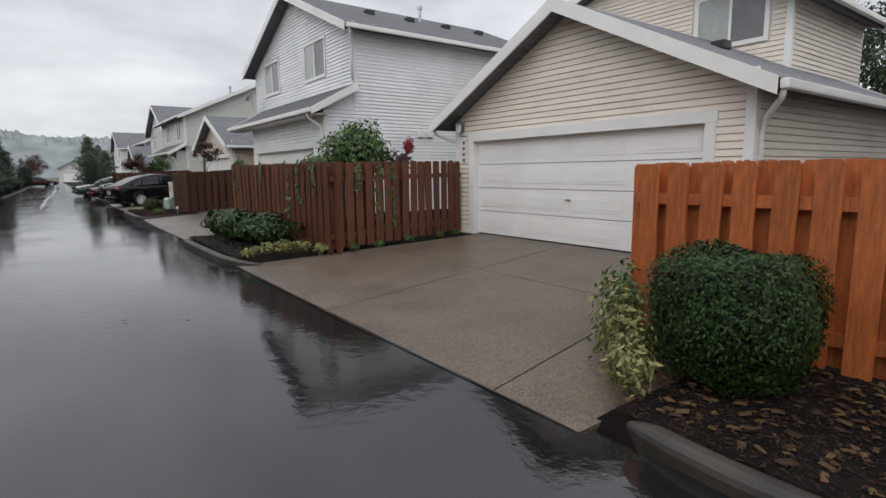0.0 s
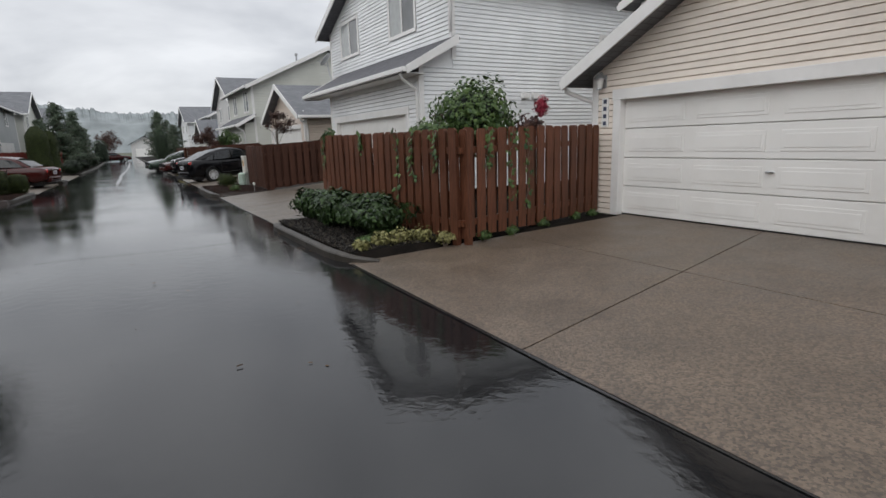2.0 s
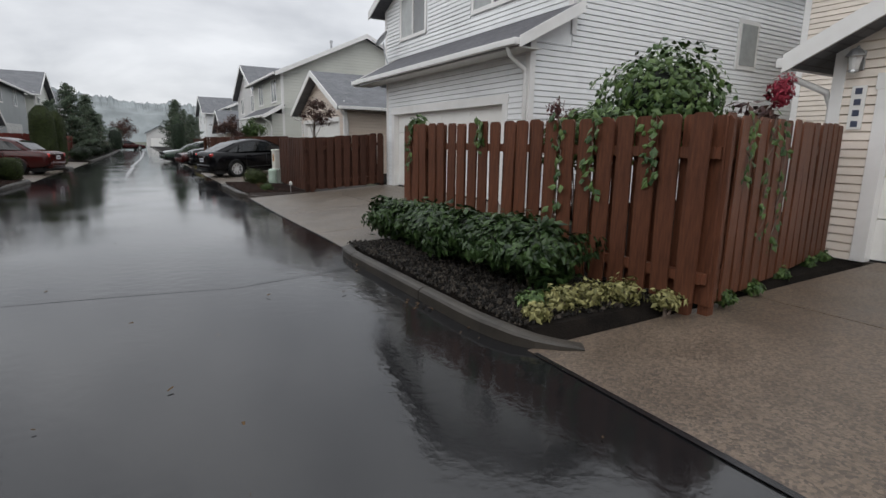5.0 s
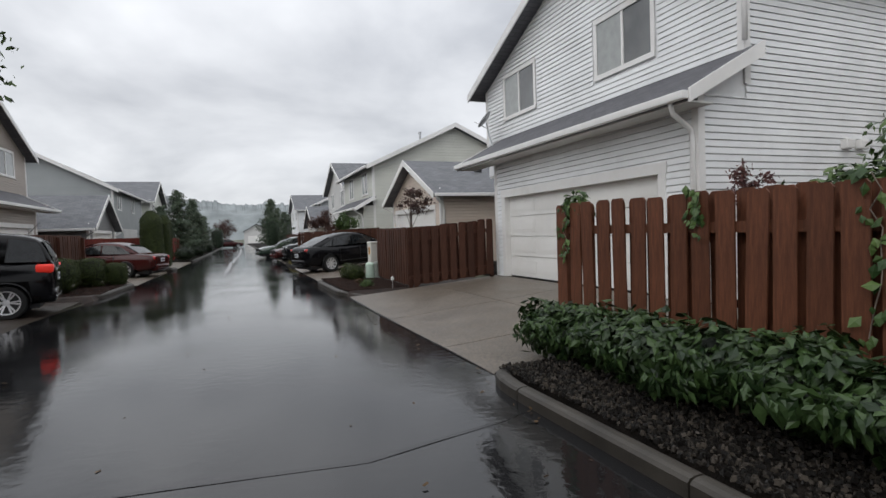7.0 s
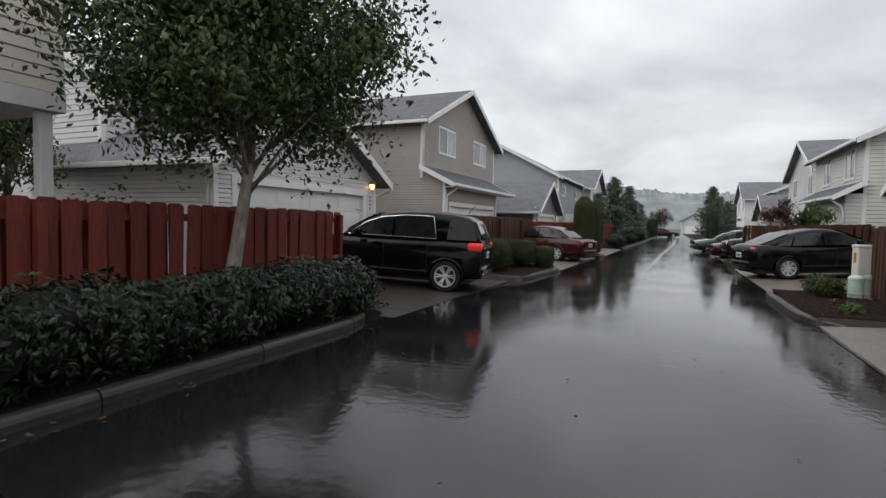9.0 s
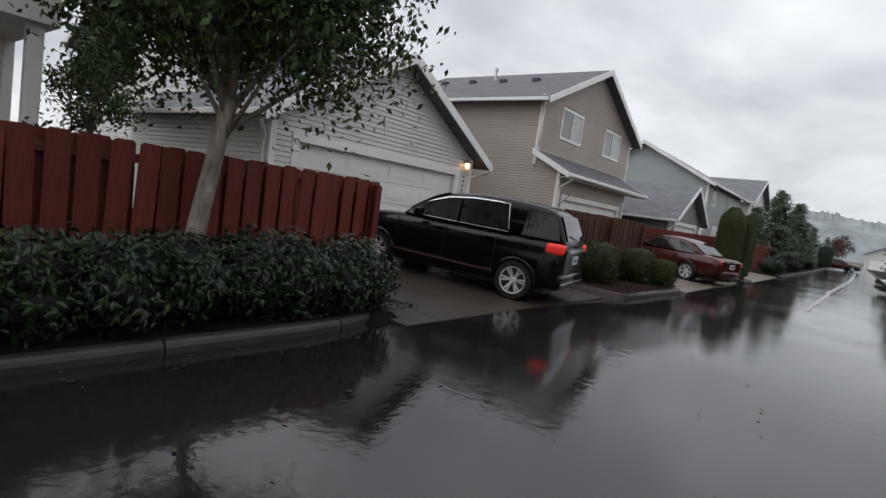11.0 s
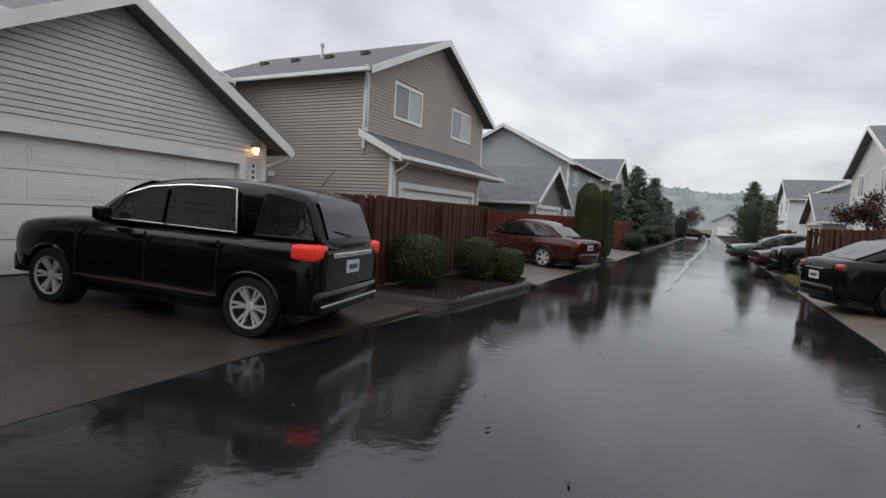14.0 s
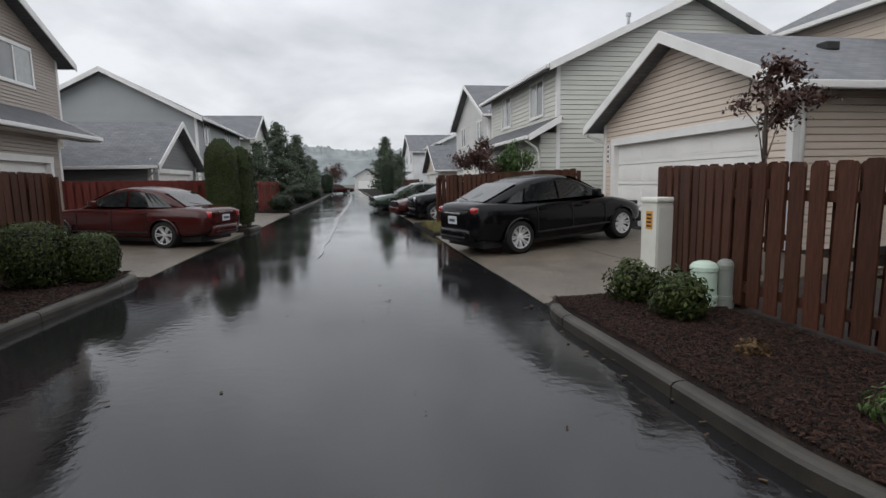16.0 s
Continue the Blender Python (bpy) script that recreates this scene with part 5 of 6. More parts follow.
        trim_board(ob, F, -0.035, -0.003, -0.003, 0.09, z_lo, z_hi, "corner_board")
    for a, b, z1, z2 in wins:
        window(ob, U, a + 0.10, b - 0.10, z1 + 0.10, z2 - 0.10)
    garage_door(ob, G, d0, d1, 0.02, door_top)
    door_casing(ob, G, d0, d1, 0, door_top)
    downspout(ob, [G(0.0, -0.52, lo - 0.1), G(0.02, -0.45, lo - 0.25), G(0.04, -0.10, lo - 0.45), G(0.04, -0.07, lo - 0.6), G(0.04, -0.07, 0.1)])
    zz = eave - k * 0.42 - 0.12
    downspout(ob, [U(-0.44, -0.30, zz), U(-0.42, -0.28, zz - 0.12), U(-0.08, -0.07, zz - 0.35), U(-0.07, -0.07, zz - 0.5), U(-0.07, -0.07, hi + 0.1)])
    h = eave + k * w_up * 0.3
    roof_vents(ob, U, [(w_up * 0.30, depth * f, h) for f in (0.25, 0.45, 0.65, 0.85)], (w_up * 0.36, depth * 0.55, eave + k * w_up * 0.34))
    if dish:
        p = U(w_up - 1.0, -0.55, lowtop + 0.78)
        t = part("dish_mast", tube([p + Vector((0, -0.35, -0.35)), p + Vector((0, -0.12, 0)), p + Vector((0, 0, 0.35))], 0.02, 6), METAL, ob)
        bm = lathe([(0.0, 0.0), (0.12, 0.012), (0.22, 0.045), (0.27, 0.075), (0.26, 0.085), (0.0, 0.012)], 16)
        q = part("satellite_dish", bm, METAL, t, "grey satellite dish", True)
        q.matrix_local = pose(p.x, p.y, p.z + 0.40, -50, 0, 60)
        part("feed_arm", tube([p + Vector((0, 0, 0.2)), p + Vector((-0.25, 0.25, 0.42))], 0.012, 5), METAL, t)
    for q in ob.children:
        q.matrix_parent_inverse = inv
    return ob


def plain_house(name, label, s, x0, y0, width, depth, z0, eave, peak, siding_mat, ridge="v", wins=(), side_wins=(), pitch=0.16, roof=ROOF, boards=False, low_door=None, flank_boards=False, pipe=None):
    """A house body with gable roof, windows towards the alley and on the near flank."""
    ob = thing(name, label, "house", "houses along the alley", pose(x0, y0, z0))
    inv = ob.matrix_world.inverted()
    F = frame_of(s, x0, y0, z0)
    front, near, far = wall_box(ob, F, 0, width, 0, depth, 0, eave, siding_mat)
    if ridge == "v":
        gable_fill(ob, F, 0, width, 0, eave, peak - 0.08, siding_mat)
        k = (peak - eave) / (width / 2)
        ftop, stop = (lambda u: eave + k * min(u, width - u) - 0.1), (lambda u: eave)
    else:
        part("gable_wall", prism([F(0, 0, eave), F(0, depth, eave), F(0, depth / 2, peak - 0.08)], (0, 0.12, 0)), siding_mat, ob)
        k = (peak - eave) / (depth / 2)
        ftop, stop = (lambda u: eave), (lambda u: eave + k * min(u, depth - u) - 0.1)
    if boards:
        siding(front, F(0, 0, 0), (0, 1, 0), (-s, 0, 0), width, 0, ftop, [(a - 0.05, b + 0.05, c - 0.05, d + 0.05) for a, b, c, d in wins], pitch, siding_mat)
    if boards or flank_boards:
        siding(near, F(0, 0, 0), (s, 0, 0), (0, -1, 0), depth, 0, stop, [], pitch, siding_mat)
    gable_roof(ob, F, 0, width, 0, depth, eave, peak, roof, ridge_along=ridge)
    for a, b, c, d in wins:
        window(ob, F, a + 0.10, b - 0.10, c + 0.10, d - 0.10)
    for a, b, c, d in side_wins:
        w = part("window", box(*sorted((F(0, a, 0).x, F(0, b, 0).x)), F(0, 0, 0).y - 0.05, F(0, 0, 0).y - 0.025, z0 + c, z0 + d, 0.005), TRIM, ob, "white-trimmed window")
        part("pane", box(*sorted((F(0, a + 0.1, 0).x, F(0, b - 0.1, 0).x)), F(0, 0, 0).y - 0.058, F(0, 0, 0).y - 0.052, z0 + c + 0.1, z0 + d - 0.1), PANE, w)
    trim_board(ob, F, -0.035, 0.09, -0.035, -0.003, 0, eave, "corner_board")
    trim_board(ob, F, width - 0.09, width + 0.035, -0.035, -0.003, 0, eave, "corner_board")
    trim_board(ob, F, -0.035, -0.003, -0.003, 0.09, 0, eave, "corner_board")
    if low_door:
        garage_door(ob, F, low_door[0], low_door[1], 0.02, 2.1, v=-0.03)
        door_casing(ob, F, low_door[0], low_door[1], 0, 2.1)
    if pipe:
        roof_vents(ob, F, [], pipe)
    for q in ob.children:
        q.matrix_parent_inverse = inv
    return ob


# right side, from near to far
garage("beige_garage", "beige lap-sided garage with a white panelled door", 1, 5.20, 2.42, 6.24, 0.12, 2.64, 4.22, 7.0, SIDE_BEIGE, 0.102, (0.62, 5.64), 2.00, lamp_u=6.02, num_u=5.97)
plain_house("beige_house", "beige two-storey house behind its garage", 1, 10.0, 3.9, 7.7, 4.2, 0.10, 5.0, 6.5, SIDE_BEIGE, "v", wins=[(0.4, 2.0, 4.0, 5.2), (4.9, 6.4, 3.9, 5.1)], pitch=0.102, boards=True)
alley_house("pale_grey_house", "pale grey two-storey house with a garage below", 1, 3.96, 13.0, 6.25, 4.89, 13.0, 8.45, 0.28, 3.60, 5.38, 7.2, 8.0, SIDE_WHITE, 0.102,
            (0.74, 5.76), 1.93, [(1.72, 3.42, 4.14, 5.38), (5.70, 7.38, 4.14, 5.38)], dish=True)
plain_house("peach_house", "peach two-storey house behind its garage", 1, 10.6, 22.8, 9.6, 9.0, 0.3, 5.35, 7.4, SIDE_PEACH, "u", wins=[(4.2, 5.8, 3.7, 5.0)], pitch=0.16, boards=True)
garage("peach_garage", "peach lap-sided garage with a white panelled door", 1, 4.8, 25.3, 6.15, 0.24, 2.78, 4.2, 6.0, SIDE_PEACH, 0.115, (0.65, 5.6), 2.05, num_u=5.9)
plain_house("pale_green_house", "pale green two-storey house with white windows", 1, 4.5, 34.1, 7.6, 9.2, 0.2, 4.95, 7.1, SIDE_GREEN, "u", wins=[(1.1, 2.5, 3.35, 4.65), (4.7, 6.0, 3.35, 4.65)], pitch=0.15, boards=True, pipe=(1.5, 3.2, 6.3))
plain_house("grey_gabled_house", "grey two-storey house with a front gable", 1, 5.6, 46.5, 8.4, 9.0, 0.15, 5.1, 7.2, SIDE_GREY, "v", wins=[(1.2, 2.5, 3.5, 4.8), (5.6, 6.9, 3.5, 4.8)], low_door=(1.6, 6.4), boards=True)
garage("far_tan_garage", "small tan garage with a white door", 1, 4.8, 58.0, 6.0, 0.1, 2.5, 4.3, 6.0, SIDE_PEACH, 0.18, (0.7, 5.3), 2.0, boards=False)
plain_house("far_blue_house", "far grey-blue two-storey house", 1, 6.5, 66.0, 8.5, 9.0, 0.1, 5.1, 7.2, SIDE_BLUE, "u", wins=[(1.2, 2.5, 3.5, 4.8), (5.6, 6.9, 3.5, 4.8)])
plain_house("far_grey_house", "far pale grey two-storey house", 1, 5.5, 80.0, 8.5, 9.0, 0.1, 5.1, 7.2, SIDE_WHITE, "v", wins=[(1.2, 2.5, 3.5, 4.8), (5.6, 6.9, 3.5, 4.8)])

# left side
porch = plain_house("cream_porch_house", "cream house with an upper bay over the porch", -1, -11.6, 4.0, 10.1, 8.0, 0.15, 5.4, 7.4, SIDE_BEIGE, "v", wins=[(4.0, 5.6, 3.7, 5.0)], pitch=0.16, boards=True)
P = frame_of(-1, -9.6, 4.0, 0.15)
bay = part("bay", hbox(P, 0, 10.1, 0, 2.0, 2.95, 5.4), SIDE_BEIGE, porch)
siding(bay, P(0, 0, 0), (0, 1, 0), (1, 0, 0), 10.1, 2.95, lambda u: 2.45, [], 0.16, SIDE_BEIGE)
siding(bay, P(10.1, 0, 0), (-1, 0, 0), (0, 1, 0), 2.0, 2.95, lambda u: 2.45, [], 0.16, SIDE_BEIGE)
part("bay_skirt", hbox(P, -0.03, 10.13, -0.03, 2.0, 2.70, 2.95, 0.01), TRIM, porch)
for u in (10.0, 6.5, 3.0):
    part("porch_post", hbox(P, u - 0.16, u, 0.05, 0.21, 0, 2.70, 0.01), TRIM, porch)
slab([P(-0.3, -0.35, 5.35), P(-0.3, 2.2, 6.4), P(10.4, 2.2, 6.4), P(10.4, -0.35, 5.35)], 0.14, ROOF, "bay_roof", porch, (0, 1, 0), (1, 0, -0.4))
part("gutter", hbox(P, -0.3, 10.4, -0.46, -0.35, 5.22, 5.34, 0.02), TRIM, porch)
part("porch_light_box", hbox(P, 9.2, 9.5, 1.2, 1.5, 1.75, 1.98, 0.02), TRIM, porch)
for q in porch.children:
    q.matrix_parent_inverse = porch.matrix_world.inverted()
garage("warm_grey_garage", "warm grey lap-sided garage with a lit lantern", -1, -11.0, 17.92, 6.55, 0.20, 2.75, 4.58, 6.5, SIDE_GREY, 0.102, (0.62, 5.84), 2.08, lamp_u=6.18, lit=True, num_u=6.20)
plain_house("warm_grey_house", "warm grey two-storey house behind its garage", -1, -16.0, 18.8, 8.4, 9.0, 0.15, 5.3, 7.3, SIDE_GREY, "u", wins=[(0.8, 2.5, 3.7, 5.0)], pitch=0.15, boards=True)
alley_house("taupe_house", "taupe two-storey house with a garage below", -1, -10.42, 28.9, 6.5, -11.45, 28.9, 9.0, 0.18, 3.55, 5.60, 7.68, 8.2, SIDE_TAN, 0.102,
            (0.5, 5.9), 2.0, [(1.47, 3.37, 4.29, 5.50), (5.74, 7.62, 4.29, 5.50)])
garage("grey_garage", "grey lap-sided garage with a small white door", -1, -9.4, 39.6, 5.9, 0.15, 2.35, 4.05, 7.5, SIDE_DARK, 0.15, (0.8, 5.1), 1.85)
plain_house("blue_grey_house", "blue-grey two-storey house with long roof", -1, -9.7, 47.5, 11.0, 8.4, 0.15, 5.0, 7.2, SIDE_BLUE, "u", wins=[(1.2, 2.5, 3.5, 4.8), (6.2, 7.5, 3.5, 4.8)], low_door=(3.0, 8.0), side_wins=[(5.5, 6.6, 3.3, 4.4)])
plain_house("cream_gabled_house", "cream two-storey house with a front gable", -1, -9.3, 60.5, 8.5, 9.0, 0.1, 5.1, 7.1, SIDE_GREEN, "v", wins=[(1.2, 2.5, 3.5, 4.8), (5.6, 6.9, 3.5, 4.8)], low_door=(1.6, 6.4))
plain_house("far_white_house", "far white two-storey house", -1, -10.0, 84.0, 8.5, 9.0, 0.1, 5.1, 7.2, SIDE_WHITE, "v", wins=[(1.2, 2.5, 3.5, 4.8), (5.6, 6.9, 3.5, 4.8)])
# behind the camera and beyond the right edge, to close the lane
plain_house("grey_neighbour_house", "grey house beside the orange fence", 1, 6.2, -9.2, 8.0, 9.0, 0.08, 5.2, 7.2, SIDE_GREY, "v")
plain_house("rear_left_house", "grey house on the near side of the lane", -1, -10.2, -12.0, 9.0, 9.0, 0.15, 5.2, 7.2, SIDE_WHITE, "u")

# ---------------------------------------------------------------- fences
fence("cedar_fence", "orange-stained cedar fence beside a round boxwood", [(1.95, -9.0, 0.08), (1.95, 1.95, 0.06), (5.15, 2.15, 0.12)], FENCE_ORANGE, 1.43, pitch=0.262, width=0.165, flip=1, seed=3, rails=(0.26, 1.18))
fence("cedar_fence", "red-brown cedar fence hung with vine, beside hydrangeas", [(1.38, 12.70, 0.12), (1.71, 7.83, 0.10), (5.12, 8.52, 0.14)], FENCE_BROWN, 1.54, pitch=0.235, width=0.170, flip=-1, seed=4, rails=(0.26, 1.28))
fence("cedar_fence", "dark brown cedar fence beside the mulched bed", [(3.75, 19.15, 0.30), (1.66, 19.35, 0.12), (1.75, 22.72, 0.13), (2.38, 25.0, 0.18), (4.75, 25.22, 0.24)], FENCE_DARK, 1.38, pitch=0.222, width=0.158, flip=1, seed=5, rails=(0.22, 1.14))
fence("cedar_fence", "dark red cedar fence beside the grassy strip", [(4.2, 31.9, 0.2), (2.0, 31.95, 0.12), (0.75, 34.3, 0.1)], FENCE_DARK, 1.50, pitch=0.20, width=0.15, flip=-1, seed=6)
fence("cedar_fence", "oxblood cedar fence behind the laurel hedge", [(-7.45, -9.0, 0.08), (-7.50, 17.38, 0.10), (-10.95, 17.85, 0.18)], FENCE_RED, 1.50, pitch=0.235, width=0.190, flip=1, seed=7)
fence("cedar_fence", "brown cedar fence behind the clipped bushes", [(-10.9, 24.5, 0.2), (-7.15, 23.1, 0.12), (-7.1, 28.0, 0.12), (-10.3, 28.9, 0.16)], FENCE_DARK, 1.55, pitch=0.20, width=0.150, flip=1, seed=8)
fence("cedar_fence", "red cedar fence behind the maroon sedan", [(-10.8, 35.2, 0.14), (-6.5, 36.85, 0.10)], FENCE_RED, 1.5, pitch=0.20, width=0.15, flip=1, seed=9)
fence("cedar_fence", "red cedar fence beyond the column conifers", [(-6.6, 46.0, 0.1), (-6.4, 54.0, 0.1), (-6.2, 62.0, 0.1)], FENCE_RED, 1.5, pitch=0.25, width=0.18, flip=1, seed=10, double=False)
fence("cedar_fence", "dark fence along the far verge", [(2.3, 50.5, 0.1), (2.3, 60.0, 0.1)], FENCE_DARK, 1.5, pitch=0.25, width=0.18, flip=1, seed=11, double=False)

# ---------------------------------------------------------------- vehicles
def heading(rear, front):
    return math.degrees(math.atan2(front[1] - rear[1], front[0] - rear[0]))


# near-side rear wheel to near-side front wheel gives place and turn
def car_pose(rear, front, spec, side, z=0.08, pitch=-2.0):
    a = heading(rear, front)
    r = math.radians(a)
    w = spec["width"] / 2 - 0.05
    n = Vector((-math.sin(r), math.cos(r)))
    x, y = rear[0] - n.x * w * side, rear[1] - n.y * w * side
    return pose(x, y, z, 0, pitch, a)


car("parked_suv", "black SUV with chrome window trim, parked nose to the garage", car_pose((-6.41, 19.82), (-9.21, 19.30), SUV, 1, 0.012, -2.1), PAINT_BLACK, SUV)
car("parked_sedan", "black sedan parked nose to the peach garage", car_pose((1.12, 27.6), (3.68, 28.45), SEDAN, -1, 0.05, -2.7), PAINT_BLACK, SEDAN)
car("parked_sedan", "old maroon sedan parked nose to the fence", car_pose((-6.36, 31.1), (-8.9, 31.9), OLD, 1, 0.02, -1.5), PAINT_RED, OLD)
car("parked_sedan", "dark green sedan far down the alley", car_pose((2.9, 46.6), (0.4, 46.1), OLD, 1, 0.03, 1), PAINT_GREEN, OLD)
car("parked_sedan", "red sedan with its nose to the alley", car_pose((3.5, 39.6), (0.85, 39.0), OLD, 1, 0.03, 1), PAINT_RED, OLD)
car("parked_suv", "dark SUV beside the fence far down the alley", car_pose((3.9, 37.3), (1.15, 37.1), SUV, 1, 0.03, 1), PAINT_BLACK, SUV)
car("parked_sedan", "red car far at the end of the alley", car_pose((-4.6, 96.0), (-2.2, 97.0), OLD, -1, 0.02, 0), PAINT_RED, OLD)

# the house that closes the alley, its garage door towards the camera
end = thing("alley_end_house", "pale house with a white garage door closing the alley", "house", "houses along the alley", pose(0.6, 152.0, -0.06))
part("wall", box(-1.0, 5.0, 0, 8, -0.1, 3.2), SIDE_GREY, end)
part("gable_wall", prism([(-1.0, 0.0, 3.2), (5.0, 0.0, 3.2), (2.0, 0.0, 4.9)], (0, 8, 0)), SIDE_GREY, end)
for a, b in (((-1.5, 3.05), (2.0, 5.05)), ((5.5, 3.05), (2.0, 5.05))):
    part("roof_slope", prism([(a[0], -0.5, a[1]), (b[0], -0.5, b[1]), (b[0], -0.5, b[1] + 0.16), (a[0], -0.5, a[1] + 0.16)], (0, 9, 0)), ROOF, end)
d = part("garage_door", box(-0.2, 4.2, -0.05, 0.02, 0.0, 2.1, 0.01), DOOR, end)
for i in range(4):
    part("door_section", box(-0.15, 4.15, -0.08, -0.05, 0.03 + i * 0.52, 0.51 + i * 0.52, 0.01), DOOR, d)

# wooded ridge, its mist painted as a pale colour
def ridge(name, dist, height, seed, mat, label, span=2.4):
    vs, fs = [], []
    n = 1500
    rng = random.Random(seed)
    for i in range(n + 1):
        a = math.pi / 2 - span / 2 + span * i / n
        x, y = math.cos(a) * dist, math.sin(a) * dist
        h = height * (0.72 + 0.55 * noise.noise((i * 0.0038, seed, 0)) + 0.10 * noise.noise((i * 0.019, seed, 2)))
        crown = abs(noise.noise((i * 0.16, seed, 5))) * 0.11 + abs(noise.noise((i * 0.47, seed, 9))) * 0.06 + rng.uniform(0, 0.02)
        vs += [(x, y, -2), (x * 1.06, y * 1.06, h * 0.7), (x * 1.12, y * 1.12, h + height * crown)]
    for i in range(n):
        for k in range(2):
            a = i * 3 + k
            fs.append((a, a + 3, a + 4, a + 1))
    return tagged(sheet_part(name, vs, fs, mat), label, "hill", kind="structure")


ridge("backdrop", 620, 64, 3, HILL, "wooded ridge behind the houses, mist painted into its colour")

# ---------------------------------------------------------------- trees
def broad_tree(name, label, x, y, z, trunk_h, crown_z, radii, leaf, size, count, seed, trunk_r=0.085, lobes=34, lean=(0.1, 0.1), bark=BARK):
    rng = random.Random(seed)
    ob = thing(name, label, "tree", "trees", pose(x, y, z))
    top = Vector((lean[0], lean[1], trunk_h))
    bm = bmesh.new()
    pts, rs = [], []
    for i in range(9):
        f = i / 8
        pts.append(Vector((lean[0] * f + 0.03 * noise.noise((seed, f * 3, 0)), lean[1] * f + 0.03 * noise.noise((seed, f * 3, 5)), -0.1 + (trunk_h + 0.1) * f)))
        rs.append(trunk_r * (1.35 - 0.55 * f if f > 0.08 else 1.7))
    tube(pts, rs, 12, bm)
    part("trunk", bm, bark, ob, smooth=True)
    c = Vector((lean[0], lean[1], crown_z))
    centres = []
    for i in range(lobes):
        d = Vector((rng.gauss(0, 1), rng.gauss(0, 1), rng.gauss(0, 0.8))).normalized() * rng.uniform(0.10, 0.86) ** 0.55
        centres.append((c + Vector((d.x * radii[0], d.y * radii[1], d.z * radii[2])), rng.uniform(0.24, 0.40)))
    limbs = bmesh.new()
    for p, r in centres[::3]:
        base = Vector((lean[0], lean[1], trunk_h * rng.uniform(0.82, 1.0)))
        if p.z > trunk_h + 1.5:
            base = Vector((lean[0] * 1.1, lean[1] * 1.1, trunk_h + rng.uniform(0, 1.2)))
        m = base.lerp(p, 0.5) + Vector((rng.uniform(-0.1, 0.1), rng.uniform(-0.1, 0.1), 0.12))
        tube([base, m, p], [trunk_r * 0.36, trunk_r * 0.20, 0.008], 6, limbs)
    tube([top, top + Vector((0.02, 0.05, 1.0)), c + Vector((0, 0, radii[2] * 0.7))], [trunk_r * 0.85, trunk_r * 0.55, 0.012], 8, limbs)
    part("branch_work", limbs, bark, ob, smooth=True)
    vs, fs = [], []
    for k, (p, r) in enumerate(centres):
        rr = [q * r * 1.15 for q in radii]
        P, N = blob_points(rng, count // lobes, p, rr, 0.35, 0.25, 2.6, seed=seed + k)
        v, f = leaf_cloud(P, N, size, rng, droop=0.5, aspect=0.55, jitter=1.0)
        b = len(vs)
        vs += v
        fs += [tuple(i + b for i in q) for q in f]
    sheet_part("crown", vs, fs, leaf, ob)
    return ob


def conifer(name, label, x, y, z, h, r, leaf, count, seed, column=False, group="conifers"):
    rng = random.Random(seed)
    ob = thing(name, label, "conifer", group, pose(x, y, z))
    part("trunk", tube([(0, 0, -0.1), (0, 0, h * 0.95)], [0.09, 0.02], 8), BARK, ob)
    P, N = [], []
    for _ in range(count):
        f = rng.random() ** (0.9 if column else 1.25)
        a = rng.uniform(0, math.tau)
        if column:
            prof = min(1.0, 0.72 + f * 1.2) * (1 - max(0, f - 0.80) ** 1.6 * 9)
        else:
            whorl = 0.72 + 0.42 * abs(math.sin(f * 17 + a * 0.7 + seed))
            prof = (1 - f) ** 0.8 * whorl + 0.04
        k = (1 + (0.07 if column else 0.22) * noise.noise((math.cos(a) * 1.6, math.sin(a) * 1.6, f * 5 + seed))) * (rng.uniform(0.86, 1.0) if column else rng.uniform(0.7, 1.03))
        P.append(Vector((math.cos(a) * r * prof * k, math.sin(a) * r * prof * k, 0.12 + f * (h - 0.12))))
        N.append(Vector((math.cos(a), math.sin(a), 0.5)))
    v, f = leaf_cloud(P, N, 0.065 if column else 0.2, rng, droop=-0.9 if column else 0.2, aspect=0.5, jitter=0.6)
    sheet_part("crown", v, f, leaf, ob)
    # black core paints the shade between the sprays
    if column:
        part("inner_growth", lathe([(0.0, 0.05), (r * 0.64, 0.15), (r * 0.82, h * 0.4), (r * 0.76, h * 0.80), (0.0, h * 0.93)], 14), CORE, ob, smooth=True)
    return ob


broad_tree("street_tree", "young broad-leaved tree with a grey trunk in the laurel hedge", -7.28, 14.68, 0.09, 2.10, 3.60, (2.15, 2.0, 1.75), LEAF_TREE, 0.088, 42000, 21, trunk_r=0.086, lobes=84, lean=(0.22, 0.20), bark=BARK_PALE)
broad_tree("yard_tree", "dark tree standing behind the yards", 19.5, 4.6, 0.09, 2.0, 4.7, (2.0, 2.4, 3.0), LEAF_CON, 0.14, 9000, 22, lobes=26)
broad_tree("yard_tree", "dark tree standing behind the yards", 23.0, 0.5, 0.09, 2.0, 4.2, (2.4, 2.6, 2.6), LEAF_CON, 0.14, 7000, 23, lobes=24)
broad_tree("yard_tree", "dark tree behind the pale grey house", 17.0, 13.0, 0.09, 2.0, 4.0, (1.8, 2.0, 2.4), LEAF_TREE, 0.13, 6000, 24, lobes=22)
broad_tree("yard_tree", "dark tree between the grey garages", -15.5, 16.2, 0.15, 1.6, 3.3, (1.3, 1.2, 1.7), LEAF_TREE, 0.11, 7000, 25, lobes=22)
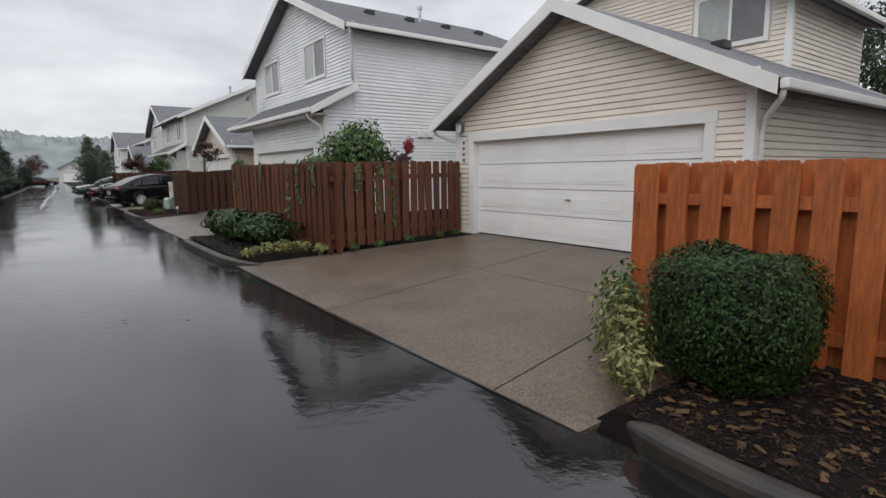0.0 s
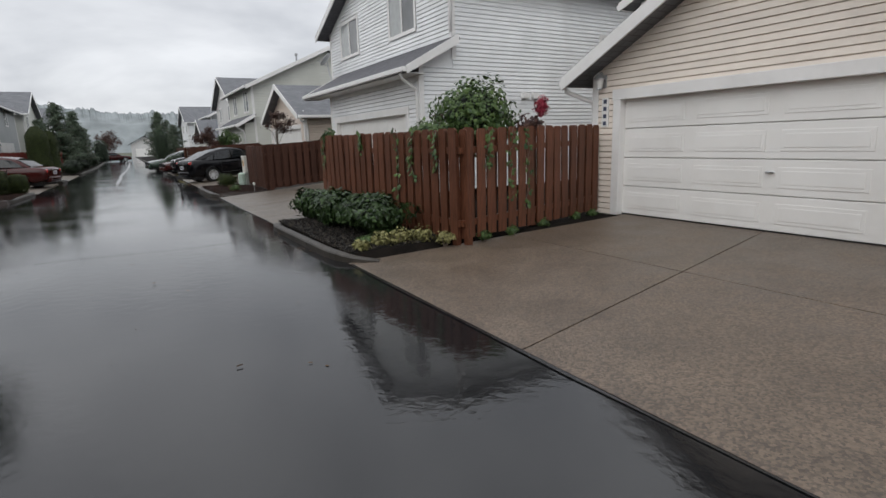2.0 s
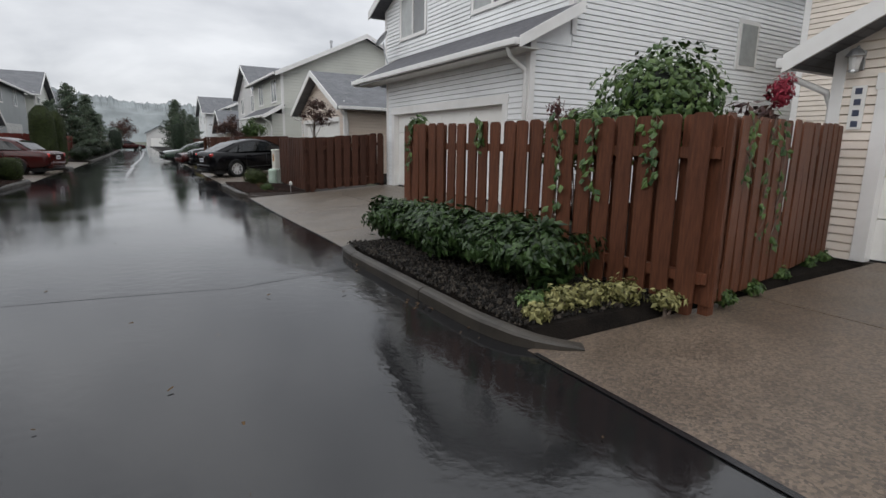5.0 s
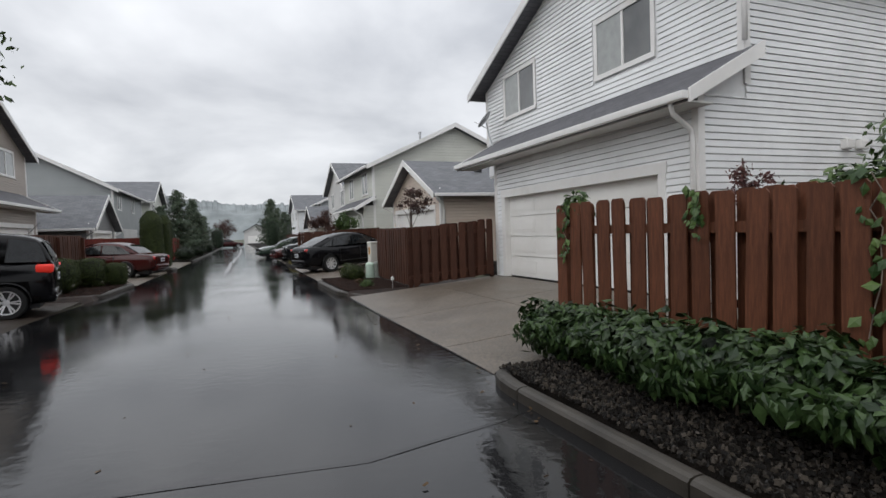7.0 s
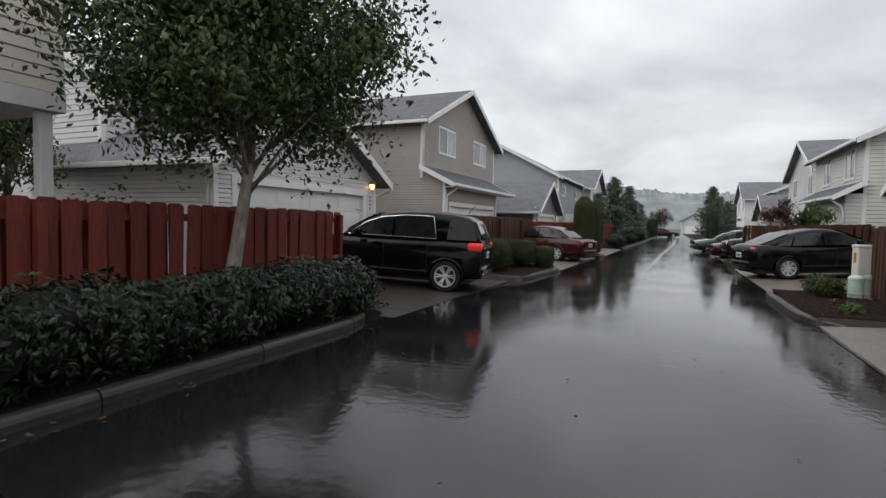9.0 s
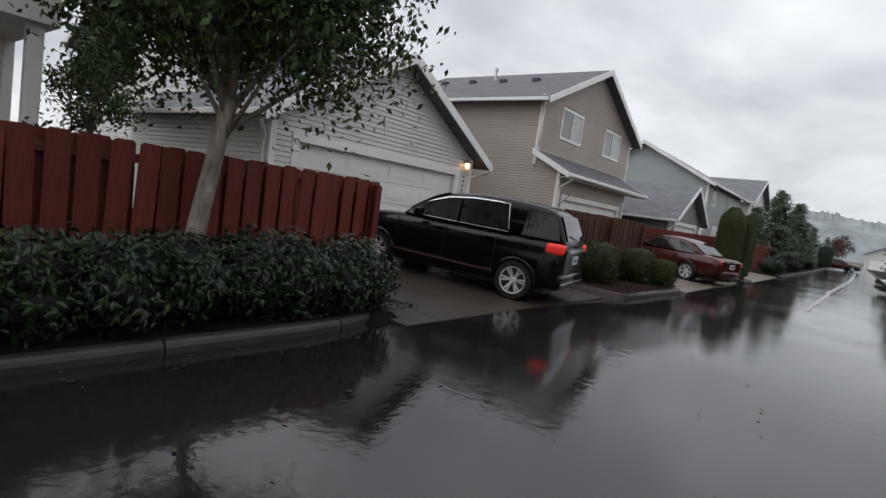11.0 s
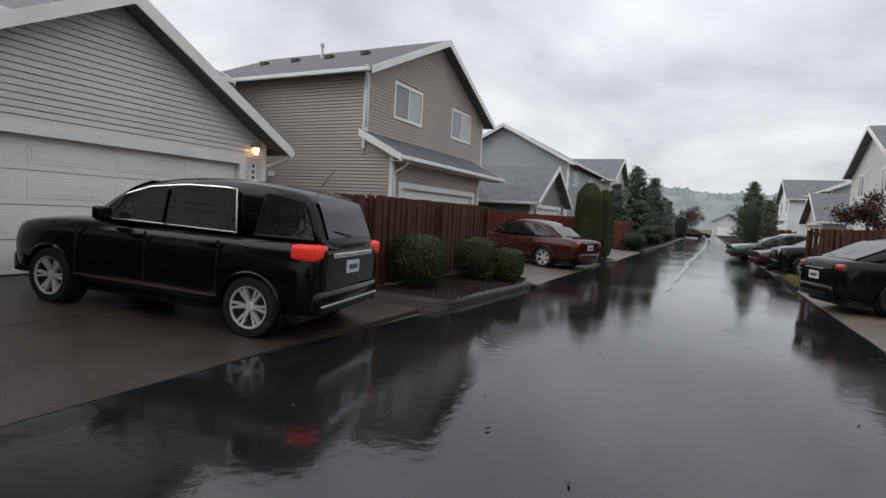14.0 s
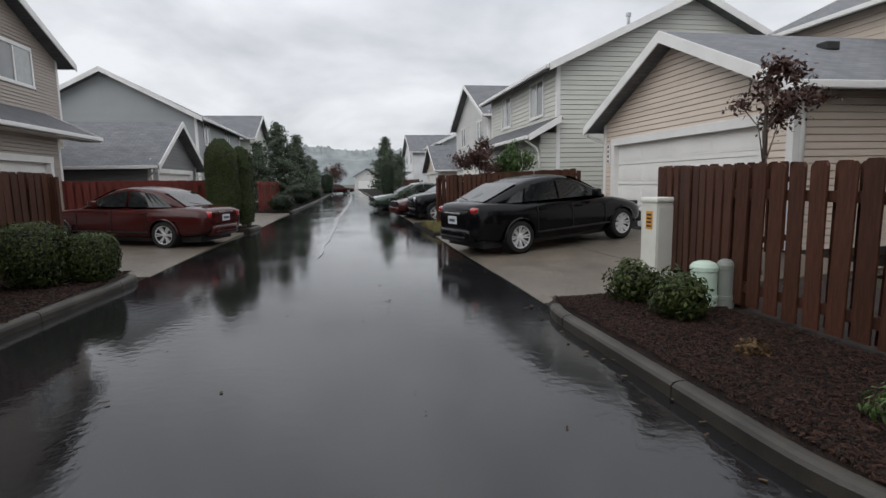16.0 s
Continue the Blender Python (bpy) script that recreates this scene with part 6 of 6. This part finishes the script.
broad_tree("yard_tree", "autumn tree rising behind the taupe house", -17.5, 41.0, 0.15, 2.5, 6.2, (2.0, 2.0, 2.0), LEAF_VINE, 0.16, 5000, 26, lobes=22)
broad_tree("plum_tree", "small purple-leaved plum tree behind the dark fence", 3.25, 24.1, 0.2, 1.5, 2.25, (0.72, 0.62, 0.50), LEAF_PLUM, 0.075, 1500, 27, trunk_r=0.035, lobes=14, lean=(0.0, 0.0))
broad_tree("plum_tree", "purple-leaved shrub behind the dark fence", 1.75, 33.6, 0.1, 0.9, 1.95, (0.8, 0.8, 0.75), LEAF_PLUM, 0.09, 2600, 28, trunk_r=0.03, lobes=16)
broad_tree("sumac_shrub", "yellow-green shrub behind the dark fence", 2.9, 33.6, 0.1, 0.9, 1.85, (0.75, 0.75, 0.7), LEAF_VINE, 0.11, 2200, 29, trunk_r=0.03, lobes=14)
broad_tree("bronze_shrub", "thin bronze-leaved shrub before the pale grey house", 4.3, 12.55, 0.3, 1.0, 1.55, (0.36, 0.36, 0.34), LEAF_BRONZE, 0.06, 900, 30, trunk_r=0.02, lobes=12, lean=(0.0, 0.0))
conifer("column_conifer", "tall clipped columnar conifer at the alley's edge", -5.95, 35.4, 0.1, 2.75, 0.50, LEAF_BOX, 22000, 31, True)
conifer("column_conifer", "slim columnar conifer at the alley's edge", -5.50, 36.0, 0.1, 2.55, 0.30, LEAF_BOX, 12000, 32, True)
conifer("column_conifer", "slim columnar conifer at the alley's edge", -5.45, 36.5, 0.1, 2.50, 0.26, LEAF_BOX, 9000, 38, True)


def loose_conifer(name, label, x, y, z, h, r, seed, branches=85, group="conifers"):
    """An open-grown conifer: separate boughs with sky between them."""
    rng = random.Random(seed)
    ob = thing(name, label, "conifer", group, pose(x, y, z))
    part("trunk", tube([(0, 0, -0.1), (0.05, 0.03, h * 0.5), (0, 0, h * 0.96)], [0.12, 0.07, 0.015], 8), BARK, ob)
    boughs = bmesh.new()
    P, N = [], []
    for i in range(branches):
        f = 0.12 + 0.86 * (i / branches) ** 1.05
        a = i * 2.4 + rng.uniform(-0.5, 0.5)
        L = r * (1.04 - f) ** 0.75 * rng.uniform(0.55, 1.2)
        d = Vector((math.cos(a), math.sin(a), rng.uniform(0.05, 0.45)))
        o = Vector((0, 0, f * h))
        tube([o, o + d * L * 0.95], [0.022, 0.006], 4, boughs)
        for _ in range(int(26 + 60 * L)):
            u = rng.uniform(0.2, 1.05)
            P.append(o + d * L * u + Vector((rng.gauss(0, 1), rng.gauss(0, 1), rng.gauss(0, 0.6))) * 0.12 * (1.25 - u * 0.5))
            N.append(Vector((d.x, d.y, 0.6)))
    part("branch_work", boughs, BARK, ob)
    sheet_part("crown", *leaf_cloud(P, N, 0.15, rng, droop=0.3, aspect=0.5, jitter=0.8), LEAF_FIR, ob)
    return ob


loose_conifer("fir_tree", "loose dark fir behind the fence", -6.5, 54.0, 0.1, 5.4, 1.9, 33, 110)
loose_conifer("fir_tree", "loose dark fir behind the fence", -5.7, 58.0, 0.1, 5.0, 1.6, 34, 90)
loose_conifer("fir_tree", "loose dark fir behind the fence", -7.4, 51.5, 0.1, 4.0, 1.5, 35, 70)
loose_conifer("fir_tree", "dark rounded tree beside the far alley", 1.15, 64.0, 0.1, 5.3, 1.9, 36, 110)
conifer("column_conifer", "columnar conifer beside the far alley", 1.05, 61.0, 0.1, 3.3, 0.62, LEAF_CON, 9000, 37, True)
conifer("column_conifer", "columnar conifer hedge far down the alley", -5.0, 93.0, 0.05, 3.1, 1.0, LEAF_CON, 7000, 39, True)
broad_tree("plum_tree", "brown-leaved tree far down the alley", -4.6, 122.0, 0.05, 1.6, 3.6, (2.4, 2.4, 2.2), LEAF_PLUM, 0.22, 4000, 46, lobes=24)
for i, (x, y, h, r) in enumerate(((-6.6, 76, 2.6, 1.3), (-7.2, 104, 5.4, 1.8), (3.4, 76, 4.6, 1.7), (3.8, 92, 6.0, 2.0), (3.4, 108, 5.5, 2.0), (-8.5, 112, 6.4, 2.3), (9.0, 128, 8.0, 3.0), (-14.0, 126, 8.0, 3.0))):
    loose_conifer("far_conifer", "dark conifer far down the alley", x, y, 0.05, h, r, 50 + i, 70, group="far trees")

# ---------------------------------------------------------------- shrubs
shrub("boxwood_bush", "round clipped dark green boxwood beside the orange fence", "bush", [(1.29, 0.80, 0.53, 0.52, 0.50, 0.47)], LEAF_BUXUS, 0.034, 24000, 11, lump=0.10, square=0.4, inner=0.82, core=0.8)
for i, (x, y, r) in enumerate(((0.62, 1.10, 0.17), (0.90, 1.28, 0.22), (1.12, 1.52, 0.24), (1.42, 1.72, 0.26), (1.75, 1.95, 0.2))):
    shrub("perennial_clump", "straggling pale green perennials at the driveway edge", "plant", [(x, y, 0.10 + r * 0.8, r, r, r * (1.0 + 0.3 * i))], LEAF_YELLOW if i < 3 else LEAF_VINE, 0.06, 420, 60 + i, ground=0.06, inner=0.4, group="edge plants", core=0)
for i, (x, y, r) in enumerate(((0.34, 8.24, 0.12), (0.68, 8.36, 0.18), (0.98, 8.32, 0.19), (1.28, 8.26, 0.19), (1.52, 8.0, 0.13), (0.50, 8.50, 0.13), (2.1, 7.85, 0.10), (2.7, 7.95, 0.09), (3.5, 8.15, 0.11), (4.4, 8.32, 0.10), (4.9, 8.4, 0.10))):
    shrub("perennial_clump", "yellow-green groundcover at the foot of the fence", "plant", [(x, y, 0.10 + r * 0.55, r, r, r * 0.7)], LEAF_YELLOW if i < 5 else LEAF_VINE, 0.06, 330, 70 + i, ground=0.06, inner=0.4, group="edge plants", core=0)
hyd = []
rng = random.Random(5)
for i in range(7):
    y = 8.95 + i * 0.515
    hyd.append((0.92 + rng.uniform(-0.06, 0.06), y, 0.41 + rng.uniform(-0.05, 0.05), 0.40, 0.36, 0.27))
for i, a in enumerate(hyd):
    shrub("hydrangea", "leafy green hydrangea along the fence", "bush", [a], LEAF_HYD, 0.105, 1900, 90 + i, lump=0.38, group="hydrangeas", aspect=0.55, inner=0.66, core=0.62)
rng = random.Random(6)
for i in range(21):
    y = min(5.3 + i * 0.57, 16.45)
    shrub("laurel_bush", "dense dark laurel bush before the oxblood fence", "bush", [(-6.64 + rng.uniform(-0.05, 0.05), y, 0.48 + rng.uniform(-0.09, 0.08) - (0.06 if y > 15 else 0), 0.56, 0.54, 0.47)], LEAF_DARK, 0.085, 1900, 110 + i, lump=0.2, group="laurel hedge", aspect=0.5, inner=0.72, core=0.72)
for i, (x, y, r, h) in enumerate(((-6.66, 23.95, 0.50, 0.50), (-6.36, 25.95, 0.45, 0.46), (-5.78, 26.3, 0.34, 0.36))):
    shrub("clipped_bush", "clipped rounded evergreen bush in the mulched bed", "bush", [(x, y, 0.12 + h, r, r * 1.0, h)], LEAF_BOX, 0.045, 7000, 140 + i, lump=0.07, square=0.45, group="clipped bushes", inner=0.85, core=0.82)
for i, (x, y, r) in enumerate(((0.92, 23.2, 0.29), (0.95, 22.42, 0.30))):
    shrub("dwarf_shrub", "dark green dwarf shrub in bark mulch", "bush", [(x, y, 0.10 + r * 0.8, r, r, r * 0.85)], LEAF_BOX, 0.06, 1600, 150 + i, lump=0.22, group="dwarf shrubs", inner=0.6, core=0.55)
shrub("dwarf_shrub", "small yellow-brown tuft in bark mulch", "bush", [(0.82, 21.35, 0.17, 0.13, 0.13, 0.09)], LITTER, 0.05, 320, 153, inner=0.4, core=0)
shrub("dwarf_shrub", "small yellow-green tuft in bark mulch", "bush", [(0.75, 20.2, 0.22, 0.20, 0.20, 0.14)], LEAF_VINE, 0.05, 420, 154, inner=0.4, core=0)
shrub("low_bush", "low bush at the far driveway edge", "bush", [(-5.5, 46.3, 0.55, 0.7, 0.8, 0.5)], LEAF_DARK, 0.10, 1500, 155, ground=0.08)
shrub("low_bush", "low bush on the far verge", "bush", [(-5.5, 57.0, 0.5, 0.8, 1.0, 0.5)], LEAF_DARK, 0.12, 1300, 156, ground=0.08)
shrub("low_bush", "low bush on the far verge", "bush", [(-5.3, 66.0, 0.7, 0.9, 1.2, 0.7)], LEAF_DARK, 0.13, 1300, 157, ground=0.08)
shrub("low_bush", "bush between the parked cars", "bush", [(0.75, 43.4, 0.6, 0.7, 0.9, 0.6)], LEAF_CON, 0.10, 1500, 158, ground=0.05)
shrub("rose_bush", "rose bush rising above the oxblood fence", "bush", [(-8.5, 13.9, 1.2, 0.5, 0.6, 0.65)], LEAF_DARK, 0.07, 900, 159, inner=0.3, core=0)
shrub("climbing_vine", "mound of climbing vine heaped over the fence", "vine", [(3.1, 9.45, 1.90, 0.72, 0.72, 0.66), (2.6, 10.1, 1.50, 0.40, 0.8, 0.36), (2.0, 9.3, 1.60, 0.26, 0.6, 0.22)], LEAF_VINE, 0.085, 6500, 160, ground=0.12, lump=0.25, aspect=0.7, inner=0.6, core=0.6)
shrub("climbing_vine", "small vine clump on the fence's end", "vine", [(1.45, 12.45, 1.66, 0.15, 0.26, 0.20)], LEAF_VINE, 0.09, 260, 161, ground=0.12, aspect=0.7, inner=0.3, core=0)


def trailing_vine(label, spots, seed):
    """Strings of leaves down the face of a fence."""
    rng = random.Random(seed)
    x, y, z = spots[0][:3]
    ob = thing("trailing_vine", label, "vine", "vines", pose(x, y, 0.12))
    P, N = [], []
    for sx, sy, top, low, nx, ny in spots:
        pts = []
        n = 9
        for i in range(n + 1):
            f = i / n
            pts.append(Vector((sx - x + rng.uniform(-0.05, 0.05) * abs(ny), sy - y + rng.uniform(-0.05, 0.05) * abs(nx), top + (low - top) * f - 0.12)))
        part("stem", tube(pts, 0.005, 4), BARK, ob)
        for p in pts:
            for _ in range(3):
                P.append(p + Vector((nx * 0.02 + rng.uniform(-0.06, 0.06) * abs(ny), ny * 0.02 + rng.uniform(-0.06, 0.06) * abs(nx), rng.uniform(-0.07, 0.07))))
                N.append(Vector((nx, ny, 0.3)))
    v, f = leaf_cloud(P, N, 0.085, rng, aspect=0.75, jitter=0.45)
    sheet_part("leaves", v, f, LEAF_VINE, ob)
    return ob


def fence_x(y):
    return 1.71 + (1.38 - 1.71) * (y - 7.83) / (12.70 - 7.83) - 0.065


trailing_vine("vine trailing down the face of the fence", [(fence_x(y), y, 1.72, z, -1, 0) for y, z in ((8.35, 1.2), (9.0, 1.0), (9.45, 0.65), (10.75, 1.4), (12.5, 1.1))], 170)
trailing_vine("vine trailing down the fence's driveway face", [(2.2, 7.87, 1.66, 1.2, 0, -1), (2.75, 7.98, 1.7, 0.65, 0, -1), (3.1, 8.05, 1.62, 0.5, 0, -1)], 171)

# crimson plume above the fence
plume = thing("amaranth_plant", "dark-leaved plant with a crimson plume above the fence", "plant", at=pose(3.75, 8.75, 0.16))
part("stem", tube([(0, 0, -0.1), (0.02, -0.05, 1.0), (0.0, -0.1, 1.7)], [0.016, 0.013, 0.01], 6), BARK, plume)
rng = random.Random(8)
P, N = blob_points(rng, 700, (0.05, -0.22, 1.88), (0.11, 0.13, 0.17), 0.3, 0.4)
sheet_part("plume", *leaf_cloud(P, N, 0.05, rng, droop=0.6), LEAF_RED, plume)
P, N = blob_points(rng, 130, (0, -0.02, 1.60), (0.24, 0.26, 0.24), 0.3, 0.4)
sheet_part("leaves", *leaf_cloud(P, N, 0.16, rng, aspect=0.4), LEAF_PLUM, plume)

# ---------------------------------------------------------------- street furniture
cab = thing("utility_cabinet", "pale green metal utility cabinet with warning stickers", "utility box", at=pose(2.02, 24.5, 0.10, 0, 0, 8))
part("cabinet_body", box(-0.16, 0.16, -0.15, 0.15, 0.0, 1.02, 0.02), BOXPAINT, cab)
part("lid", box(-0.178, 0.178, -0.168, 0.168, 1.01, 1.08, 0.03), BOXPAINT, cab)
part("base_plinth", box(-0.185, 0.185, -0.175, 0.175, -0.08, 0.10, 0.015), BOXPAINT, cab)
part("door_seam", box(-0.13, 0.13, -0.156, -0.148, 0.14, 0.96, 0.004), BOXPAINT, cab)
st = part("warning_sticker", box(-0.166, -0.159, -0.08, 0.05, 0.66, 0.90), WARN, cab)
for i in range(4):
    part("bar", box(-0.169, -0.166, -0.06, 0.03, 0.69 + i * 0.05, 0.715 + i * 0.05), PLASTIC, st)
for x, y, r, h, mat, lab in ((1.47, 22.80, 0.13, 0.46, PEDPAINT, "mint green domed cable pedestal in bark mulch"), (1.66, 22.72, 0.085, 0.48, GREYPAINT, "grey cable pedestal in bark mulch")):
    p = thing("cable_pedestal", lab, "pedestal", "pedestals", pose(x, y, 0.09))
    part("shell", lathe([(r * 1.04, -0.05), (r * 1.04, 0.10), (r, 0.11), (r, h - 0.07), (r * 1.05, h - 0.06), (r * 1.04, h - 0.02), (r * 0.85, h + 0.015), (r * 0.5, h + 0.035), (0.0, h + 0.042)], 24), mat, p, smooth=False)
    part("band", lathe([(r * 1.06, 0.10), (r * 1.10, 0.11), (r * 1.10, 0.14), (r * 1.06, 0.15)], 20), mat, p)
for x, y in ((1.25, 19.6),):
    p = thing("path_light", "small white path light at the driveway edge", "garden light", at=pose(x, y, 0.1))
    part("stake", tube([(0, 0, -0.05), (0, 0, 0.22)], 0.010, 6), METAL, p)
    part("head", lathe([(0.0, 0.30), (0.045, 0.27), (0.045, 0.20), (0.0, 0.19)], 10), LAMPGLASS, p)

# ---------------------------------------------------------------- ground litter
def scatter(name, label, category, x0, x1, y0, y1, z, n, size, mat, seed, thick=0.3, slim=(0.25, 0.7)):
    rng = random.Random(seed)
    vs, fs = [], []
    while n > 0:
        x, y = rng.uniform(x0, x1), rng.uniform(y0, y1)
        n -= 1
        a = rng.uniform(0, math.tau)
        L = size * rng.uniform(0.5, 1.5)
        w = L * rng.uniform(*slim)
        h = L * thick * rng.uniform(0.5, 1.2)
        c, s = math.cos(a), math.sin(a)
        t = rng.uniform(-0.25, 0.25)
        b = len(vs)
        zz = z + rng.uniform(-0.006, 0.016) + 0.03 * noise.noise((x, y, 1)) * 0.3
        for u, v2, q in ((-1, -1, 0), (1, -0.8, 0), (0.9, 1, 0), (-0.8, 0.9, 0), (-0.6, -0.5, 1), (0.6, -0.4, 1), (0.5, 0.6, 1), (-0.5, 0.5, 1)):
            px, py = u * L / 2, v2 * w / 2
            vs.append((x + px * c - py * s, y + px * s + py * c, zz + q * h + px * t))
        fs += [tuple(b + i for i in q) for q in ((4, 5, 6, 7), (0, 1, 5, 4), (1, 2, 6, 5), (2, 3, 7, 6), (3, 0, 4, 7))]
    return tagged(sheet_part(name, vs, fs, mat), label, category, kind="stuff")


scatter("bark_chips", "wet red-brown bark chips over the bed", "bark mulch", 0.12, 1.62, 19.6, 23.54, 0.118, 34000, 0.036, CHIP, 201, thick=0.2, slim=(0.12, 0.35))
scatter("bark_chips", "wet bark chips under the clipped bushes", "bark mulch", -7.0, -5.55, 23.1, 27.0, 0.118, 6000, 0.048, CHIP, 202, thick=0.2, slim=(0.12, 0.35))
scatter("gravel", "small grey stones under the hydrangeas", "gravel", 0.10, 1.7, 8.16, 11.88, 0.105, 10500, 0.030, GRAVEL, 203, thick=0.6)
scatter("gravel", "small stones and litter under the laurels", "gravel", -7.4, -6.2, 15.2, 17.2, 0.10, 1500, 0.026, GRAVEL, 204, thick=0.6)
scatter("leaf_litter", "dry leaf litter by the boxwood", "leaf litter", 0.40, 1.9, -3.0, 1.05, 0.10, 800, 0.055, LITTER, 205, thick=0.12)
scatter("bark_chips", "dark bark by the orange fence", "bark mulch", 0.28, 1.95, -3.5, 0.98, 0.097, 11000, 0.028, CHIP, 206, thick=0.14, slim=(0.12, 0.35))
scatter("leaf_litter", "wet leaves fallen on the asphalt", "leaf litter", -5.9, 0.1, -1, 30, 0.006, 130, 0.035, LITTER, 207, thick=0.08)
scatter("leaf_litter", "leaves caught along the kerbs", "leaf litter", -0.25, 0.05, 8.2, 24, 0.006, 160, 0.035, LITTER, 208, thick=0.08)
scatter("leaf_litter", "leaves caught along the kerb", "leaf litter", -6.0, -5.6, 6.0, 16.5, 0.006, 120, 0.04, LITTER, 209, thick=0.08)
rng = random.Random(9)
P, N = [], []
for _ in range(2600):
    x, y = rng.uniform(0.15, 1.7), rng.uniform(31.9, 34.6)
    if x > 1.9 - (y - 31.9) * 0.45:
        continue
    P.append((x, y, 0.07)); N.append((rng.uniform(-1, 1), rng.uniform(-1, 1), 0.1))
v, f = leaf_cloud(P, N, 0.17, rng, droop=-2.5, aspect=0.10, jitter=0.3)
tagged(sheet_part("grass", v, f, GRASS), "tussocky yellowing grass beside the driveway", "grass", kind="stuff")

side = [o for o in scene.objects if o.name == "pale_grey_house"][0]
w = part("window", box(9.9, 10.7, 12.945, 12.975, 3.25, 4.35, 0.005), TRIM, side, "white-trimmed side window")
part("pane", box(10.0, 10.6, 12.935, 12.943, 3.35, 4.25), PANE_PALE, w)
for x, z in ((7.0, 2.55), (7.35, 2.55)):
    part("vent_hood", box(x, x + 0.22, 12.86, 12.98, z, z + 0.16, 0.03), TRIM, side)
taupe = [o for o in scene.objects if o.name == "taupe_house"][0]
for x in (-15.6, -15.2):
    part("vent_hood", box(x, x + 0.22, 28.76, 28.88, 2.4, 2.56, 0.03), TRIM, taupe)
for h in (side, taupe):
    for q in h.children:
        q.matrix_parent_inverse = h.matrix_world.inverted()

# shed roof over the pale green house's garage front
green = [o for o in scene.objects if o.name == "pale_green_house"][0]
R = frame_of(1, 4.5, 34.1, 0.2)
part("garage_front", hbox(R, 0.0, 6.6, -0.55, 0.0, 0, 2.72), SIDE_GREEN, green)
front = [c for c in green.children if c.name.startswith("garage_front")][0]
siding(front, R(0, -0.55, 0), (0, 1, 0), (-1, 0, 0), 6.6, 0, lambda u: 2.7, [(1.35, 6.1, -1, 2.2)], 0.15, SIDE_GREEN)
siding(front, R(0, -0.55, 0), (1, 0, 0), (0, -1, 0), 0.55, 0, lambda u: 2.7, [], 0.15, SIDE_GREEN)
c = [R(-0.35, -1.05, 2.62), R(-0.35, 0.0, 3.22), R(6.95, 0.0, 3.22), R(6.95, -1.05, 2.62)]
slab(c, 0.12, ROOF_DARK, "shed_roof", green, (0, 1, 0), c[0] - c[1])
part("barge_board", prism([R(-0.39, -1.07, 2.64), R(-0.39, 0, 3.24), R(-0.39, 0, 3.02), R(-0.39, -1.07, 2.44)], (0, 0.032, 0)), TRIM, green)
part("gutter", hbox(R, -0.35, 6.95, -1.18, -1.065, 2.50, 2.61, 0.02), TRIM, green)
garage_door(green, frame_of(1, 3.95, 34.1, 0.2), 1.5, 6.0, 0.02, 2.1, v=-0.035)
door_casing(green, frame_of(1, 3.95, 34.1, 0.2), 1.5, 6.0, 0, 2.1)
downspout(green, [R(-0.05, -1.1, 2.5), R(-0.03, -0.7, 2.25), R(-0.03, -0.62, 2.0), R(-0.03, -0.62, 0.1)])
for q in green.children:
    q.matrix_parent_inverse = green.matrix_world.inverted()
